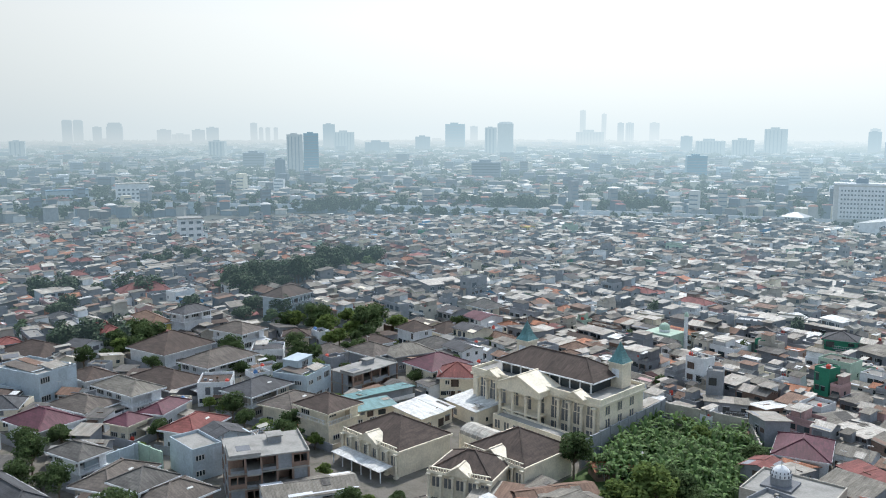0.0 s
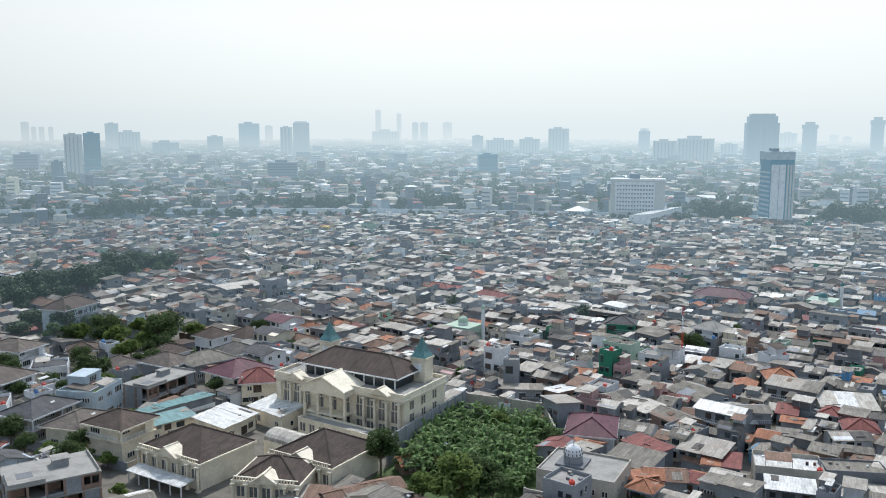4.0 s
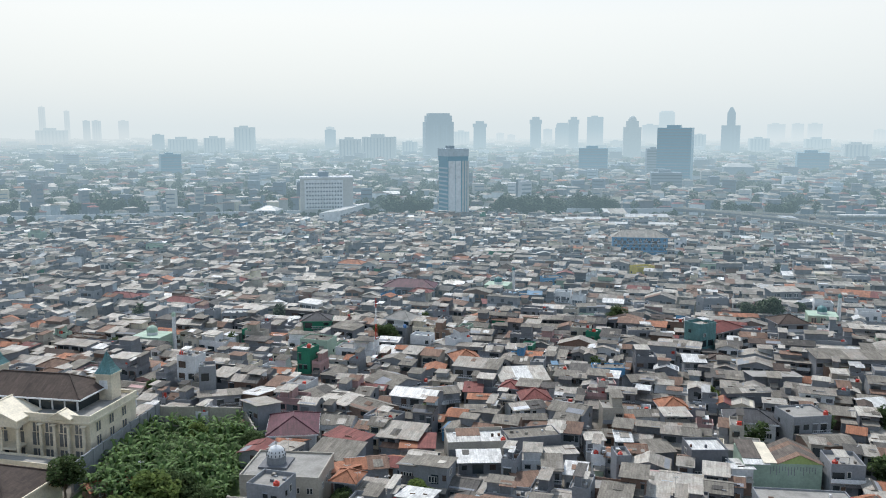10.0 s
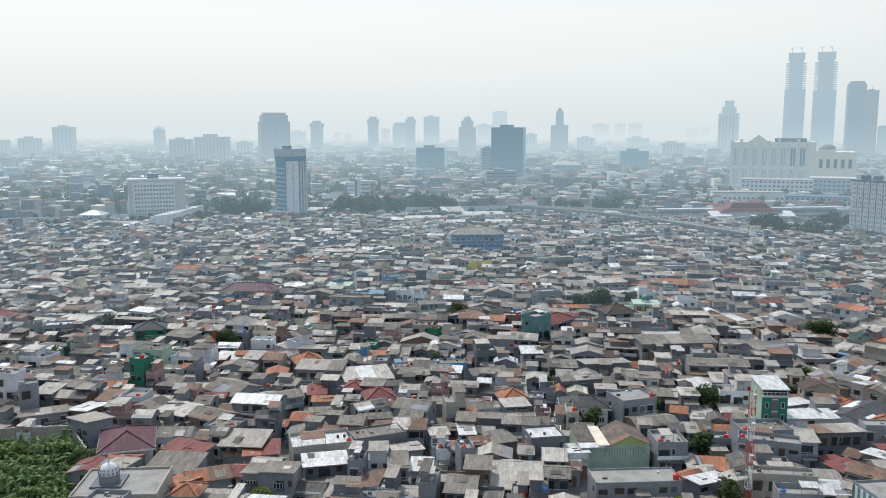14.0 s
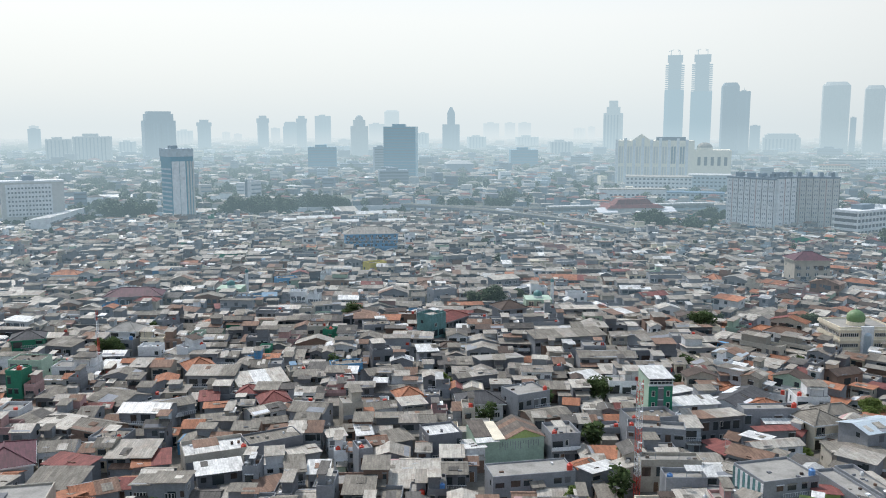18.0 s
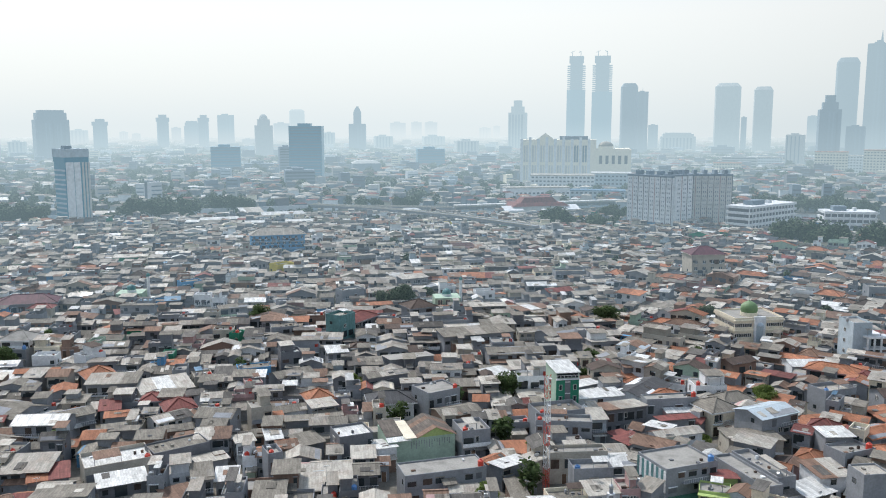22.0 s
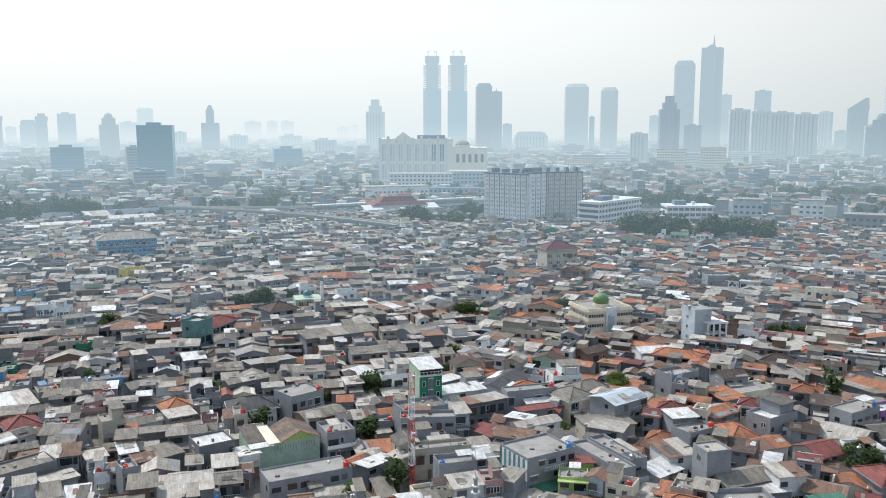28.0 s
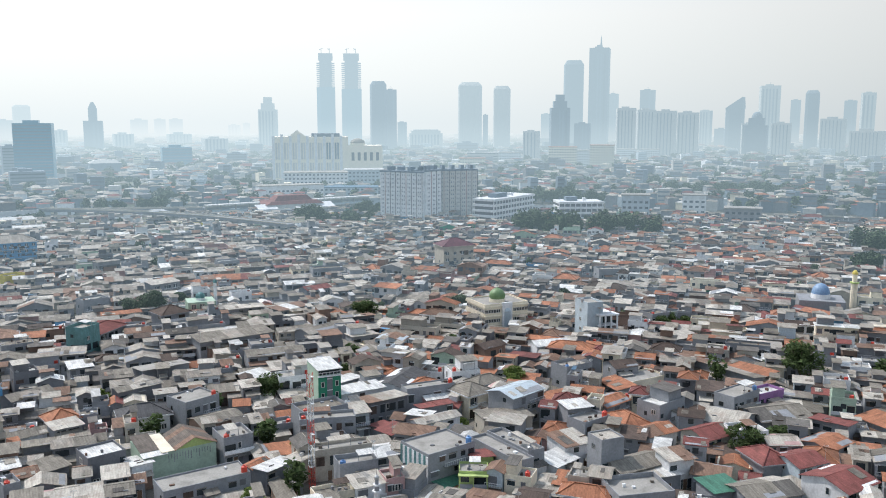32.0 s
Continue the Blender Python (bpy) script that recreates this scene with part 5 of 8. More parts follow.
def garden_villa(x, y, w, d, h, turn, kind, roof, wall):
    """A house of the garden quarter: deep white eaves, a recessed upper storey behind a balcony, a porch and wide windows."""
    TAKEN.append((x, y, w, d, radians(turn)))
    two = h > 5.5
    ob = base("villa_house", x, y, radians(turn), 0, f"{storeys(h)} {WALL_WORDS[wall]} villa, {ROOF_WORDS[roof]} roof, wide eaves" if kind == "hip" else f"{storeys(h)} {WALL_WORDS[wall]} villa with flat terrace roof", "house", "garden villas")
    o = 0.95 if kind == "hip" else 0.0
    X, Y = w / 2 - o, d / 2 - o
    trim = "white" if wall != "cream" else "cream"
    mid = h - 2.9 if two else 0
    cut = rng.uniform(0.2, 0.5) * X
    s = Shape()
    if two:
        s.box(-X, X, -Y, Y, 0, mid, wall)
    s.box(-X, cut, -Y + (1.5 if two and kind == "hip" else 0), Y, mid, h, wall)
    s.box(cut, X, -Y, Y, mid, h, wall)
    part("wall", s, ob)
    if two and kind == "hip":
        s = Shape()
        s.box(-X - 0.7, X + 0.2, -Y - 0.7, -Y + 1.5, mid - 0.22, mid + 0.02, trim)
        s.box(-X - 0.7, -X, -Y + 1.5, Y, mid - 0.22, mid + 0.02, trim)
        slab = part("balcony", s, ob, "pale balcony slab")
        part("railing", rail(X + cut + 0.6), slab, spot=Matrix.Translation(((cut - X) / 2 - 0.3, -Y - 0.6, mid + 0.02)))
        part("railing", rail(2 * Y - 1), slab, spot=Matrix.Translation((-X - 0.6, 0, mid + 0.02)) @ Matrix.Rotation(math.pi / 2, 4, "Z"))
        for px in (-X - 0.5, cut - 0.3):
            s = Shape()
            s.box(-0.16, 0.16, -0.16, 0.16, mid, h - 0.3, trim)
            part("pillar", s, ob, spot=Matrix.Translation((px, -Y - 0.5, 0)))
    if kind == "hip":
        e, X2, Y2 = h, w / 2, d / 2
        m = min(X2, Y2)
        rise = m * rng.uniform(0.4, 0.5)
        s = hip_roof(-X2, X2, -Y2, Y2, e, rise, roof) if w >= d else None
        if s is None:
            s = Shape()
            s.poly([(-v[1], v[0], v[2]) for v in hip_roof(-Y2, Y2, -X2, X2, e, rise, roof).v], hip_roof(-Y2, Y2, -X2, X2, e, rise, roof).f, roof)
        part("roof", s, ob)
        s = Shape()
        s.box(-X2 - 0.12, X2 + 0.12, -Y2 - 0.12, Y2 + 0.12, e - 0.38, e - 0.03, trim)
        part("eaves_board", s, ob, "broad pale eaves board")
        if rng.random() < 0.4:
            s = Shape()
            s.hexa([(q[0] + X2 * 0.1, q[1] - Y2 * 0.55, e + rise * (0.42 + 0.5 * q[1] / Y2) + q[2]) for q in ((0, 0, 0), (1.3, 0, 0), (1.3, 1.0, 0), (0, 1.0, 0), (0, 0, 0.18), (1.3, 0, 0.18), (1.3, 1.0, 0.18), (0, 1.0, 0.18))], "metal_white")
            part("skylight", s, ob, "white roof hatch")
    else:
        s = Shape()
        s.box(-X + 0.22, X - 0.22, -Y + 0.22, Y - 0.22, h - 0.02, h + 0.06, "concrete")
        top = part("roof", s, ob, "pale concrete flat roof")
        s = Shape()
        ring(s, X, Y, h, h + 0.7, 0.2, wall)
        part("parapet", s, ob)
        for a, b, c, q, key in ((-0.8, -0.1, -0.6, 0.7, "tile_worn"), (0.05, 0.5, -0.1, 0.75, "rust"), (-0.05, 0.85, -0.8, -0.3, "metal_grey")):
            if w > 8:
                s = Shape()
                s.slab((a * X, c * Y, h + 0.5), (b * X, c * Y, h + 0.5), (b * X, q * Y, h + 1.3), (a * X, q * Y, h + 1.3), 0.1, key)
                s.box(a * X + 0.2, b * X - 0.2, c * Y + 0.2, q * Y - 0.2, h, h + 0.55, wall)
                part("roof_pitch", s, top)
        if kind == "loft":
            s = Shape()
            s.box(-X * 0.2, X, Y * 0.1, Y, h, h + 2.8, wall)
            s.box(-X * 0.25, X + 0.1, Y * 0.05, Y + 0.1, h + 2.8, h + 3.0, wall)
            room = part("upper_room", s, ob)
            part("window", WIDE_WINDOW, room, spot=Matrix.Translation((X * 0.4, Y * 0.1, h + 0.7)))
            s = Shape()
            s.box(-X + 0.3, -X * 0.25, -Y + 0.3, Y * 0.7, h + 0.064, h + 0.1, "grass")
            part("roof_lawn", s, ob, "green lawn on the roof terrace")
    for z in ((1.0, mid + 0.85) if two else (1.0,)):
        inset = 1.5 if two and z > mid and kind == "hip" else 0
        n = max(2, int(2 * X / 3.6))
        for i in range(n):
            px = -X + 2 * X * (i + 0.5) / n
            if rng.random() < 0.85 and abs(px - cut) > 1.5:
                part("window", rng.choice((WIDE_WINDOW, STRIP_WINDOW)), ob, spot=Matrix.Translation((px, -Y + (inset if px < cut else 0), z)))
        n = max(2, int(2 * Y / 3.8))
        for i in range(n):
            py = -Y + 2 * Y * (i + 0.5) / n
            if rng.random() < (0.1 if kind == "flat" else 0.75) and (py > -Y + 2.9 or not inset):
                part("window", rng.choice((STRIP_WINDOW, WINDOWS[0], WIDE_WINDOW)), ob, spot=Matrix.Translation((-X, py, z)) @ Matrix.Rotation(-math.pi / 2, 4, "Z"))
    # porch and garden wall
    if kind == "hip":
        a = rng.uniform(-0.2, 0.3) * X
        s = Shape()
        s.slab((a, -d / 2 - 2.4, 2.6), (X, -d / 2 - 2.4, 2.6), (X, -Y, 2.9), (a, -Y, 2.9), 0.16, rng.choice(("white", "metal_grey", "tile_worn", "concrete")))
        for px in (a + 0.2, X - 0.2):
            s.box(px - 0.1, px + 0.1, -d / 2 - 2.2, -d / 2 - 2.0, 0, 2.55, trim)
        part("porch", s, ob)
        s = Shape()
        s.box(-w / 2 - 1.4, w / 2 + 0.6, -d / 2 - 3.0, -d / 2 - 2.8, 0, 2.0, rng.choice(("cement", "white", "beige")))
        s.box(-w / 2 - 1.4, -w / 2 - 1.2, -d / 2 - 2.8, d / 2, 0, 2.0, "cement")
        part("garden_wall", s, ob)
    if rng.random() < 0.35:
        c, sn = math.cos(radians(turn)), math.sin(radians(turn))
        a, b = -X + 1.2, -Y - 0.1
        put_tank(x + c * a - sn * b, y + sn * a + c * b, mid + 0.02 if two and kind == "hip" else 0.0) if kind == "hip" else put_tank(x + c * (X - 1.2) - sn * (-Y + 1.2), y + sn * (X - 1.2) + c * (-Y + 1.2), h + 0.06)


garden_villa(-224.3, 111.9, 11.9, 19.0, 8, 100, "flat", "concrete", "pale_blue")
garden_villa(-224.0, 106.6, 5.0, 6.1, 4, 97, "flat", "concrete", "pale_blue")
garden_villa(-191.0, 96.8, 12.0, 14.8, 4.6, 93, "hip", "maroon", "white")
garden_villa(-162.0, 89.0, 8.1, 11.0, 6.2, 95, "hip", "fibre_dark", "white")
garden_villa(-157.0, 71.7, 7.0, 20.0, 5, 88, "hip", "tile_grey", "white")
garden_villa(-149.2, 89.3, 15.2, 10.1, 4, 108, "hip", "tile_worn", "beige")
garden_villa(-139.2, 89.0, 9.8, 9.6, 6, 95, "hip", "fibre_dark", "mint")
garden_villa(-131.5, 90.6, 12.4, 10.3, 4.6, 91, "hip", "tile_worn", "brick")
garden_villa(-159.6, 115.9, 13.5, 10.2, 5, 106, "hip", "tile_red", "white")
garden_villa(-175.5, 109.0, 8.1, 7.4, 4.4, 102, "hip", "maroon", "cream")
garden_villa(-175.7, 119.0, 12.3, 7.4, 5, 111, "hip", "maroon", "white")
garden_villa(-195.0, 121.6, 10.4, 17.6, 5.8, 92, "hip", "fibre", "white")
garden_villa(-198.2, 110.9, 11.3, 15.0, 3.4, 98, "hip", "tile_worn", "cement")
garden_villa(-196.9, 134.7, 13.9, 20.0, 4.4, 92, "hip", "tile_brown", "dark_grey")
garden_villa(-218.3, 125.3, 10.0, 11.3, 4, 86, "hip", "tile_brown", "white")
garden_villa(-225.5, 156.3, 20.0, 18.4, 5, 93, "hip", "tile_brown", "white")
garden_villa(-197.7, 152.7, 19.5, 13.4, 6.2, 93, "hip", "tile_worn", "white")
garden_villa(-166.6, 140.5, 15.3, 11.4, 6.4, 94, "hip", "tile_grey", "beige")
garden_villa(-153.8, 140.6, 13.2, 11.2, 5.2, 98, "hip", "tile_worn", "cream")
garden_villa(-139.0, 138.3, 11.2, 12.4, 8, 87, "hip", "tile_brown", "cream")
garden_villa(-164.8, 154.5, 12.0, 10.5, 7.6, 104, "loft", "concrete", "pale_blue")
garden_villa(-170.9, 189.5, 11.1, 13.4, 5, 83, "hip", "tile_worn", "cement")
garden_villa(-243.8, 177.5, 13.2, 8.8, 10, 92, "hip", "tile_grey", "white")
garden_villa(-222.7, 180.6, 11.9, 15.3, 6, 95, "hip", "tile_worn", "white")
garden_villa(-257.0, 170.7, 8.6, 20.0, 6.5, 75, "hip", "rust", "yellow")
garden_villa(-261.5, 156.4, 10.2, 20.0, 4.5, 72, "hip", "tile_red", "cream")
garden_villa(-252.4, 127.9, 13.6, 20.0, 5, 97, "hip", "tile_brown", "white")
garden_villa(-146.2, 106.1, 6.6, 10.4, 6.4, 80, "flat", "concrete", "pale_blue")

# swimming pool on the terrace of the pale blue house
s = Shape()
s.box(-0.2, 5.2, -0.2, 3.2, 0.0, 0.35, "white")
ob = base("swimming_pool", -139.5, 108.3, radians(52), 6.46, "small green swimming pool in a white rim on a terrace", "pool")
part("rim", s, ob, "white pool rim")
s = Shape()
s.box(0.1, 4.9, 0.1, 2.9, 0.354, 0.37, "pool")
part("water", s, ob, "still green water")
wall_run([(-157.9, 87.9), (-159.0, 100.9)], 5.0, "pale_blue", "tall pale blue wall between two gardens")
wall_run([(-159.0, 100.9), (-150.2, 100.7)], 5.0, "mint", "pale green garden court wall")
for x, y, k in ((-238, 134, 0.9), (-240, 148, 1.0), (-251, 160, 1.0), (-253, 154, 0.9), (-243, 199, 0.9), (-224, 203, 1.0), (-235, 206, 1.0), (-213, 206, 1.1), (-194, 199, 1.0), (-206, 223, 1.25), (-196, 208, 1.1),
                (-197, 197, 0.8), (-191, 150, 0.6), (-191, 155, 0.65), (-191, 144, 0.6), (-135, 130, 0.6), (-138, 128, 0.5), (-169, 132, 0.7), (-172, 137, 0.6), (-162, 84, 0.4), (-163, 81, 0.4), (-189, 93, 0.45),
                (-203, 187, 0.7), (-240, 222, 1.1), (-252, 212, 1.0), (-256, 230, 1.1), (-192, 166, 0.55), (-168, 184, 0.5), (-146, 180, 0.6), (-183, 98, 0.4), (-206, 148, 0.55), (-211, 182, 0.4), (-294, 144, 0.9)):
    tree(x, y, k, rng.choice((0, 1, 2)), words="dense green garden tree beside a villa")


# ---- the green-fronted building, masts and small landmarks ----
def green_house():
    ob = base("green_building", 96.0, 173.6, radians(-12), 0, "five-storey building with a bright green front and white metal roof", "building")
    s = Shape()
    s.box(0, 5.6, 0.2, 9, 0, 13.8, "mint")
    part("wall", s, ob)
    for x0, x1 in ((0, 2.1), (3.5, 5.6)):
        s = Shape()
        s.box(x0, x1, -0.1, 0.2, 0, 12.0, "green")
        part("front_panel", s, ob, "bright green front panel")
    s = Shape()
    s.box(2.1, 3.5, -0.06, 0.2, 0, 12.0, "dark_grey")
    strip = part("glass_strip", s, ob, "dark vertical strip")
    for z in (2.9, 5.7, 8.5, 11.3):
        s = Shape()
        s.box(2.15, 3.45, -0.16, -0.06, z, z + 0.22, "white")
        part("floor_band", s, strip, "white floor band")
    s = Shape()
    s.box(-0.1, 5.7, -0.5, 0.2, 12.0, 12.25, "white")
    part("balcony_slab", s, ob, "white balcony slab")
    s = Shape()
    s.box(0.2, 5.4, 0.1, 0.2, 12.4, 13.6, "glass")
    part("window", s, ob, "wide dark top-floor window")
    for i in range(7):
        s = Shape()
        s.box(0.0 + 0.9 * i, 0.08 + 0.9 * i, -0.5, -0.42, 12.25, 13.1, "white")
        part("railing_post", s, ob)
    s = Shape()
    s.box(-0.1, 5.7, -0.5, -0.42, 13.1, 13.18, "white")
    part("rail", s, ob, "white rail")
    s = Shape()
    s.slab((-0.3, -0.7, 13.9), (5.9, -0.7, 13.9), (5.9, 9.2, 14.3), (-0.3, 9.2, 14.3), 0.14, "metal_white")
    part("roof", s, ob, "white metal roof")
    for z in (1.0, 3.8, 6.6, 9.4):
        for x in (1.05, 4.55):
            part("window", WINDOWS[2], ob, spot=Matrix.Translation((x, -0.1, z)))
    for z in (1.2, 4.0, 6.8, 9.6):
        part("window", WINDOWS[0], ob, spot=Matrix.Translation((0, 5, z)) @ Matrix.Rotation(-math.pi / 2, 4, "Z"))
    TAKEN.append((100, 177.5, 6.5, 10, radians(-12)))


def mint_hall(x, y, turn, L, D):
    ob = base("mint_hall", x, y, radians(turn), 0, "pale green hall with streaked walls under grey-brown gabled roofs", "hall")
    s = Shape()
    s.box(0, L, 0, D, 0, 5.4, "mint")
    part("wall", s, ob, "pale green wall with dark streaks")
    a, m, b, r = L * 0.42, L * 0.7, L, 2.0
    s = Shape()
    s.poly([(a, 0, 5.4), (b, 0, 5.4), (m, 0, 5.4 + r), (a, D, 5.4), (b, D, 5.4), (m, D, 5.4 + r)], [(0, 1, 2), (5, 4, 3)], "lime")
    part("gable", s, ob, "lime green gable")
    for p, q, zp, zq in ((a - 0.1, m, 5.4, 5.4 + r), (m, b + 0.3, 5.4 + r, 5.35)):
        n = 5
        for i in range(n):
            s = Shape()
            y0, y1 = -0.3 + (D + 0.5) * i / n, -0.3 + (D + 0.5) * (i + 1) / n
            s.slab((p, y0, zp), (q, y0, zq), (q, y1, zq), (p, y1, zp), 0.08, "tile_worn" if i % 3 else "rust")
            part("roof_sheet", s, ob)
    s = Shape()
    s.slab((L * 0.24, -0.3, 5.6), (a - 0.12, -0.3, 5.6), (a - 0.12, D, 6.2), (L * 0.24, D, 6.2), 0.1, "cream")
    part("pale_roof", s, ob, "pale yellowish metal strip")
    s = Shape()
    s.slab((-0.2, 1.5, 5.8), (L * 0.24, 1.5, 5.8), (L * 0.24, D, 6.8), (-0.2, D, 6.8), 0.1, "tile_worn")
    s.box(0, L * 0.24, 1.6, D, 5.4, 5.8, "mint")
    s.slab((-0.3, -0.6, 5.3), (L * 0.32, -0.6, 5.3), (L * 0.32, 1.5, 5.65), (-0.3, 1.5, 5.65), 0.08, "metal_white")
    part("side_roof", s, ob)
    s = Shape()
    for i in range(16):
        u = L * 0.33 + L * 0.62 * i / 16
        s.box(u, u + 0.14, -0.03, 0.01, 4.7 - rng.uniform(0.4, 1.8), 4.8, "cement")
    tagged(part("streak", s, ob, "dark rain streaks on the wall"), kind="stuff")
    TAKEN.append((x + L / 2, y + D / 2, L, D, radians(turn)))


mint_hall(51.9, 166.4, -2.4, 15.0, 9.6)
TAKEN.append((60.5, 160.8, 15, 9.5, 0.0))


def minaret(x, y, h):
    ob = base("minaret", x, y, 0, 0, "slender grey and white minaret with a pointed silver top", "minaret")
    s = Shape()
    s.tube(0, 0, 0, h * 0.7, 0.55, 0.45, "white", 10)
    part("shaft", s, ob)
    for q, r in ((0.7, 0.8), (0.8, 0.65)):
        s = Shape()
        s.tube(0, 0, h * q, h * q + 0.25, r, r, "white", 10)
        s.tube(0, 0, h * q + 0.25, h * (q + 0.1), r * 0.55, r * 0.5, "cement", 10)
        part("gallery", s, ob)
    s = Shape()
    s.dome(0, 0, h * 0.9, 0.42, 0.7, "steel", 10, 4, 0.2)
    s.tube(0, 0, h * 0.9 + 0.7, h + 0.6, 0.07, 0.02, "steel", 6)
    part("finial", s, ob, "silver finial")
    TAKEN.append((x, y, 2, 2, 0))


minaret(76.6, 118.6, 12.0)


green_house()


def mast(x, y, h, r=0.55):
    ob = base("lattice_mast", x, y, 0.4, 0, "red and white lattice radio mast rising between the houses", "mast", "masts")
    n = int(h / 1.2)
    for c in ((-r, -r), (r, -r), (0, r)):
        s = Shape()
        for i in range(0, n, 4):
            s.bar((*c, i * 1.2), (*c, min(h, (i + 4) * 1.2)), 0.04, "tank_red" if (i // 4) % 2 == 0 else "white")
        part("leg", s, ob)
    s = Shape()
    cs = ((-r, -r), (r, -r), (0, r))
    for i in range(n):
        key = "tank_red" if (i // 4) % 2 == 0 else "white"
        for a, b in ((0, 1), (1, 2), (2, 0)):
            s.bar((*cs[a], i * 1.2), (*cs[b], (i + 1) * 1.2), 0.022, key)
            s.bar((*cs[a], i * 1.2), (*cs[b], i * 1.2), 0.02, key)
    tagged(part("bracing", s, ob), kind="stuff")
    for z in (h * 0.45, h * 0.7, h * 0.92):
        s = Shape()
        s.tube(0.2, -0.5, z, z + 0.25, 0.05, 0.45, "white", 10)
        s.box(-0.7, -0.5, -0.8, -0.6, z - 0.8, z + 0.8, "white")
        part("antenna", s, ob)
    TAKEN.append((x, y, 2.5, 2.5, 0.0))


mast(77.0, 143.0, 25.0)
mast(-33.0, 246.0, 22.0, 0.25)


def cream_mosque():
    ob = base("mosque", 184.6, 216.7, radians(-13), 0, "cream three-storey mosque with a green patterned onion dome", "mosque")
    W, D, H = 16.7, 14.0, 10.0
    s = Shape()
    s.box(0, W, 0, D, 0, H, "cream")
    part("wall", s, ob)
    for f in range(3):
        z = 3.3 * f
        s = Shape()
        s.box(-0.5, W + 0.3, -0.5, D + 0.3, z + 2.85, z + 3.3, "cream")
        part("cornice", s, ob)
        s = Shape()
        s.box(-0.55, -0.4, 0.2, D - 0.2, z + 3.3, z + 4.1, "cream")
        part("balcony_wall", s, ob)
        for x in (1.0, 2.9, 4.8, 11.9, 13.8, 15.7):
            part("window", STRIP_WINDOW, ob, spot=Matrix.Translation((x, -0.02, z + 0.9)))
        for i in range(6):
            part("window", STRIP_WINDOW, ob, spot=Matrix.Translation((-0.02, 1.3 + 2.3 * i, z + 0.9)) @ Matrix.Rotation(-math.pi / 2, 4, "Z"))
    s = Shape()
    ring_shape = Shape()
    ring(ring_shape, W / 2, D / 2, H, H + 0.6, 0.2, "cream")
    s.add(ring_shape, W / 2, D / 2, 0, 0)
    part("parapet", s, ob)
    s = Shape()
    s.box(0.25, W - 0.25, 0.25, D - 0.25, H + 0.004, H + 0.12, "concrete")
    part("roof", s, ob, "pale concrete roof")
    s = Shape()
    s.box(6.4, 10.2, -0.8, 0, 0, H + 0.9, "white")
    portal = part("portal", s, ob, "white entrance front")
    s = Shape()
    s.box(-1.2, 1.2, -0.06, 0.02, 0, 5.2, "pale_blue")
    s.dome(0, 0.0, 5.2, 1.2, 1.2, "pale_blue", 12, 4)
    part("arch", s, portal, "pale blue arched panel", spot=Matrix.Translation((8.3, -0.82, 2.6)))
    s = Shape()
    s.tube(7.6, 5.6, H + 0.12, H + 1.3, 2.7, 2.7, "cream", 18)
    drum = part("drum", s, ob)
    s = Shape()
    s.dome(7.6, 5.6, H + 1.3, 2.6, 3.6, "moss", 20, 9, 0.22)
    part("dome", s, drum, "green onion dome")
    s = Shape()
    s.tube(7.6, 5.6, H + 5.2, H + 6.6, 0.1, 0.03, "steel", 6)
    part("finial", s, drum)
    TAKEN.append((194, 221.5, 18, 16, radians(-13)))


def columned_house():
    """A tall plain block with a columned porch before it."""
    ob = base("columned_house", 203.3, 185.0, radians(-18), 0, "tall pale grey house with a white columned porch and roof terrace", "house")
    s = Shape()
    s.box(-1.5, 4.2, 0.6, 9, 0, 13.6, "pale_blue")
    part("wall", s, ob)
    s = Shape()
    s.box(4.2, 8.6, 2.0, 9, 0, 10.2, "white")
    part("wing", s, ob)
    s = Shape()
    s.box(1.6, 8.9, -1.8, 2.4, 9.9, 10.4, "white")
    part("porch_roof", s, ob, "white flat porch roof")
    for x in (2.0, 4.1, 6.2, 8.4):
        s = Shape()
        s.tube(x, -1.4, 0, 9.9, 0.34, 0.3, "white", 10)
        part("column", s, ob, "tall white column")
    for z in (3.3, 6.6):
        s = Shape()
        s.box(1.8, 8.7, -1.2, 2.0, z - 0.15, z + 0.1, "white")
        part("balcony", s, ob)
        s = Shape()
        s.box(4.4, 8.4, 1.94, 2.0, z + 0.2, z + 2.4, "glass")
        part("window", s, ob, "wide dark porch window")
    s = Shape()
    s.slab((2.0, -0.5, 12.4), (6.6, -0.5, 12.4), (6.6, 3.4, 12.8), (2.0, 3.4, 12.8), 0.1, "metal_light")
    part("canopy", s, ob, "grey metal canopy over the terrace")
    for x in (2.4, 6.4):
        s = Shape()
        s.box(x - 0.06, x + 0.06, -0.3, -0.18, 10.4, 12.4, "steel")
        part("post", s, ob)
    s = Shape()
    s.box(-1.3, 4.0, 0.8, 8.8, 13.6, 13.75, "concrete")
    part("roof", s, ob, "flat concrete roof")
    s = Shape()
    ring_shape = Shape()
    ring(ring_shape, 2.85, 4.2, 13.6, 14.3, 0.15, "pale_blue")
    s.add(ring_shape, 1.35, 4.8, 0, 0)
    part("parapet", s, ob)
    for z in (1.0, 4.2, 7.4, 10.6):
        part("window", WINDOWS[0], ob, spot=Matrix.Translation((-1.5, 5.2, z)) @ Matrix.Rotation(-math.pi / 2, 4, "Z"))
    put_tank(203.3, 189.5, 13.75)
    TAKEN.append((207.5, 187.5, 12, 11, radians(-18)))


MAT["moss"] = surface("dome_green", (0.13, 0.22, 0.10), 0.5, 0.0, 0.5, (0.35, 0.42, 0.28), grain=6)
cream_mosque()
columned_house()


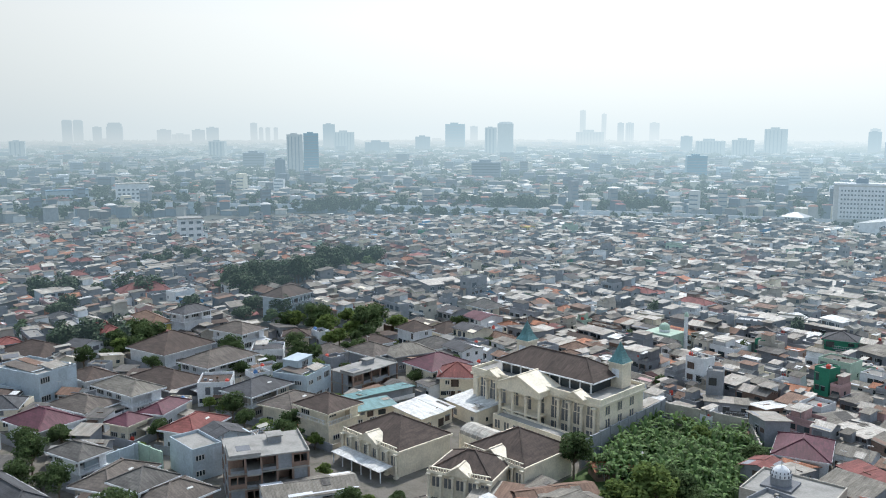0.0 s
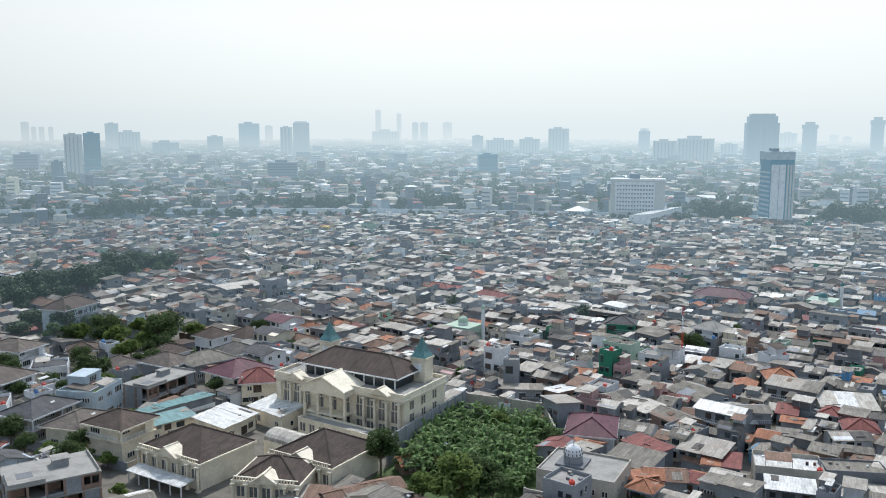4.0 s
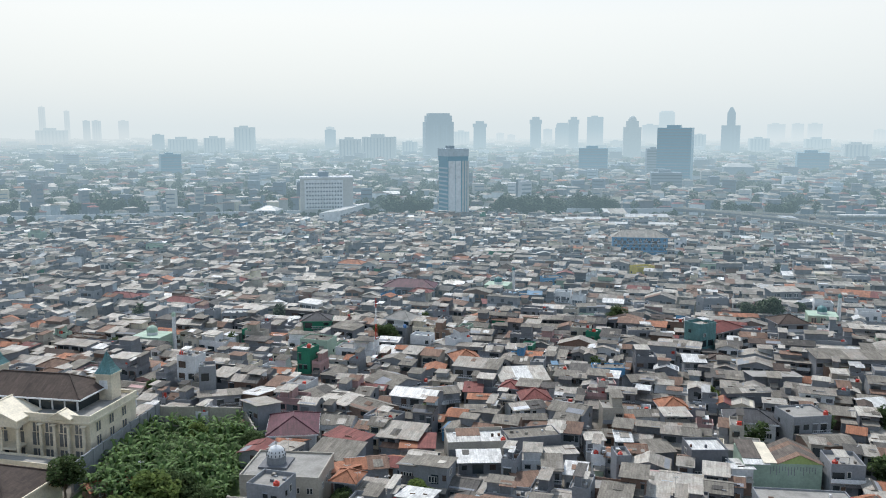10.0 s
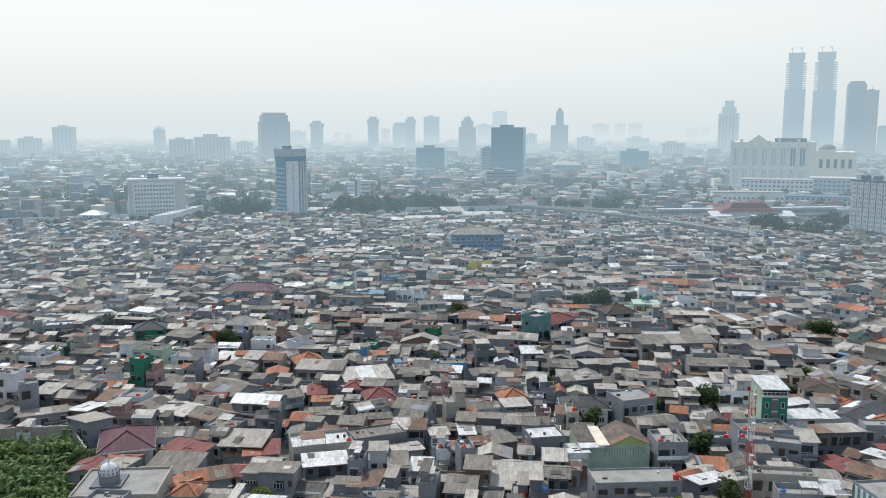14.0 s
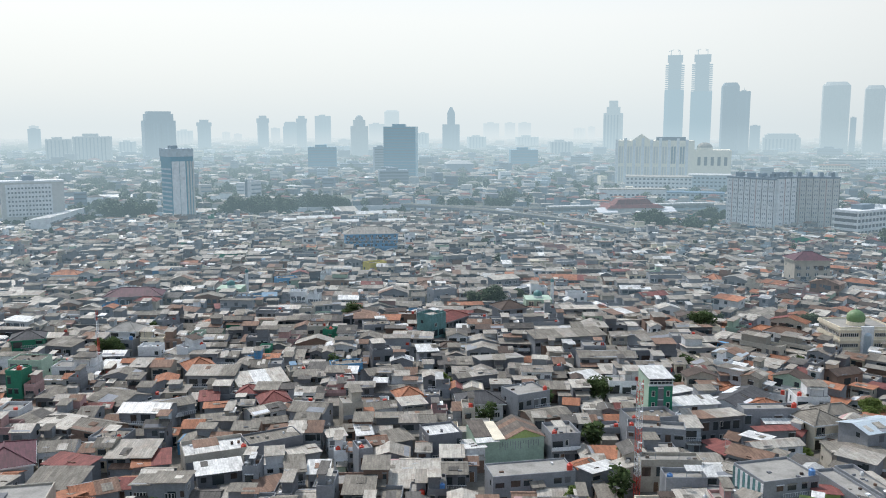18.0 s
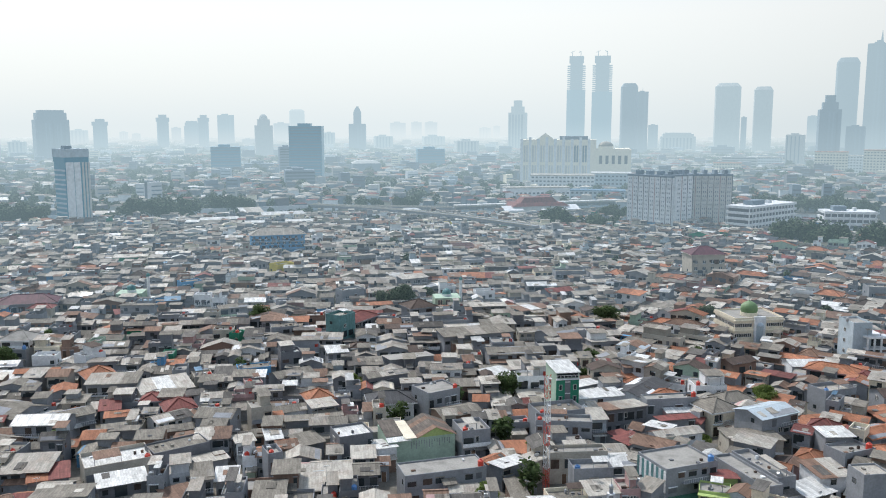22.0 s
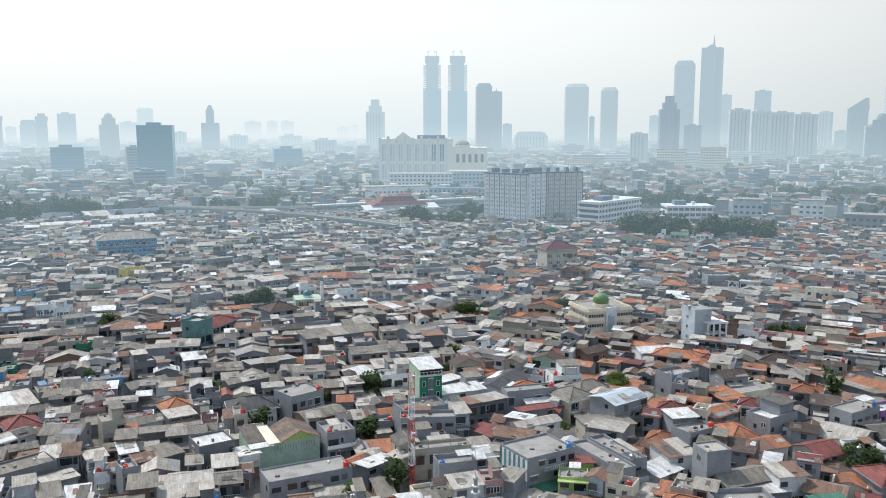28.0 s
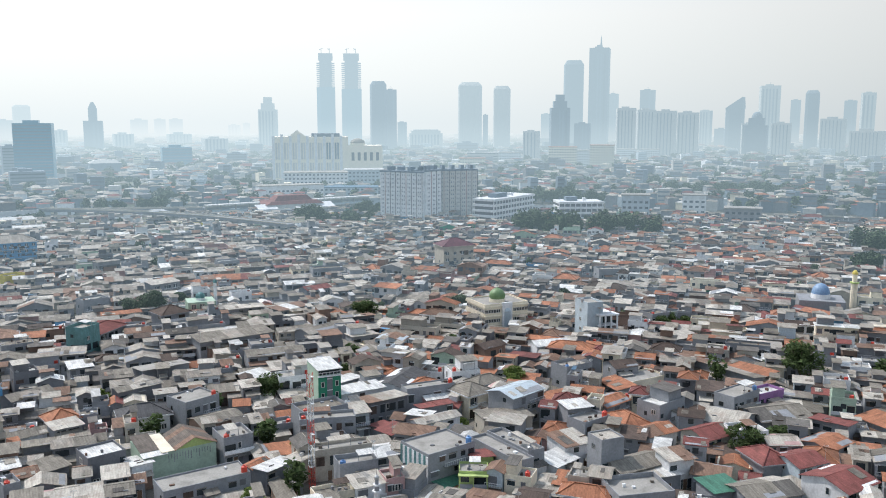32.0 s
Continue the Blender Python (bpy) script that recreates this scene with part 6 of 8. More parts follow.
def blue_mosque():
    ob = base("mosque", 305.9, 163.9, radians(-55), 0, "white mosque with a large blue dome and a cream minaret", "mosque")
    s = Shape()
    s.box(-8, 8, -7, 7, 0, 6.5, "cement")
    part("wall", s, ob)
    s = Shape()
    s.tube(0, 0, 6.5, 8.2, 3.5, 3.4, "white", 18)
    drum = part("drum", s, ob)
    s = Shape()
    s.dome(0, 0, 8.2, 3.3, 3.9, "sky_blue", 18, 7)
    part("dome", s, drum, "bright blue dome")
    s = Shape()
    s.tube(0, 0, 12.1, 14, 0.15, 0.04, "steel", 6)
    part("finial", s, drum)
    m = Shape()
    m.tube(12, 4, 0, 12, 1.3, 1.2, "cream", 10)
    m.tube(12, 4, 12, 12.5, 1.7, 1.7, "lime", 10)
    m.tube(12, 4, 12.5, 15.5, 0.95, 0.9, "cream", 10)
    m.dome(12, 4, 15.5, 1.1, 1.6, "yellow", 10, 4)
    part("minaret", m, ob, "cream minaret with green bands")
    TAKEN.append((308, 162, 24, 16, radians(-55)))


MAT["sky_blue"] = surface("dome_blue", (0.15, 0.26, 0.42), 0.5, 0.0, 0.4, (0.3, 0.4, 0.5))
blue_mosque()


# small domed prayer houses among the roofs
def small_mosque(x, y, turn, dome_key, words):
    ob = base("small_mosque", x, y, radians(turn), 0, words, "mosque", "small mosques")
    s = Shape()
    s.box(-5, 5, -4.5, 4.5, 0, 6.5, "mint")
    part("wall", s, ob)
    s = Shape()
    s.tube(0, 0, 6.5, 7.3, 1.7, 1.7, "white", 14)
    s.dome(0, 0, 7.3, 1.7, 2.1, dome_key, 14, 6, 0.15)
    part("dome", s, ob)
    s = Shape()
    s.tube(6, 3, 0, 12, 0.7, 0.6, "white", 8)
    s.dome(6, 3, 12, 0.7, 1.4, dome_key, 8, 4, 0.2)
    part("minaret", s, ob)
    for i in (-3, 0, 3):
        part("window", SMALL_WINDOW, ob, spot=Matrix.Translation((i, -4.52, 3.6)))
    TAKEN.append((x, y, 13, 10, radians(turn)))


small_mosque(-106.9, 260.8, -10, "mint", "mint green small mosque with dome and slim minaret")
small_mosque(118.6, 303.3, -14, "teal", "pale blue small mosque with teal domes")
small_mosque(4.5, 356.3, -14, "teal", "small mosque with a teal dome among grey roofs")


# ---- large buildings along the railway ----
def dark_tower():
    ob = base("office_tower", -31.6, 666.7, radians(27), 0, "slender grey office tower with dark glass and pale vertical panels", "tower")
    W, D, H = 17.0, 17.5, 55.4
    s = Shape()
    s.box(0, W, 0, D, 0, H - 4.5, "blue_glass")
    part("shaft", s, ob, mats=FAR)
    s = Shape()
    s.box(-0.4, W + 0.4, -0.4, D + 0.4, H - 9.5, H - 6.0, "blue_glass")
    part("top_band", s, ob, "dark recessed band under the crown", mats=FAR)
    s = Shape()
    s.box(-0.7, W + 0.7, -0.7, D + 0.7, H - 6.0, H, "pale_blue")
    part("crown", s, ob, mats=FAR)
    for x, w in ((0.5, 5.6), (6.6, 4.4), (12.3, 1.3), (14.6, 1.3), (16.7, 1.3)):
        s = Shape()
        s.box(x, x + w, -0.5, 0, 0, H - 9.5, "white" if w > 2 else "pale")
        part("panel", s, ob, "pale vertical panel", mats=FAR)
    for k in range(int((H - 12) / 3.4)):
        s = Shape()
        s.box(-0.3, 0, 0.4, D - 0.4, 2 + 3.4 * k, 3.3 + 3.4 * k, "pale_blue")
        part("floor_band", s, ob, mats=FAR)
    s = Shape()
    s.box(2, 7, 3, 9, H, H + 2.2, "grey")
    part("roof_house", s, ob, mats=FAR)
    TAKEN.append((-31.6, 666.7 + 12, 28, 28, radians(27)))


dark_tower()


def window_grid(parent, columns, floors, x0, dx, z0, dz, w, h, y, key="glass"):
    """Rows of like windows, each a part of its own."""
    s = Shape()
    s.box(-w / 2, w / 2, -0.25, 0.1, 0, h, key)
    pane = s.mesh("window", FAR)
    for f in range(floors):
        for i in range(columns):
            part("window", pane, parent, spot=Matrix.Translation((x0 + dx * i, y, z0 + dz * f)))


def office_block():
    ob = base("office_block", -146.6, 660.0, radians(14), 0, "pale seven-storey office block with rows of dark windows", "building")
    s = Shape()
    s.box(0, 41, 0, 16, 0, 33, "pale")
    part("wall", s, ob, mats=FAR)
    s = Shape()
    s.box(3, 33, -0.6, 0, 8, 31, "white")
    s.box(-0.5, 41.5, -0.8, 16.5, 32.2, 33.4, "white")
    s.box(14, 22, 4, 12, 33.4, 37, "grey")
    part("front", s, ob, mats=FAR)
    window_grid(ob, 13, 7, 5.0, 2.2, 9, 3.1, 1.1, 1.2, -0.65)
    TAKEN.append((-128, 672, 44, 20, radians(14)))


office_block()


def apartment(x, y, turn, L, D, H, words, key="white"):
    ob = base("apartment_block", x, y, radians(turn), 0, words, "apartment block", "apartment blocks")
    s = Shape()
    s.box(0, L, 0, D, 0, H, key)
    part("wall", s, ob, mats=FAR)
    s = Shape()
    s.box(-0.3, L + 0.3, -0.3, D + 0.3, H, H + 1.2, "grey")
    for i in range(4):
        s.box(L * (0.12 + 0.24 * i), L * (0.2 + 0.24 * i), 3, 9, H + 1.2, H + 4, "grey")
    part("roof", s, ob, mats=FAR)
    n = int(L / 4.2)
    for i in range(n):
        s = Shape()
        cx = L * (i + 0.5) / n
        for f in range(int(H / 3)):
            s.box(cx - 0.9, cx - 0.4, -0.12, 0.1, 1.2 + 3 * f, 2.3 + 3 * f, "grey")
            s.box(cx + 0.5, cx + 1.0, -0.12, 0.1, 1.2 + 3 * f, 2.3 + 3 * f, "grey")
        s.box(cx + L / n / 2 - 0.16, cx + L / n / 2 + 0.16, -0.3, 0, 0, H, "dark_grey" if i % 4 else "pink")
        tagged(part("window_column", s, ob, mats=FAR), kind="stuff")
    for i in range(max(2, int(D / 5))):
        s = Shape()
        cy = D * (i + 0.5) / max(2, int(D / 5))
        for f in range(int(H / 3)):
            s.box(-0.2, 0.1, cy - 0.5, cy + 0.5, 1.2 + 3 * f, 2.6 + 3 * f, "grey")
            s.box(L - 0.1, L + 0.2, cy - 0.5, cy + 0.5, 1.2 + 3 * f, 2.6 + 3 * f, "grey")
        tagged(part("window_column", s, ob, mats=FAR), kind="stuff")
    c, sn = math.cos(radians(turn)), math.sin(radians(turn))
    TAKEN.append((x + c * L / 2 - sn * D / 2, y + sn * L / 2 + c * D / 2, L + 3, D + 3, radians(turn)))


apartment(344.2, 523.4, -70, 37.0, 14.0, 36.5, "pale pink apartment block with dense columns of windows")
apartment(359.5, 487.5, 9, 16.0, 16.0, 37.5, "pale pink apartment block with dense columns of windows")
# the shade on this block is put into its duller wall colour
apartment(378.0, 497.5, -22, 30.0, 16.0, 37.0, "grey apartment block, shade painted in, with dense columns of windows", "pale")


def deck_building(x, y, turn, L, D, floors, words):
    """White floor bands over dark open storeys."""
    ob = base("deck_building", x, y, radians(turn), 0, words, "building", "white office buildings")
    s = Shape()
    s.box(0, 0.5, 0.3, 0.9, 0, 2.4, "white")
    post = s.mesh("post", FAR)
    for f in range(floors):
        s = Shape()
        s.box(1.2, L - 1.2, 1.2, D - 1.2, 3.8 * f, 3.8 * f + 3.8, "dark_grey")
        part("storey", s, ob, mats=FAR)
        s = Shape()
        s.box(0, L, 0, D, 3.8 * f + 2.4, 3.8 * f + 4.0, "white")
        part("parapet", s, ob, "white concrete parapet band", mats=FAR)
        for i in range(int(L / 4) + 1):
            part("post", post, ob, spot=Matrix.Translation((4 * i, 0, 3.8 * f)))
    s = Shape()
    s.box(L * 0.2, L * 0.45, D * 0.3, D * 0.7, 3.8 * floors + 0.2, 3.8 * floors + 3.2, "grey")
    s.box(L * 0.6, L * 0.66, D * 0.4, D * 0.6, 3.8 * floors + 0.2, 3.8 * floors + 2.2, "white")
    part("roof_house", s, ob, mats=FAR)
    c, sn = math.cos(radians(turn)), math.sin(radians(turn))
    TAKEN.append((x + c * L / 2 - sn * D / 2, y + sn * L / 2 + c * D / 2, L + 3, D + 3, radians(turn)))


deck_building(388.3, 446.7, 18, 59.0, 18.0, 5, "white five-storey office with open deck bands")
deck_building(441.0, 436.0, -32, 33.0, 20.0, 4, "white four-storey office with open deck bands")


def shopping_mall():
    x, y = at(28.73, 1050)
    ob = base("shopping_mall", x, y, -radians(29.5), 0, "huge cream shopping hall with tall bays and gold dome", "shopping hall")
    s = Shape()
    s.box(-45, 46, 0, 60, 0, 55, "ivory")
    part("wall", s, ob, mats=FAR)
    s = Shape()
    s.box(46, 88, 4, 55, 0, 44, "ivory")
    part("wing", s, ob, mats=FAR)
    for i in range(9):
        s = Shape()
        x0 = -45 + 10.1 * i
        s.box(x0, x0 + 3.2, -2.2, 0, 0, 58 if i % 2 else 56, "white")
        part("pier", s, ob, mats=FAR)
        if i < 8:
            s = Shape()
            for k in range(2):
                s.box(x0 + 4 + 3 * k, x0 + 6.2 + 3 * k, -0.8, 0.2, 6, 24, "pale")
                s.box(x0 + 4 + 3 * k, x0 + 6.2 + 3 * k, -0.8, 0.2, 28, 48, "grey" if i > 5 else "pale")
            part("bay", s, ob, mats=FAR)
    for i in range(5):
        s = Shape()
        s.box(50 + 7.5 * i, 53.5 + 7.5 * i, 3.2, 4.2, 26, 36, "glass")
        part("arched_window", s, ob, mats=FAR)
    s = Shape()
    pts = [(-26, -1, 55), (-4, -1, 55), (-15, -1, 63), (-26, 8, 55), (-4, 8, 55), (-15, 8, 63)]
    s.poly(pts, [(0, 1, 2), (5, 4, 3), (1, 4, 5, 2), (3, 0, 2, 5)], "ivory")
    s.box(2, 36, 4, 30, 55, 59, "grey")
    part("gable", s, ob, mats=FAR)
    s = Shape()
    s.tube(58, 12, 44, 47, 9, 9, "ivory", 16)
    s.dome(58, 12, 47, 9, 6, "beige", 16, 5)
    part("dome", s, ob, "small golden dome", mats=FAR)
    TAKEN.append((x + 20, y + 10, 150, 90, -radians(30.3)))


shopping_mall()


def twin_tower(az, d, w, h, open_from):
    x, y = at(az, d)
    ob = base("twin_tower", x, y, -radians(az), 0, "tall blue-grey tower under construction with open upper floors and cranes", "tower", "twin towers")
    a = w / 2
    chamfer = [(-a, -a * 0.6), (-a * 0.6, -a), (a * 0.6, -a), (a, -a * 0.6), (a, a * 0.6), (a * 0.6, a), (-a * 0.6, a), (-a, a * 0.6)]
    s = Shape()
    s.prism(chamfer, 0, h * open_from, "blue_glass")
    part("shaft", s, ob, mats=FAR)
    s = Shape()
    s.box(-a * 0.66, a * 0.66, -a * 0.6, a * 0.6, h * open_from, h * 0.93, "grey")
    s.box(-a * 0.78, a * 0.78, -a * 0.7, a * 0.7, h * 0.93, h, "grey")
    part("core", s, ob, mats=FAR)
    z, k = h * open_from + 3, 0
    while z < h * 0.9:
        s = Shape()
        s.prism([(px * 0.98, py * 0.98) for px, py in chamfer], z, z + 1.8, "grey")
        part("floor_slab", s, ob, mats=FAR)
        z += h * 0.022
    for k in (-0.45, 0.45):
        s = Shape()
        s.bar((a * k, 0, h), (a * k, 0, h + 16), 0.9, "grey")
        s.bar((a * k, 0, h + 14), (a * k + 12 * (1 if k < 0 else -1) * 0.6, 0, h + 17), 0.6, "grey")
        s.bar((a * k, 0, h + 14), (a * k - 6, 0, h + 12), 0.6, "grey")
        part("crane", s, ob, mats=FAR)
    TAKEN.append((x, y, w, w, -radians(az)))


twin_tower(29.85, 2700, 56.0, 281.0, 0.64)
twin_tower(31.52, 2700, 61.0, 281.0, 0.62)


def long_block(az, d, w, deep, h, key, roof, words, turn=0.0):
    x, y = at(az, d)
    ob = base("low_building", x, y, -radians(az) + radians(turn), 0, words, "building", "low buildings by the railway")
    s = Shape()
    s.box(-w / 2, w / 2, 0, deep, 0, h, key)
    part("wall", s, ob, mats=FAR)
    s = Shape()
    s.box(-w / 2 - 0.6, w / 2 + 0.6, -0.6, deep + 0.6, h, h + 0.8, roof)
    part("roof", s, ob, mats=FAR)
    for f in range(max(1, int(h / 4))):
        s = Shape()
        n = int(w / 4)
        for i in range(n):
            s.box(-w / 2 + w * (i + 0.2) / n, -w / 2 + w * (i + 0.75) / n, -0.2, 0.1, 1.4 + 4 * f, 3.0 + 4 * f, "glass")
        tagged(part("window_row", s, ob, mats=FAR), kind="stuff")
    TAKEN.append((x, y + deep / 2, w, deep, -radians(az)))


long_block(29.09, 900, 66, 30, 20, "white", "metal_light", "long white low building before the shopping hall")
long_block(32.25, 930, 42, 30, 21, "pale_blue", "metal_white", "long pale blue building before the shopping hall")
long_block(27.5, 790, 60, 16, 15, "white", "metal_light", "white row of shops with pale roofs", 14)
long_block(31.4, 800, 50, 18, 12, "pale_blue", "metal_blue", "blue-roofed workshop by the railway")
long_block(45.49, 1350, 44, 30, 34, "cream", "tile_orange", "cream shopping building with warm trim")
long_block(48.04, 1350, 37, 30, 37, "cream", "tile_orange", "cream shopping building with small turrets")
long_block(46.7, 1380, 40, 30, 28, "white", "metal_light", "white low wing of a shopping building")
long_block(50.34, 1650, 78, 40, 22, "white", "metal_light", "white podium of apartment towers")
long_block(41.7, 1500, 54, 30, 20, "white", "metal_light", "white school building in the haze")
long_block(39.5, 1350, 40, 26, 16, "cream", "tile_orange", "cream low building in the haze")
long_block(50.3, 640, 20, 14, 19, "pale_blue", "concrete", "pale blue five-storey block behind trees")
long_block(57.0, 620, 24, 14, 13, "cement", "concrete", "grey three-storey block behind low roofs")
long_block(-53.72, 552, 14, 12, 16.3, "white", "concrete", "white six-storey block above red roofs", 8)
long_block(-57.15, 873, 29, 12, 19.6, "white", "metal_light", "white four-storey block behind the railway", 8)
long_block(-60.92, 870, 36, 12, 14.8, "pale_blue", "metal_blue", "long blue-roofed hall behind the railway", 8)
long_block(54.0, 700, 18, 12, 15, "white", "concrete", "white four-storey house among low roofs")


# ---- railway: viaduct, station and platform roof ----
def viaduct(points, z, wide):
    ob = base("rail_viaduct", points[0][0], points[0][1], 0, 0, "concrete railway viaduct on slim piers", "viaduct")
    ox, oy = points[0]
    for (x0, y0), (x1, y1) in zip(points, points[1:]):
        n = Vector((y0 - y1, x1 - x0)).normalized() * wide / 2
        q = [(x0 - n.x - ox, y0 - n.y - oy), (x1 - n.x - ox, y1 - n.y - oy), (x1 + n.x - ox, y1 + n.y - oy), (x0 + n.x - ox, y0 + n.y - oy)]
        s = Shape()
        s.hexa([(*p, z - 1.6) for p in q] + [(*p, z) for p in q], "cement")
        for a, b in ((0, 1), (3, 2)):
            s.bar((*q[a], z + 0.4), (*q[b], z + 0.4), 0.3, "beige")
        part("deck", s, ob, mats=FAR)
        steps = max(2, int(math.hypot(x1 - x0, y1 - y0) / 18))
        for i in range(steps):
            px, py = x0 + (x1 - x0) * i / steps - ox, y0 + (y1 - y0) * i / steps - oy
            s = Shape()
            s.tube(px, py, 0, z - 1.6, 1.1, 1.1, "concrete", 8)
            part("pier", s, ob, mats=FAR)
        TAKEN.append(((x0 + x1) / 2, (y0 + y1) / 2, math.hypot(x1 - x0, y1 - y0), wide + 4, math.atan2(y1 - y0, x1 - x0)))


viaduct([(150, 690), (180, 655), (208, 615), (232, 560), (252, 487)], 8.0, 7.0)
viaduct([(150, 692), (253, 634), (406, 632), (560, 600), (700, 520)], 7.0, 8.0)


def station():
    ob = base("railway_station", 317.0, 606.0, radians(-6), 0, "railway station with a wide red-brown hipped roof", "station")
    s = Shape()
    s.box(-20, 20, 0, 16, 0, 9, "white")
    part("hall", s, ob, mats=FAR)
    s = Shape()
    s.prism([(-24, -4), (24, -4), (24, 20), (-24, 20)], 8.5, 11, "tile_red", 0.8)
    s.prism([(-16, 1), (16, 1), (16, 15), (-16, 15)], 11, 15, "tile_red", 0.75)
    part("roof", s, ob, "red-brown tiled roof in two tiers", mats=FAR)
    for side in (-1, 1):
        s = Shape()
        s.slab((side * 24 - 8, -8, 6), (side * 24 + 8, -8, 6), (side * 24 + 8, 2, 9), (side * 24 - 8, 2, 9), 0.6, "white")
        part("canopy", s, ob, mats=FAR)
    TAKEN.append((317, 614, 52, 28, radians(-6)))


station()


def stair_canopy(x, y):
    """Three parallel sloping roofs over the stairs of a footbridge."""
    ob = base("stair_canopy", x, y, radians(-20), 0, "white sloping canopies over the stairs beside the viaduct", "canopy")
    for k in range(3):
        for a, b, za, zb in ((-14, 0, 3.5, 8.5), (0, 9, 8.5, 8.5), (9, 22, 8.5, 3.5)):
            s = Shape()
            s.slab((a, 5.5 * k, za), (b, 5.5 * k, zb), (b, 5.5 * k + 2.6, zb), (a, 5.5 * k + 2.6, za), 0.5, "white")
            part("roof", s, ob, mats=FAR)
        for px, pz in ((-8, 5.4), (4, 8.2), (15, 6.0)):
            s = Shape()
            s.box(px - 0.25, px + 0.25, 5.5 * k + 1, 5.5 * k + 1.5, 0, pz, "concrete")
            part("post", s, ob, mats=FAR)
    TAKEN.append((x + 4, y + 7, 38, 18, radians(-20)))


stair_canopy(206.0, 616.3)


def platform(x0, y0, x1, y1, z):
    ob = base("platform_roof", x0, y0, math.atan2(y1 - y0, x1 - x0), 0, "long white platform roof beside the railway", "platform roof", "platform roofs")
    L = math.hypot(x1 - x0, y1 - y0)
    s = Shape()
    s.box(0, L, -4, 4, z, z + 0.9, "metal_white")
    part("roof", s, ob, mats=FAR)
    s = Shape()
    s.box(0, L, -3.5, 3.5, z - 5, z - 3.8, "pale_blue")
    part("wall", s, ob, mats=FAR)
    for i in range(int(L / 12)):
        s = Shape()
        s.box(12 * i, 12 * i + 0.8, -0.4, 0.4, 0, z, "concrete")
        part("post", s, ob, mats=FAR)


platform(253, 628, 406, 627, 8.5)
platform(410, 626, 520, 606, 8.5)

# rail bank with its wall
s = Shape()
line = [(-917, 434), (-655, 459), (-475, 558), (-296, 626), (-75, 679), (72, 692), (150, 694)]
for (x0, y0), (x1, y1) in zip(line, line[1:]):
    n = Vector((y0 - y1, x1 - x0)).normalized()
    for off, wide, h, key in ((0, 5.0, 3.0, "grey"), (7.0, 0.6, 6.5, "white"), (13, 4.0, 0.3, "concrete")):
        q = [(x0 + n.x * (off - wide), y0 + n.y * (off - wide)), (x1 + n.x * (off - wide), y1 + n.y * (off - wide)), (x1 + n.x * (off + wide), y1 + n.y * (off + wide)), (x0 + n.x * (off + wide), y0 + n.y * (off + wide))]
        s.hexa([(*p, 0) for p in q] + [(*p, h) for p in q], key)
    TAKEN.append(((x0 + x1) / 2, (y0 + y1) / 2, math.hypot(x1 - x0, y1 - y0), 16, math.atan2(y1 - y0, x1 - x0)))
alone("railway_bank", s, "raised railway bank with pale walls along the low quarter", "railway", FAR, "structure")


def grove(az, d, wide, deep, n, h, words="dark green trees by the railway"):
    s = Shape()
    for _ in range(n):
        x, y = at(az, d + rng.uniform(-deep / 2, deep / 2))
        u = rng.uniform(-wide / 2, wide / 2)
        far_tree(s, x + u * math.cos(radians(az)), y - u * math.sin(radians(az)), h * rng.uniform(0.7, 1.15), h * rng.uniform(0.35, 0.5), 80)
    x, y = at(az, d)
    TAKEN.append((x, y, wide, deep, -radians(az)))
    alone("tree_belt", s, words, "trees", FAR, "stuff", "tree belts")


for (x0, y0), (x1, y1) in zip(line[1:], line[2:]):
    s = Shape()
    L = math.hypot(x1 - x0, y1 - y0)
    for i in range(int(L / 4)):
        q = rng.random()
        far_tree(s, x0 + (x1 - x0) * q + rng.uniform(-3, 3), y0 + (y1 - y0) * q + rng.choice((-9, -12, -15, 19)) + rng.uniform(-3, 3), rng.uniform(4, 8.5), rng.uniform(3, 5))
    alone("tree_belt", s, "row of dark green trees along the railway bank", "trees", FAR, "stuff", "tree belts")
grove(-5.5, 690, 40, 26, 26, 15)
grove(2.5, 690, 50, 26, 34, 16)
grove(7.0, 710, 30, 26, 18, 15)
grove(-9.0, 655, 30, 14, 14, 9)
grove(-24.0, 760, 40, 20, 16, 13)
grove(-32.0, 760, 60, 20, 22, 13)
grove(-44.0, 745, 60, 20, 22, 13)
grove(-57.5, 920, 80, 40, 34, 15)
grove(17.0, 730, 60, 30, 22, 12)
grove(28.7, 600, 14, 12, 10, 14)
grove(30.8, 610, 40, 30, 26, 10)
grove(33.5, 660, 40, 30, 22, 12)
grove(43.4, 552, 18, 18, 9, 15, "large dark trees before the white offices")
grove(46.8, 545, 44, 24, 20, 15, "large dark trees before the white offices")
grove(50.0, 556, 34, 24, 14, 14)
grove(44.8, 760, 90, 40, 36, 15)
grove(56.0, 900, 120, 40, 44, 14)
grove(65.0, 470, 30, 40, 18, 9, "green trees and scrub on an open lot")
grove(66.0, 530, 50, 40, 24, 13, "green trees on an open lot")
grove(-62.0, 395, 20, 16, 12, 10, "dark garden trees between red roofs")
grove(-57.0, 380, 20, 16, 10, 10, "dark garden trees between red roofs")
grove(-54.5, 470, 40, 12, 14, 9, "dark garden trees between red roofs")
grove(-60.0, 300, 26, 18, 12, 9, "dark garden trees between red roofs")

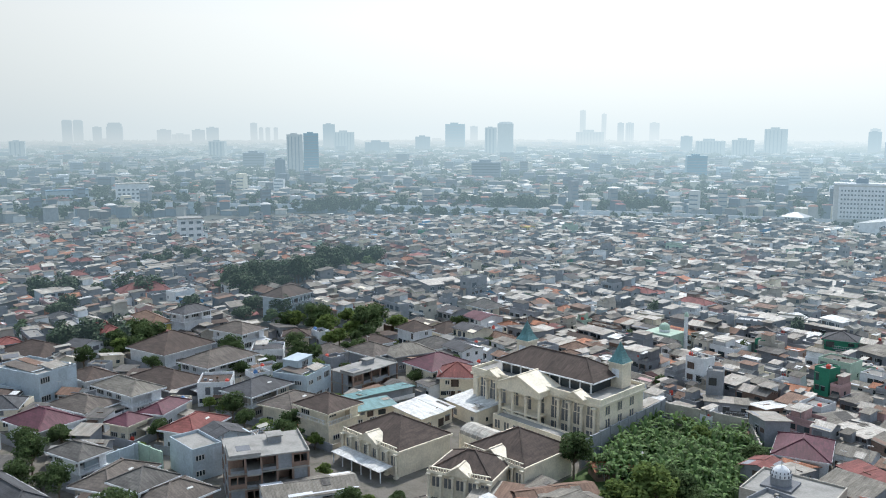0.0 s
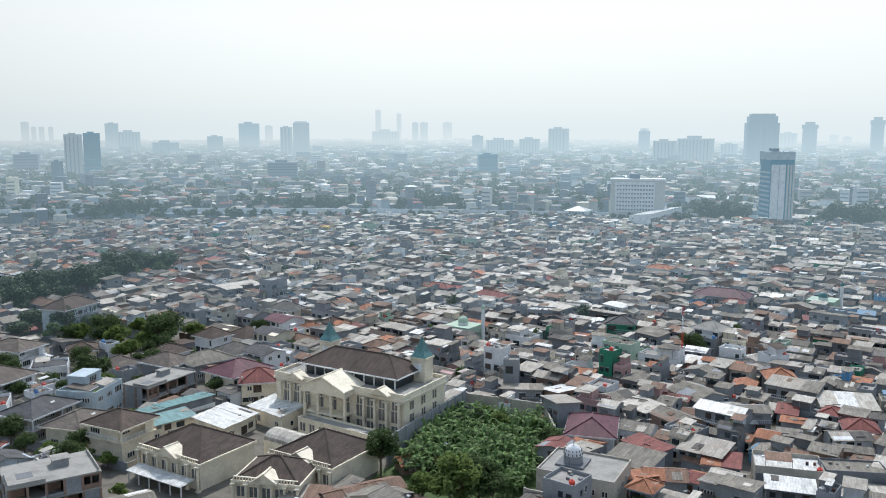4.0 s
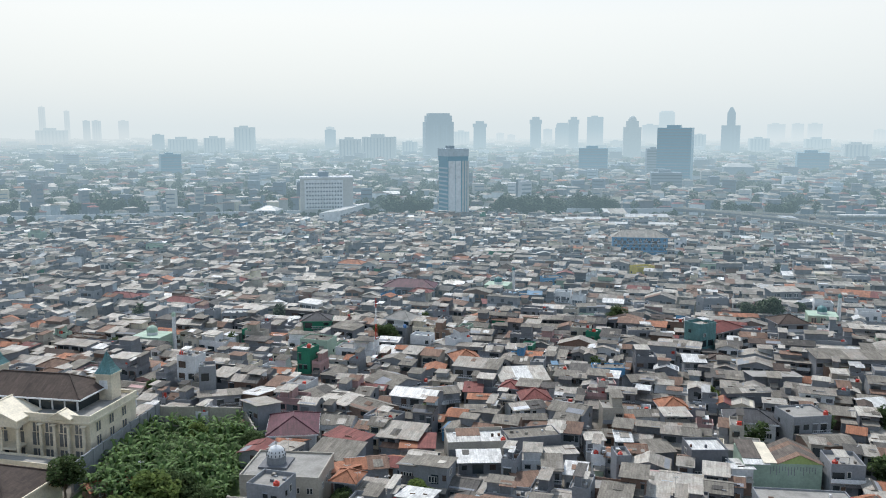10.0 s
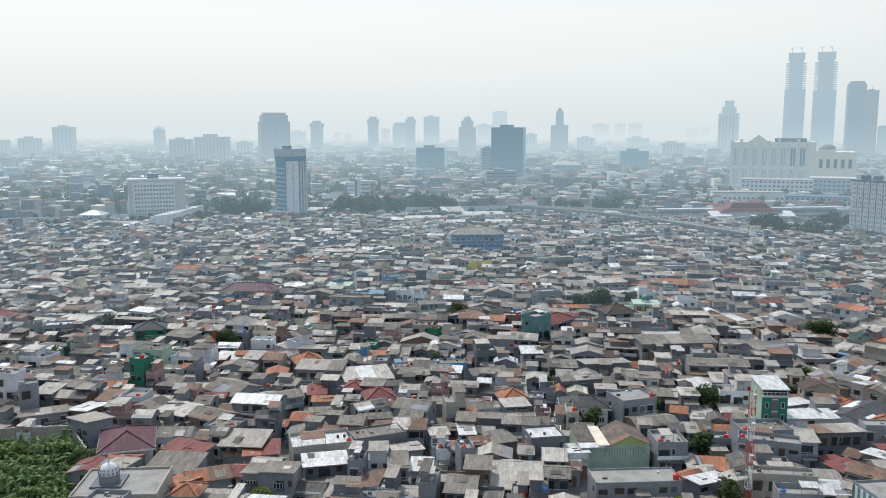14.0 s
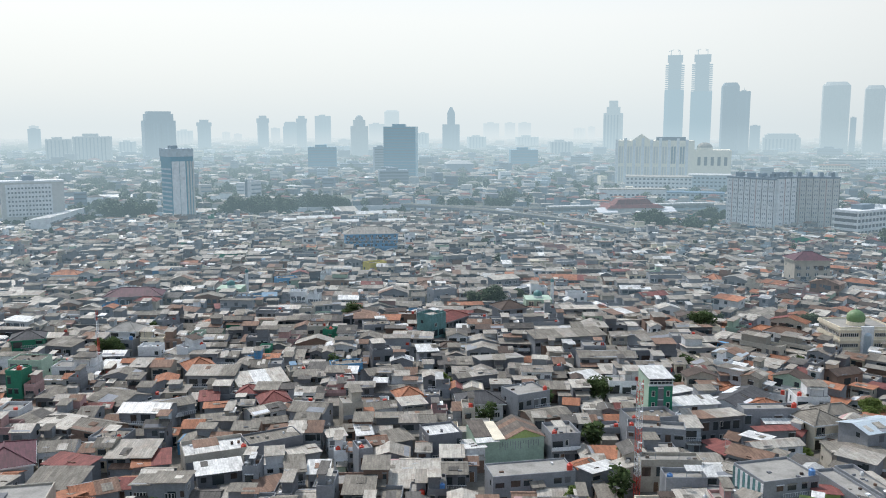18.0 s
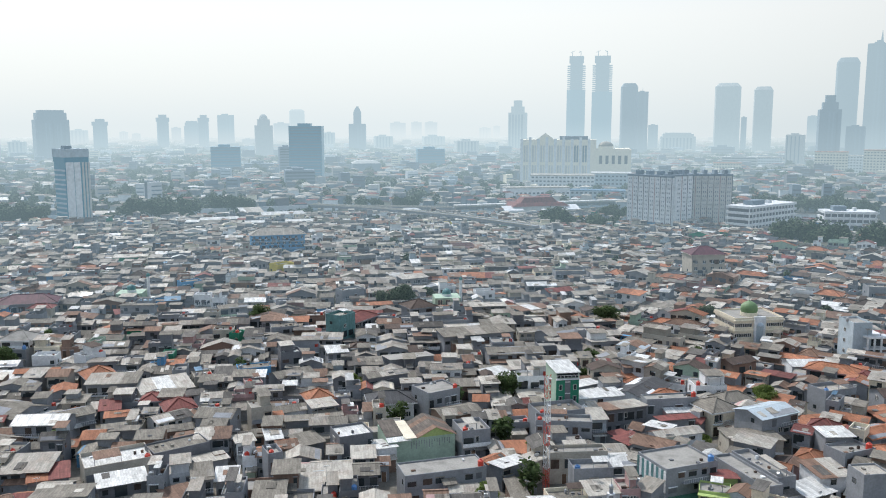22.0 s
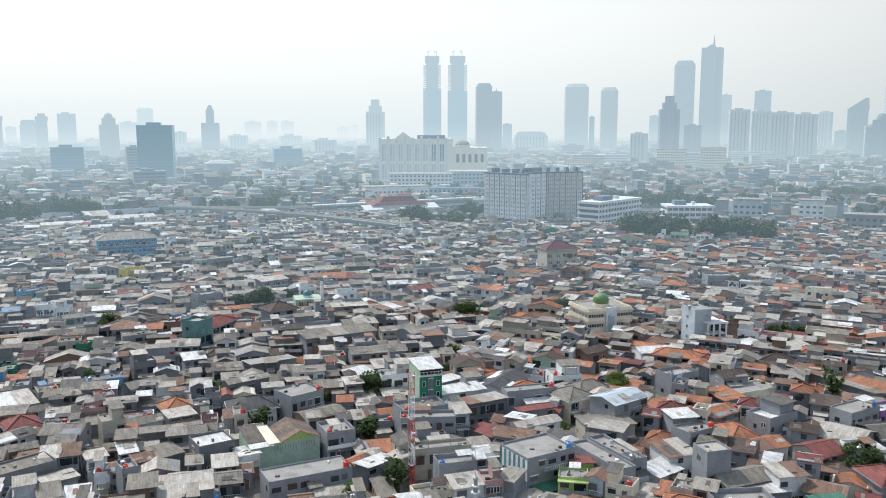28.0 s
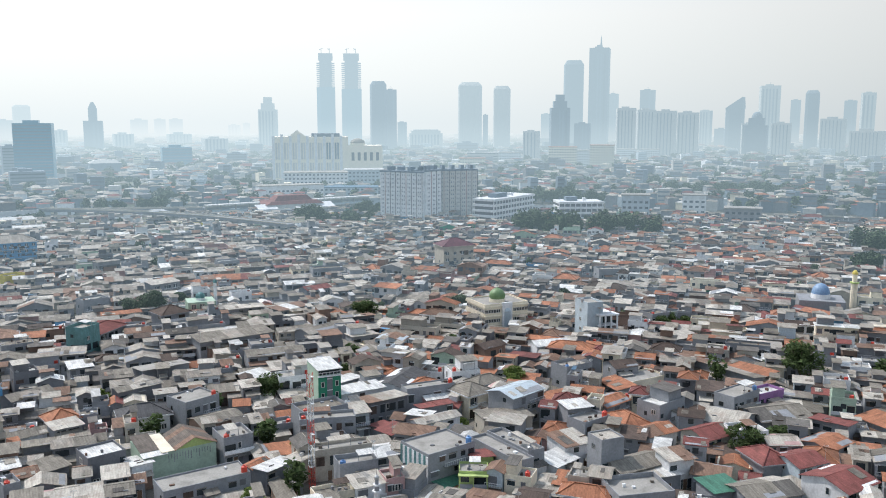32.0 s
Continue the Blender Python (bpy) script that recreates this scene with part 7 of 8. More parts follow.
# ---- houses set one by one ----
house(-114.4, 108.3, 17.6, 8, 4.4, 58, "gable", "fibre", "white")
house(-147.9, 114.3, 10.6, 7.2, 5.6, 77, "gable_x", "tile_grey", "pale_blue")
house(-249.8, 140.8, 9.4, 7.2, 4.8, 102, "gable_x", "tile_grey", "white")
house(-240.2, 218.4, 15.8, 10, 10, 95, "hip", "tile_brown", "pale_blue")
house(-162.1, 195.6, 13.1, 10, 5, 67, "hip", "fibre", "cement")
house(-144.4, 187.7, 13.5, 12, 6, 77, "hip", "maroon", "cream")
house(-133.9, 183.0, 9.1, 9, 6, 34, "hip", "tile_red", "cream")
house(-142.4, 160.1, 18.1, 4.8, 4.8, 74, "shed", "teal", "cement")
house(-137.3, 150.7, 12.3, 5, 4.5, 69, "shed", "teal", "cream")
house(-125.9, 158.0, 11.5, 8.8, 4, 87, "shed", "metal_white", "cream")
house(-118.9, 169.7, 12.6, 8, 4, -16, "shed", "metal_white", "cream")
house(-357.0, 211.3, 16.8, 7.2, 4, 81, "gable", "tile_red", "cement")
house(-314.3, 205.3, 19.3, 10, 5, 68, "hip", "tile_red", "cement")
house(-339.2, 179.9, 13.0, 7.2, 5.6, 87, "shed", "metal_light", "pale_blue")
house(-333.0, 260.6, 8.6, 5.6, 7.2, 91, "flat", "concrete", "white")
house(-305.9, 161.9, 6.0, 4.8, 4.8, 79, "flat", "concrete", "tile_orange")
house(-221.0, 289.9, 17.4, 8.8, 6.4, 70, "shed", "metal_light", "cement")
house(-201.1, 286.2, 9.4, 6.4, 11, 83, "flat", "concrete", "cement")
house(-289.0, 205.7, 9.2, 6.4, 7.2, 88, "flat", "concrete", "white")
house(-43.9, 184.7, 10.1, 13, 5, 10, "hip", "maroon", "white")
house(-68.0, 206.7, 10.2, 6.4, 4.8, 20, "shed", "fibre", "cement")
house(-58.4, 208.9, 6.8, 5.6, 4.8, 60, "shed", "metal_white", "brick")
house(-53.5, 193.3, 6.3, 6.4, 7.2, -41, "shed", "metal_grey", "cement")
house(-43.8, 208.9, 7.9, 7.2, 4.8, -31, "gable_x", "fibre", "cement")
house(-25.3, 222.0, 10.5, 11.2, 4.4, 46, "gable_x", "fibre", "cement")
house(-36.2, 204.4, 8.6, 6.4, 4.8, -32, "shed", "metal_light", "cement")
house(-27.4, 199.4, 9.9, 7.2, 4.8, -38, "gable", "fibre", "brick")
house(-17.5, 207.6, 11.3, 7.2, 5.6, -18, "gable", "metal_white", "cement")
house(-24.0, 192.1, 7.6, 6.4, 4.8, -23, "flat", "fibre", "cement")
house(-30.1, 178.8, 9.5, 4.8, 4.8, -32, "shed", "tile_red", "dark_grey")
house(-34.6, 191.1, 7.2, 6.4, 4, -7, "gable", "fibre", "white")
house(-18.5, 181.7, 9.1, 7.2, 4.8, -14, "shed", "metal_grey", "cement")
house(-24.6, 166.0, 8.0, 6.4, 4, 15, "gable", "tile_orange", "cement")
house(-29.9, 162.8, 7.2, 4.8, 4, 38, "shed", "tile_orange", "brick")
house(-31.6, 171.5, 9.8, 8, 4, -14, "shed", "fibre", "cement")
house(-14.9, 178.0, 7.1, 6.4, 4, 2, "shed", "tile_orange", "cement")
house(-50.8, 233.7, 4.2, 5, 10, -19, "flat", "metal_light", "green")
house(-81.2, 223.9, 6.0, 4.8, 10, -17, "flat", "concrete", "white")
house(-73.0, 212.8, 4.1, 5, 10, 15, "flat", "concrete", "cement")
house(-57.3, 231.0, 6.2, 5.6, 4, -2, "gable", "tile_orange", "cement")
house(-14.8, 233.8, 5.4, 6.4, 4.8, -3, "gable_x", "tile_orange", "cement")
house(-6.4, 244.0, 7.2, 8, 5, 15, "hip", "tile_orange", "cement")
house(-2.4, 232.1, 12.5, 7.2, 6.4, -13, "shed", "metal_grey", "cement")
house(-3.5, 217.0, 4.5, 5.6, 4, -3, "shed", "tile_orange", "cement")
house(-1.9, 209.9, 5.4, 3, 4, -4, "shed", "tile_orange", "cement")
house(-12.1, 212.5, 8.7, 6.4, 4.8, 20, "gable", "fibre", "cement")
house(-6.7, 197.9, 4.4, 6.4, 4, -11, "gable", "tile_orange", "cement")
house(-2.5, 200.4, 5.1, 6.4, 4, 1, "shed", "fibre", "cement")
house(9.6, 227.0, 12.9, 8.8, 4.8, 10, "shed", "metal_light", "beige")
house(12.1, 211.8, 6.6, 7, 4, 7, "hip", "tile_red", "cement")
house(19.9, 233.5, 5.0, 6.4, 4.8, 3, "flat", "fibre", "beige")
house(26.3, 234.1, 5.6, 6.4, 4.8, -12, "shed", "fibre", "cement")
house(33.8, 233.9, 8.9, 5, 5.6, -2, "flat", "fibre", "blue")
house(45.4, 241.8, 6.0, 5.6, 6.4, -1, "loft", "metal_white", "dark_grey")
house(19.9, 195.8, 8.2, 7.2, 6.4, -27, "gable", "fibre", "cement")
house(9.4, 202.0, 8.3, 5.6, 4.8, 23, "gable", "fibre", "white")
house(10.1, 195.9, 7.4, 4, 4, 6, "gable", "fibre", "brick")
house(-2.4, 178.5, 12.9, 8.8, 4.8, 8, "flat", "metal_white", "beige")
house(9.7, 180.1, 11.7, 6.4, 5.6, 15, "flat", "fibre", "dark_grey")
house(-1.5, 165.9, 8.4, 4.8, 5.6, 5, "shed", "metal_white", "dark_grey")
house(7.7, 168.1, 7.6, 4.8, 4.8, -4, "loft", "concrete", "white")
house(13.1, 163.4, 3.6, 6.4, 5.6, -2, "shed", "fibre", "cement")
house(18.0, 164.5, 4.0, 4.8, 4, -11, "shed", "metal_white", "white")
house(8.1, 158.7, 5.2, 4.8, 4, 15, "shed", "rust", "cement")
house(15.7, 174.7, 6.1, 4.8, 4, 9, "shed", "metal_light", "cement")
house(23.5, 181.0, 3.8, 5.6, 4.8, 1, "shed", "metal_light", "white")
house(29.9, 181.4, 3.2, 5, 4.8, -2, "shed", "metal_white", "cement")
house(29.6, 197.5, 4.9, 5.6, 6.4, 2, "loft", "concrete", "beige")
house(33.3, 195.2, 2.5, 4.8, 4, -1, "shed", "tile_orange", "beige")
house(37.0, 199.9, 7.6, 4.8, 4, 1, "gable", "fibre", "white")
house(44.2, 196.0, 5.9, 4.8, 5.6, 5, "shed", "metal_light", "cement")
house(43.0, 187.5, 6.4, 5, 4, 1, "shed", "fibre", "white")
house(36.6, 177.8, 5.5, 5.6, 4, 12, "shed", "fibre", "cement")
house(31.9, 176.8, 4.1, 4.8, 4, -1, "gable", "tile_orange", "brick")
house(27.2, 166.4, 3.0, 5, 6.4, 5, "flat", "concrete", "cement")
house(45.1, 203.2, 5.9, 6, 5, 4, "hip", "tile_orange", "cement")
house(31.4, 219.0, 4.2, 5.6, 5.6, 2, "flat", "concrete", "pink")
house(42.9, 226.8, 10.4, 6.4, 4.8, 15, "gable", "fibre", "cement")
house(59.7, 243.3, 5.8, 5.6, 5.6, -5, "shed", "metal_white", "cement")
house(79.0, 233.3, 13.2, 8, 4, -0, "shed", "concrete", "cement")
house(65.7, 233.1, 9.5, 6.4, 4, -12, "shed", "fibre", "cement")
house(82.7, 223.3, 6.2, 5.6, 4, -31, "gable", "fibre", "cement")
house(87.4, 215.7, 8.4, 4.8, 5.6, -23, "loft", "fibre", "cement")
house(105.1, 243.9, 23.3, 8, 7.2, -2, "shed", "fibre", "cement")
house(109.3, 223.9, 16.4, 8, 5.6, -15, "gable", "fibre", "cement")
house(96.5, 208.8, 7.1, 6.4, 4, 14, "shed", "metal_white", "cement")
house(85.4, 203.2, 11.7, 5, 4, -17, "shed", "fibre", "brick")
house(83.9, 190.4, 3.6, 5, 4, -25, "gable", "tile_orange", "cement")
house(81.0, 177.8, 6.1, 5.6, 4, -12, "gable", "rust", "cement")
house(78.1, 149.1, 3.7, 4.8, 4.8, -62, "shed", "metal_light", "beige")
house(114.4, 191.9, 7.4, 5, 4, 8, "shed", "metal_white", "cement")
house(111.5, 183.3, 11.9, 6.4, 4, 6, "shed", "metal_white", "cement")
house(92.6, 167.2, 11.0, 7.2, 7.2, -5, "flat", "fibre", "cement")
house(-32.1, 348.2, 20.5, 10, 7, -5, "hip", "maroon", "cement")
house(18.8, 335.5, 5.2, 4.8, 6.4, -5, "shed", "metal_blue", "cement")
house(28.1, 372.5, 8.9, 5.6, 6.4, 13, "flat", "fibre", "blue")
house(60.8, 265.2, 12.6, 9.6, 4.8, -19, "gable", "metal_light", "cement")
house(100.2, 284.2, 9.4, 9, 8, 6, "hip", "tile_brown", "cement")
house(102.9, 152.4, 4.8, 5, 4, -79, "shed", "tile_red", "cement")
house(119.2, 158.6, 8.7, 3, 4.8, -9, "shed", "tile_red", "cement")
lime = house(100.9, 121.6, 5.6, 4.8, 5.4, -40, "flat", "concrete", "lime", "two-storey lime green house with open balconies", False)
for z in (2.6, 5.2):
    s = Shape()
    s.box(-2.9, 2.9, -3.6, -2.4, z, z + 0.18, "lime")
    part("balcony", s, lime, "lime green balcony slab")
    for x in (-2.7, 0.0, 2.6):
        s = Shape()
        s.box(x, x + 0.16, -3.55, -3.4, z - 2.5, z, "lime")
        part("post", s, lime)
house(136.2, 148.0, 11.3, 8, 7.8, 6, "gable", "pale_blue", "cement")
house(131.0, 159.3, 7.3, 8, 6, 0, "hip", "fibre", "cream")
house(182.7, 183.8, 11.3, 7.2, 4.8, -20, "gable", "metal_white", "white")
house(167.7, 159.8, 9.5, 6.4, 5.6, -3, "flat", "metal_light", "cement")
house(139.8, 173.4, 8.0, 6.4, 6.4, -19, "loft", "concrete", "white")
house(161.8, 188.2, 8.7, 5.6, 6.4, 4, "gable", "tile_brown", "brick")
house(150.6, 149.2, 9.6, 5.6, 3, -10, "shed", "tile_orange", "cement")
house(140.9, 133.0, 5.9, 4.8, 7.2, -18, "shed", "metal_white", "cement")
house(139.6, 127.4, 8.3, 5.6, 5.6, 1, "flat", "concrete", "cement")
house(126.6, 121.0, 6.6, 6.4, 5.6, -9, "shed", "metal_light", "white")
house(119.8, 117.7, 6.8, 4.8, 4, 9, "shed", "metal_white", "white")
house(168.6, 144.2, 9.5, 5, 4, -105, "shed", "tile_orange", "cement")
house(177.6, 150.8, 7.3, 6.4, 6.4, -16, "gable", "tile_brown", "cement")
house(177.5, 144.7, 14.5, 7.2, 4, -6, "flat", "concrete", "cream")
house(154.7, 135.0, 9.2, 6.4, 4.8, 5, "gable", "tile_orange", "cement")
house(158.7, 122.2, 9.9, 6.4, 7.2, 3, "loft", "metal_white", "cement")
house(149.2, 124.4, 6.6, 9, 4, -18, "hip", "tile_orange", "cement")
house(149.2, 116.7, 8.2, 6.4, 4, -7, "gable", "tile_orange", "white")
house(167.7, 109.8, 9.2, 11.2, 4.8, -74, "gable", "metal_light", "cement")
house(178.8, 115.2, 10.6, 5.6, 7.2, 0, "flat", "concrete", "cement")
house(188.6, 114.0, 8.8, 5, 5.6, -7, "flat", "metal_white", "purple")
house(209.0, 132.1, 16.4, 4.8, 4, -92, "shed", "tile_orange", "cement")
house(204.0, 138.2, 28.7, 4.8, 4, -95, "shed", "metal_grey", "cement")
house(181.2, 106.9, 13.8, 11.2, 4, -22, "gable", "fibre", "cement")
house(155.6, 107.1, 8.5, 7.2, 4.8, -7, "gable", "tile_red", "beige")
house(161.3, 101.3, 6.9, 6.4, 5.6, -24, "flat", "concrete", "white")
house(164.0, 94.8, 6.7, 6.4, 4.8, -38, "gable", "fibre", "pink")
house(170.9, 88.2, 8.4, 7.2, 4.8, -3, "gable", "tile_orange", "cement")
house(184.1, 93.6, 8.0, 5.6, 4.8, -81, "shed", "tile_red", "cement")
house(195.7, 88.5, 7.9, 6.4, 4, -102, "shed", "tile_orange", "cement")
house(152.8, 91.3, 5.9, 8, 5, -24, "hip", "tile_red", "cement")
house(155.8, 85.6, 7.3, 7.2, 5.6, -15, "gable", "tile_red", "pale_blue")
house(152.7, 75.7, 9.5, 9.6, 5.6, -6, "gable", "tile_red", "white")
house(135.7, 100.7, 5.7, 4.8, 6.4, -17, "shed", "metal_light", "white")
house(131.0, 101.5, 8.3, 4.8, 4, -19, "shed", "metal_light", "cement")
house(125.3, 109.6, 5.3, 5, 10, -14, "flat", "metal_light", "cement")
house(129.5, 105.9, 11.6, 6.4, 4.8, -9, "gable", "fibre", "beige")
house(120.1, 97.2, 11.0, 8.8, 4.8, -25, "flat", "concrete", "cement")
house(140.2, 95.0, 6.9, 6.4, 4, -61, "gable", "rust", "cement")
house(135.3, 89.9, 6.3, 5.6, 4, -19, "shed", "green_roof", "cement")
house(140.3, 84.0, 11.3, 8, 4, -19, "gable", "fibre", "cement")
house(287.5, 252.5, 11.6, 8, 7.2, -30, "flat", "metal_light", "cement")
house(252.2, 319.5, 15.4, 12, 14, -16, "hip", "maroon", "beige")
house(235.1, 185.1, 7.6, 6.4, 6.4, -10, "flat", "fibre", "cement")
house(225.1, 166.7, 10.3, 7.2, 4, -13, "shed", "metal_light", "cement")
house(293.4, 158.4, 16.3, 6.4, 4, -97, "gable", "tile_orange", "cement")
house(69.8, 628.1, 26.4, 9.6, 5.6, 3, "gable", "metal_white", "cream")
house(98.0, 666.0, 16.5, 16, 6.4, 3, "shed", "metal_light", "cement")
house(117.1, 639.6, 31.3, 11.2, 6.4, 3, "gable", "metal_white", "cream")
house(108.2, 602.6, 46.7, 6.4, 4.8, -6, "shed", "metal_white", "cement")
house(-91.5, 853.2, 34.3, 12.8, 6.4, -5, "gable", "metal_white", "cement")
house(-4.6, 689.0, 27.1, 12.8, 6.4, -5, "gable", "metal_light", "white")
house(-108.8, 644.4, 68.5, 16, 10, 80, "shed", "metal_white", "white")
house(-171.7, 658.2, 16.8, 14, 8, -5, "hip", "metal_white", "white")
house(84.2, 476.0, 29.5, 12, 12, -5, "hip", "metal_grey", "blue")
house(477.3, 494.5, 32.2, 11.2, 6.4, -47, "shed", "metal_light", "white")
house(-87.9, 305.6, 12.7, 6.4, 5.6, -33, "shed", "metal_light", "cement")
house(-74.9, 272.4, 4.8, 4.8, 7.2, -25, "flat", "fibre", "cement")
house(-77.3, 267.6, 3.1, 4, 6.4, -24, "flat", "fibre", "green")
house(-57.4, 279.8, 8.7, 8, 8, 6, "hip", "tile_grey", "green")
house(-65.3, 286.4, 5.8, 5.6, 4.8, -12, "flat", "metal_light", "cement")
house(-46.4, 274.9, 9.7, 5.6, 6.4, -30, "shed", "fibre", "cement")
house(-81.1, 311.0, 8.5, 6.4, 5.6, 6, "flat", "concrete", "beige")
house(-90.8, 298.1, 9.2, 6.4, 5.6, 6, "flat", "metal_white", "cement")
house(-66.2, 314.3, 9.3, 4.8, 6.4, -29, "shed", "metal_white", "white")
house(-47.2, 344.0, 9.7, 6.4, 6.4, -25, "shed", "metal_light", "cement")
house(-30.1, 337.4, 11.3, 4.8, 4, 6, "shed", "tile_orange", "cement")
house(-12.3, 325.4, 13.4, 5.6, 4.8, -40, "gable", "rust", "cement")
house(-28.8, 283.1, 8.8, 7, 8, -23, "hip", "concrete", "white")
house(-29.1, 278.9, 7.3, 4.8, 5.6, -28, "flat", "metal_light", "cement")
house(-40.6, 276.0, 7.5, 5.6, 4, 6, "gable", "rust", "cement")
house(-20.7, 266.2, 6.6, 5, 5.6, -14, "flat", "metal_white", "white")
house(-9.0, 263.0, 6.6, 5.6, 5.6, 38, "loft", "concrete", "white")
house(-29.9, 253.8, 7.7, 6.4, 4, -19, "shed", "metal_white", "cement")
house(-84.3, 255.9, 9.4, 6.4, 5.6, -16, "loft", "fibre", "white")
house(-70.1, 272.1, 6.9, 5.6, 4, -7, "shed", "tile_orange", "white")
house(-65.8, 350.5, 8.4, 5.6, 5.6, -21, "shed", "metal_light", "cement")
house(-83.7, 351.5, 6.0, 4.8, 6.4, 6, "flat", "concrete", "cream")
house(-51.5, 430.8, 8.7, 5.6, 7.2, 6, "flat", "concrete", "cream")
house(9.4, 336.0, 5.2, 4.8, 6.4, -21, "flat", "metal_blue", "cement")
house(30.1, 334.1, 6.0, 4.8, 7.2, -16, "flat", "metal_white", "white")
house(35.7, 329.7, 4.5, 4.8, 6.4, -23, "loft", "concrete", "white")
house(1.2, 329.5, 6.1, 4.8, 4, 6, "shed", "tile_red", "cement")
house(57.8, 315.6, 5.2, 4.8, 6.4, 6, "flat", "metal_white", "cement")
house(67.8, 312.5, 12.7, 6.4, 4.8, -16, "shed", "fibre", "cement")
house(51.0, 280.0, 8.9, 6.4, 5.6, -4, "flat", "fibre", "cement")
house(38.8, 318.2, 10.5, 6.4, 5.6, 6, "gable", "fibre_dark", "cement")
house(35.8, 291.9, 11.0, 7.2, 5.6, -16, "gable", "fibre", "cement")
house(34.4, 271.0, 3.4, 4.8, 6.4, -35, "flat", "fibre", "green")
house(67.6, 268.8, 7.3, 6.4, 10, 37, "flat", "metal_light", "teal")
house(76.5, 281.2, 13.5, 8, 6, 40, "hip", "tile_red", "cement")
house(89.2, 332.1, 9.1, 5.6, 5.6, -7, "flat", "concrete", "cement")
house(72.0, 396.5, 9.7, 6.4, 7.2, 25, "flat", "concrete", "yellow")
house(116.2, 412.4, 10.6, 6.4, 7.2, 6, "shed", "metal_grey", "cement")
house(54.7, 372.1, 12.2, 6.4, 5.6, 6, "shed", "fibre", "cement")
house(149.4, 345.2, 15.0, 9.6, 5.6, -26, "gable", "tile_orange", "cement")
house(85.8, 325.3, 9.6, 6.4, 7.2, 10, "flat", "concrete", "cement")
house(164.4, 298.4, 11.2, 6.4, 6.4, 6, "gable", "tile_red", "cement")
house(93.6, 251.4, 6.3, 6.4, 6.4, -26, "shed", "fibre", "cement")
house(141.1, 276.1, 13.2, 6.4, 5.6, 11, "shed", "metal_light", "cement")
house(192.2, 335.9, 15.9, 7.2, 6.4, -15, "flat", "fibre", "cement")
house(165.3, 386.6, 10.3, 6.4, 5.6, -6, "flat", "metal_white", "cement")
house(83.6, 291.3, 10.0, 7.2, 4.8, -26, "gable", "tile_red", "pink")
house(106.5, 370.2, 9.6, 5.6, 4.8, -8, "gable", "fibre", "cement")
house(120.1, 348.2, 12.3, 6.4, 6.4, 8, "shed", "metal_light", "cement")
house(132.4, 240.0, 12.3, 7.2, 5.6, 13, "gable", "fibre", "cement")
house(-76.4, 135.8, 15.6, 7.2, 3.4, 53, "gable", "rust", "cement")
house(-74.2, 157.7, 10.4, 4.8, 2.4, 47, "gable", "tile_orange", "brick")
house(-85.1, 129.0, 8.3, 7.2, 3.4, 15, "shed", "metal_grey", "beige")
house(83.1, 136.1, 7.7, 4.8, 6.5, -16, "flat", "concrete", "cement")
house(90.6, 132.5, 7.6, 4.2, 4.2, -21, "flat", "concrete", "dark_grey")
house(85.6, 145.8, 12.0, 4.0, 6, -16, "flat", "concrete", "beige")
house(89.9, 159.0, 12.2, 4.7, 7.6, -26, "flat", "concrete", "cement")
house(109.5, 177.3, 11.7, 4.6, 6, -4, "shed", "metal_white", "white")
house(110.1, 167.6, 10.7, 5.8, 6, -2, "shed", "metal_light", "dark_grey")
house(122.7, 165.8, 13.0, 4.0, 7, -13, "flat", "concrete", "cement")
striped = house(99.1, 130.7, 11.6, 9.4, 8.2, 0, "flat", "concrete", "cement", "three-storey cement house with a teal and white striped side")
for i in range(12):
    s = Shape()
    s.box(-5.9, -5.76, -4.6 + 0.78 * i, -3.9 + 0.78 * i, 0.4, 8.1, "teal" if i % 2 else "white")
    part("stripe", s, striped, "teal and white painted stripe" if i == 0 else "")
house(105.4, 124.9, 4.3, 4.6, 6.2, -26, "shed", "tile_red", "lime")
house(97.2, 125.1, 5.5, 4.0, 2.8, 7, "shed", "green_roof", "cement")
house(114.7, 124.8, 4.0, 14.1, 6.6, -4, "flat", "concrete", "cement")
house(109.9, 123.7, 4.0, 15.9, 6.6, -4, "flat", "concrete", "cement")
house(112.9, 149.9, 11.2, 4.0, 5.2, -2, "gable", "metal_light", "white")
house(127.3, 142.7, 11.3, 9.8, 4.6, -27, "shed", "fibre", "beige")
house(140.7, 165.1, 8.1, 4.8, 5, -2, "hip", "fibre", "cement")
house(124.2, 179.8, 15.5, 9.2, 5, 31, "gable", "tile_grey", "white")
house(104.0, 157.2, 4.0, 6.2, 3, 6, "shed", "tile_red", "cement")
house(45.4, 172.7, 7.5, 7.2, 6.3, 3, "flat", "metal_white", "dark_grey")
house(51.1, 167.6, 4.0, 6.7, 4.2, -3, "shed", "metal_white", "white")
house(57.0, 148.5, 16.4, 6.6, 6, -4, "flat", "concrete", "cement")
house(64.8, 210.1, 11.1, 4.0, 7, 7, "gable", "fibre", "dark_grey")
house(61.8, 196.4, 10.7, 7.6, 4.6, -11, "hip", "tile_grey", "white")
house(72.4, 192.5, 9.2, 8.1, 7.2, 12, "flat", "concrete", "cement")
house(74.3, 183.6, 10.1, 6.8, 4.2, 4, "gable", "fibre", "brick")
house(71.1, 166.8, 6.4, 7.7, 5.8, -5, "flat", "concrete", "cement")
house(71.7, 148.6, 7.1, 4.0, 4.8, 15, "shed", "metal_white", "cement")
house(69.9, 152.7, 5.1, 4.3, 3.8, 24, "gable", "tile_orange", "cement")
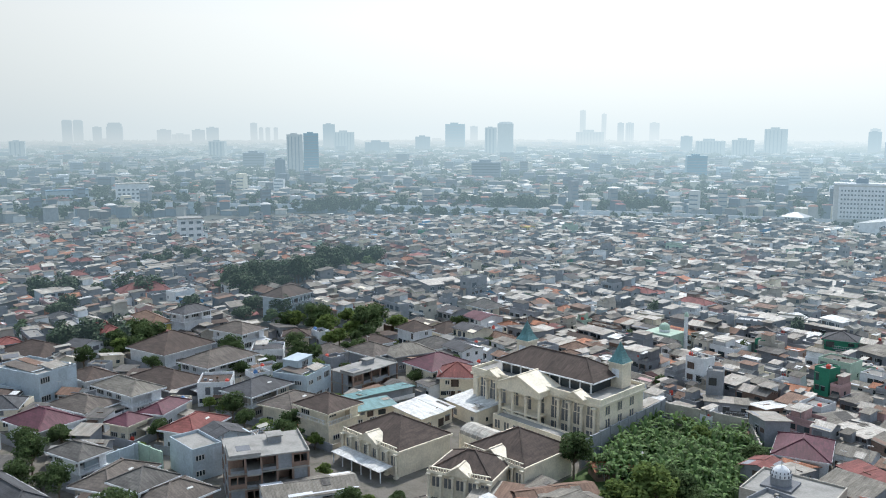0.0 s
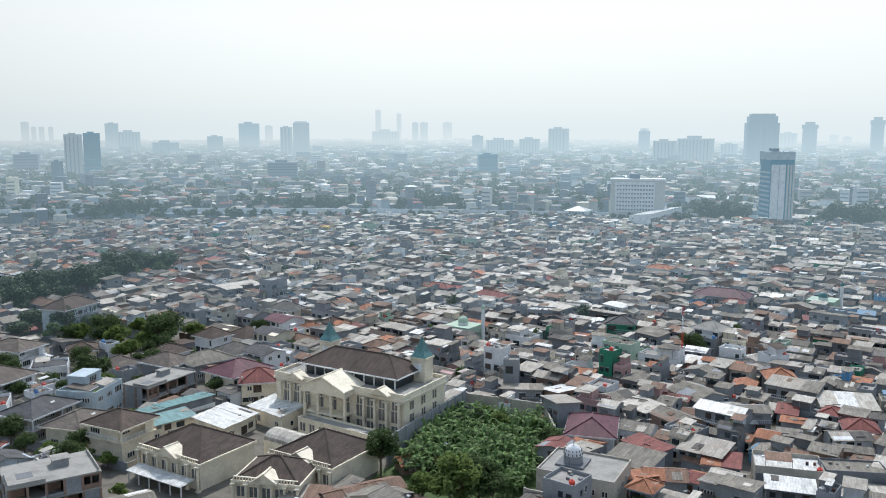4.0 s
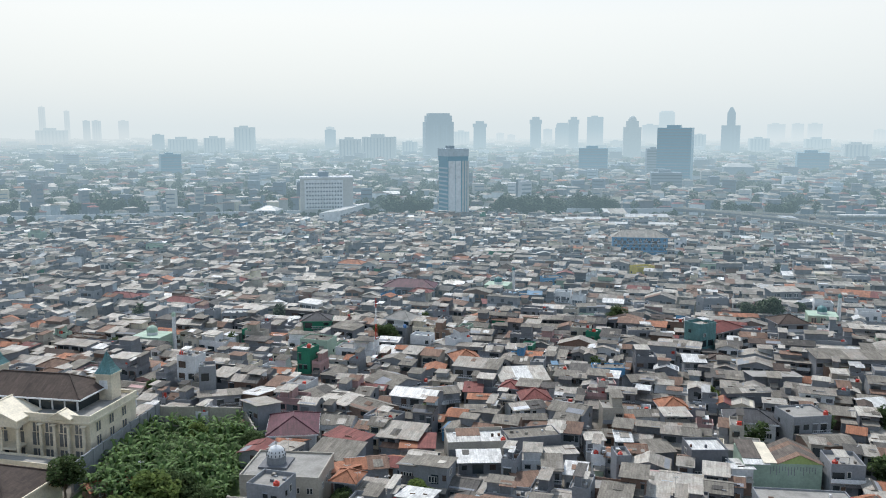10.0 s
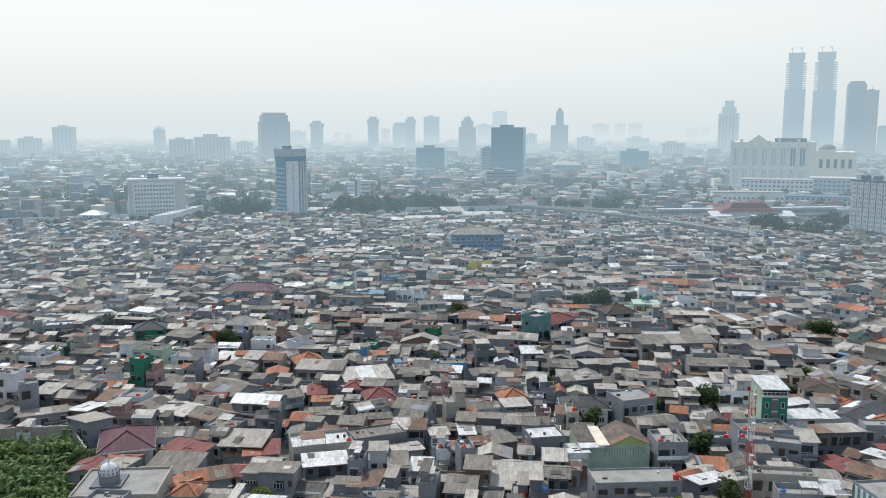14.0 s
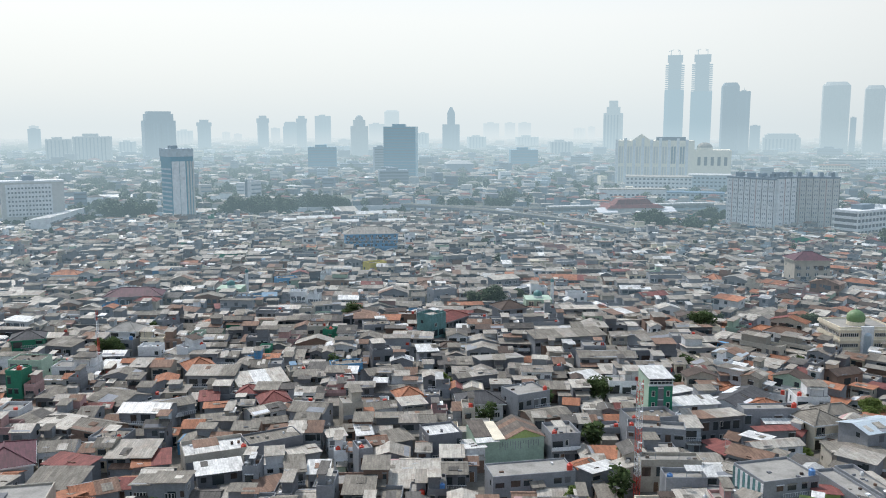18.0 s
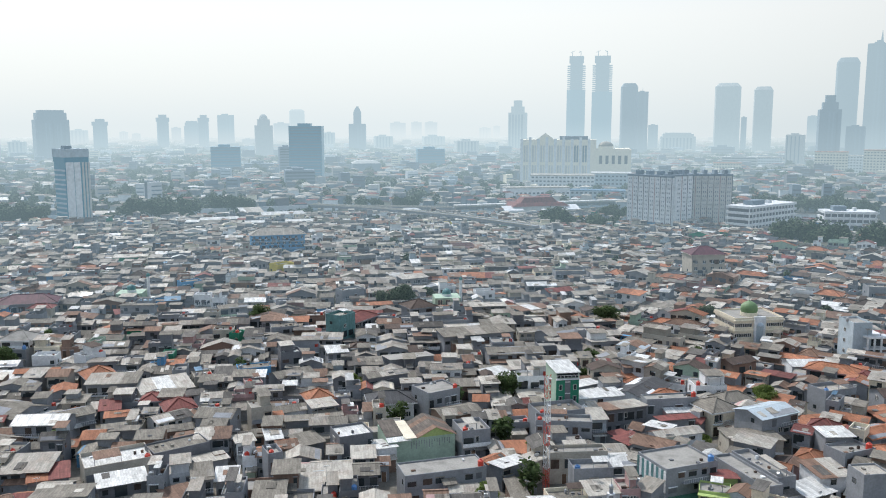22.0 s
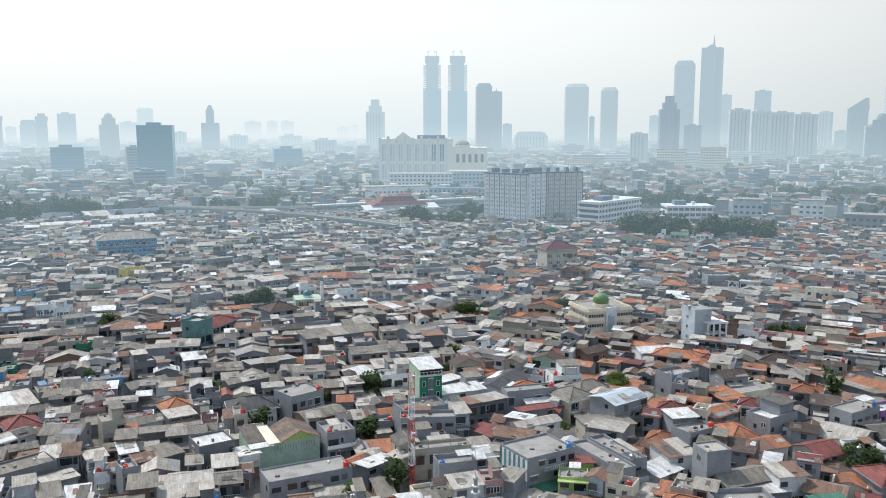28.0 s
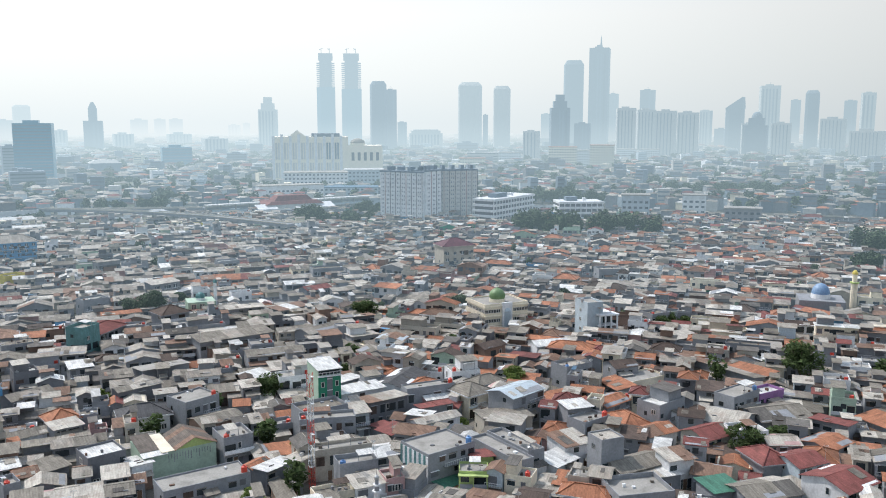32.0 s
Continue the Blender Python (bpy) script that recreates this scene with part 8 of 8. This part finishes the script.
house(44.8, 191.1, 6.0, 4.0, 4.2, -10, "shed", "fibre", "white")
house(37.8, 190.6, 6.4, 5.4, 4.2, -11, "shed", "fibre", "cement")

# ---- the dense low quarter, filled in rows round the placed houses ----
def district(az, d):
    """Share of clay roofs at a place."""
    if az < -38:
        return 0.34 if d < 520 else 0.2
    if az > 32:
        return (0.13 + min(0.22, (az - 32) / 60)) * (1.05 if d < 260 else 0.95)
    return 0.10 if d < 300 else 0.07


def rows(turn, keep, near_to, lists):
    """Terraces of houses along rows turned by that angle, with lanes between each pair of rows."""
    c, s = math.cos(turn), math.sin(turn)
    v, line = -760.0, 0
    while v < 760:
        deep = rng.uniform(4.2, 6.9)
        u = -760.0 + rng.uniform(0, 8)
        while u < 760:
            close = math.hypot(c * u - s * v, s * u + c * v) < 250
            w = rng.choice((2.8, 3.4, 4.0, 4.8, 5.6, 7.5) if close else (3.6, 4.4, 5.2, 6.0, 7.0, 8.5, 12)) * rng.uniform(0.9, 1.15)
            uu, vv = u + w / 2, v + deep / 2 + rng.uniform(-0.8, 0.8)
            u += w + (rng.uniform(1.2, 2.4) if rng.random() < 0.12 else rng.uniform(-0.1, 0.25))
            x, y = c * uu - s * vv, s * uu + c * vv
            d = math.hypot(x, y)
            if d < 132 or d > 668 or y < -80:
                continue
            az = math.degrees(math.atan2(x, y))
            if abs(az) > 72 or not keep(az, d) or not free(x, y, min(w, deep) * 0.34):
                continue
            if rng.random() < (0.055 if az < -38 else 0.024):
                if rng.random() < 0.6:
                    far_tree(LANE_TREES[d > 310], x, y, rng.uniform(4.5, 8.5), rng.uniform(1.8, 3.4), 60)
                continue
            if az < -33.5 and d < 330 and d < 330 + (az + 33) * 2.2:
                continue
            kind, roof, wall = style(district(az, d), az < -38, az > (36 if d < 260 else 16))
            h = rng.choice((2.8, 3.0, 3.3, 3.8, 4.6, 5.6, 6.2) if d < 240 else (3.1, 3.4, 3.8, 4.2, 4.6, 5.2, 6.0)) * rng.uniform(0.92, 1.1)
            if rng.random() < 0.03:
                h += 3
            dd = deep * rng.uniform(0.9, 1.02)
            tilt = turn + rng.uniform(-0.035, 0.035) + rng.choice((0, 0, 0, math.pi))
            # fronts turn to the open side that the eye sees
            if -math.sin(tilt) * x - -math.cos(tilt) * y < 0:
                tilt += math.pi
            if d < near_to and abs(az) < 68:
                house(x, y, w, dd, h, math.degrees(tilt), kind, roof, wall)
                TAKEN.pop()
            else:
                body, sheets, extra = make_house(w, dd, h, kind, wall, roof, True)
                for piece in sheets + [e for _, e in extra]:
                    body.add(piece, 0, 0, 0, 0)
                for k in range(max(1, int(w / 3))):
                    if rng.random() < 0.6 and h > 3:
                        wx = -w / 2 + w * (k + 0.5) / max(1, int(w / 3))
                        body.box(wx - 0.6, wx + 0.6, -dd / 2 - 0.05, -dd / 2 + 0.1, h - 1.9, h - 0.7, "glass")
                if kind in ("flat", "loft") and rng.random() < 0.3:
                    body.tube(w / 2 - 1, -dd / 2 + 1, h, h + 1.3, 0.55, 0.5, "tank_red" if d < 310 else "tile_red", 8)
                lists(az, d).add(body, x, y, 0, tilt)
        v += deep + (rng.uniform(1.6, 3.0) if line % 2 else rng.uniform(0.3, 0.8))
        line += 1


BLOCKS = {}
LANE_TREES = (Shape(), Shape())


def block_of(az, d):
    return BLOCKS.setdefault((int((az + 75) // 15), d > 310), Shape())


# the garden quarter of hipped villas, filled where no house was set
for i in range(26):
    for j in range(16):
        u, v = -330 + 13.5 * i + rng.uniform(-2, 2), 30 + 15.5 * j + rng.uniform(-2, 2)
        x, y = u * 0.97 + v * 0.24 - 40, -u * 0.24 + v * 0.97 - 40
        d, az = math.hypot(x, y), math.degrees(math.atan2(x, y))
        if d < 140 or az > -34 or az < -72 or d > 322 + (az + 33) * 2.2 or not free(x, y, 5.0):
            continue
        if rng.random() < (0.28 if az < -42 else 0.06):
            tree(x, y, rng.uniform(0.7, 1.0), words="dense green garden tree between villas")
            continue
        house(x, y, rng.uniform(8.0, 11.0), rng.uniform(7.5, 10.5), rng.choice((3.2, 3.6, 5.6)), -14 + rng.uniform(-3, 3) + (60 if az < -46 else 0), rng.choice(("hip", "hip", "hip", "gable", "flat")),
              pick([(4, "tile_brown"), (2, "tile_grey"), (2, "fibre_dark"), (4, "tile_worn"), (1.2, "maroon"), (0.3, "tile_orange")]), pick([(4, "white"), (2, "cream"), (2, "cement"), (1, "pale_blue")]))
        if rng.random() < 0.5:
            tx, ty = x + rng.uniform(-8, 8), y - 7.5
            if free(tx, ty, 1.5):
                tree(tx, ty, rng.uniform(0.4, 0.7), words="green garden tree beside a villa")

for i in range(60):
    for j in range(40):
        u, v = -340 + 6.2 * i + rng.uniform(-1, 1), 20 + 6.4 * j + rng.uniform(-1, 1)
        x, y = u * 0.97 + v * 0.24 - 40, -u * 0.24 + v * 0.97 - 40
        d, az = math.hypot(x, y), math.degrees(math.atan2(x, y))
        if d < 140 or az > -33.5 or az < -70 or d > 322 + (az + 33) * 2.2 or not free(x, y, 2.6):
            continue
        r = rng.random()
        if r < (0.42 if az < -42 else 0.1):
            tree(x, y, rng.uniform(0.45, 0.8), words="green garden tree between villas")
        elif r < 0.9:
            house(x, y, rng.uniform(4.2, 5.8), rng.uniform(4.2, 5.8), rng.uniform(2.8, 4.2), -14 + rng.uniform(-4, 4) + (45 if az < -52 else 0), rng.choice(("flat", "shed", "shed", "gable", "flat")),
                  pick([(2, "tile_brown"), (2, "fibre_dark"), (2, "fibre"), (2, "metal_grey"), (0.4, "tile_orange"), (1, "concrete")]), pick([(3, "white"), (3, "cement"), (1, "cream")]))

rows(radians(-14), lambda az, d: az < 33 - (d - 300) * 0.01, 178, block_of)
rows(radians(-58), lambda az, d: az >= 33 - (d - 300) * 0.01, 170, block_of)
for (sector, is_far), shape in BLOCKS.items():
    alone("house_rows", shape, "densely packed low houses with grey metal and clay tile roofs", "houses", FAR if is_far else MAT, "stuff")
for shape, mats in zip(LANE_TREES, (MAT, FAR)):
    alone("lane_trees", shape, "small green trees growing in the lanes between houses", "trees", mats, "stuff")

# ---- the wide city beyond the railway ----
city = [Shape() for _ in range(6)]
woods = [Shape() for _ in range(3)]
d = 740.0
while d < 4700:
    cell = max(11.5, d * 0.0145)
    n = int(2.36 * d / cell)
    for i in range(n):
        az = -67.5 + 135 * (i + rng.random()) / n
        dd = d + rng.uniform(-0.5, 0.5) * cell
        x, y = at(az, dd)
        if not free(x, y, cell * 0.4):
            continue
        if rng.random() < (0.36 if az < 5 else 0.2):
            far_tree(woods[0 if dd < 1100 else 1 if dd < 2000 else 2], x, y, rng.uniform(8, 14), cell * 0.46, 26 if dd < 1300 else 10)
            continue
        w, deep = cell * rng.uniform(0.5, 1.0), cell * rng.uniform(0.4, 0.8)
        h = rng.choice((4, 5, 6, 7, 8, 9, 11)) * (1.0 if rng.random() < 0.92 else rng.uniform(1.5, 2.3))
        s = city[min(5, int((az + 67.5) / 22.6))]
        turn = -radians(az) + rng.uniform(-0.6, 0.6)
        b = Shape()
        wall = pick([(2, "white"), (2, "pale"), (5, "grey"), (3, "cement"), (1, "cream"), (1, "pale_blue"), (1, "dark_grey")])
        b.box(-w / 2, w / 2, -deep / 2, deep / 2, 0, h, wall)
        roof = pick([(2.4, "metal_light"), (3, "metal_grey"), (3.5, "fibre"), (2, "tile_red"), (2, "tile_brown"), (0.8, "tile_orange"), (0.7, "metal_white"), (2, "concrete")])
        if h < 12:
            b.prism([(-w / 2 - 0.5, -deep / 2 - 0.5), (w / 2 + 0.5, -deep / 2 - 0.5), (w / 2 + 0.5, deep / 2 + 0.5), (-w / 2 - 0.5, deep / 2 + 0.5)], h, h + deep * 0.14, roof, 0.35)
        else:
            for k in range(int(h / 3.6)):
                b.box(-w * 0.44, w * 0.44, -deep / 2 - 0.2, -deep / 2 + 0.1, 1.6 + 3.6 * k, 2.7 + 3.6 * k, "dark_grey" if wall == "grey" else "grey")
        s.add(b, x, y, 0, turn)
    d += cell * 0.95
for s in city:
    alone("distant_city", s, "pale low buildings of the distant city in haze", "buildings", FAR, "stuff")
for s in woods:
    alone("distant_trees", s, "dark green trees between the distant buildings", "trees", FAR, "stuff")
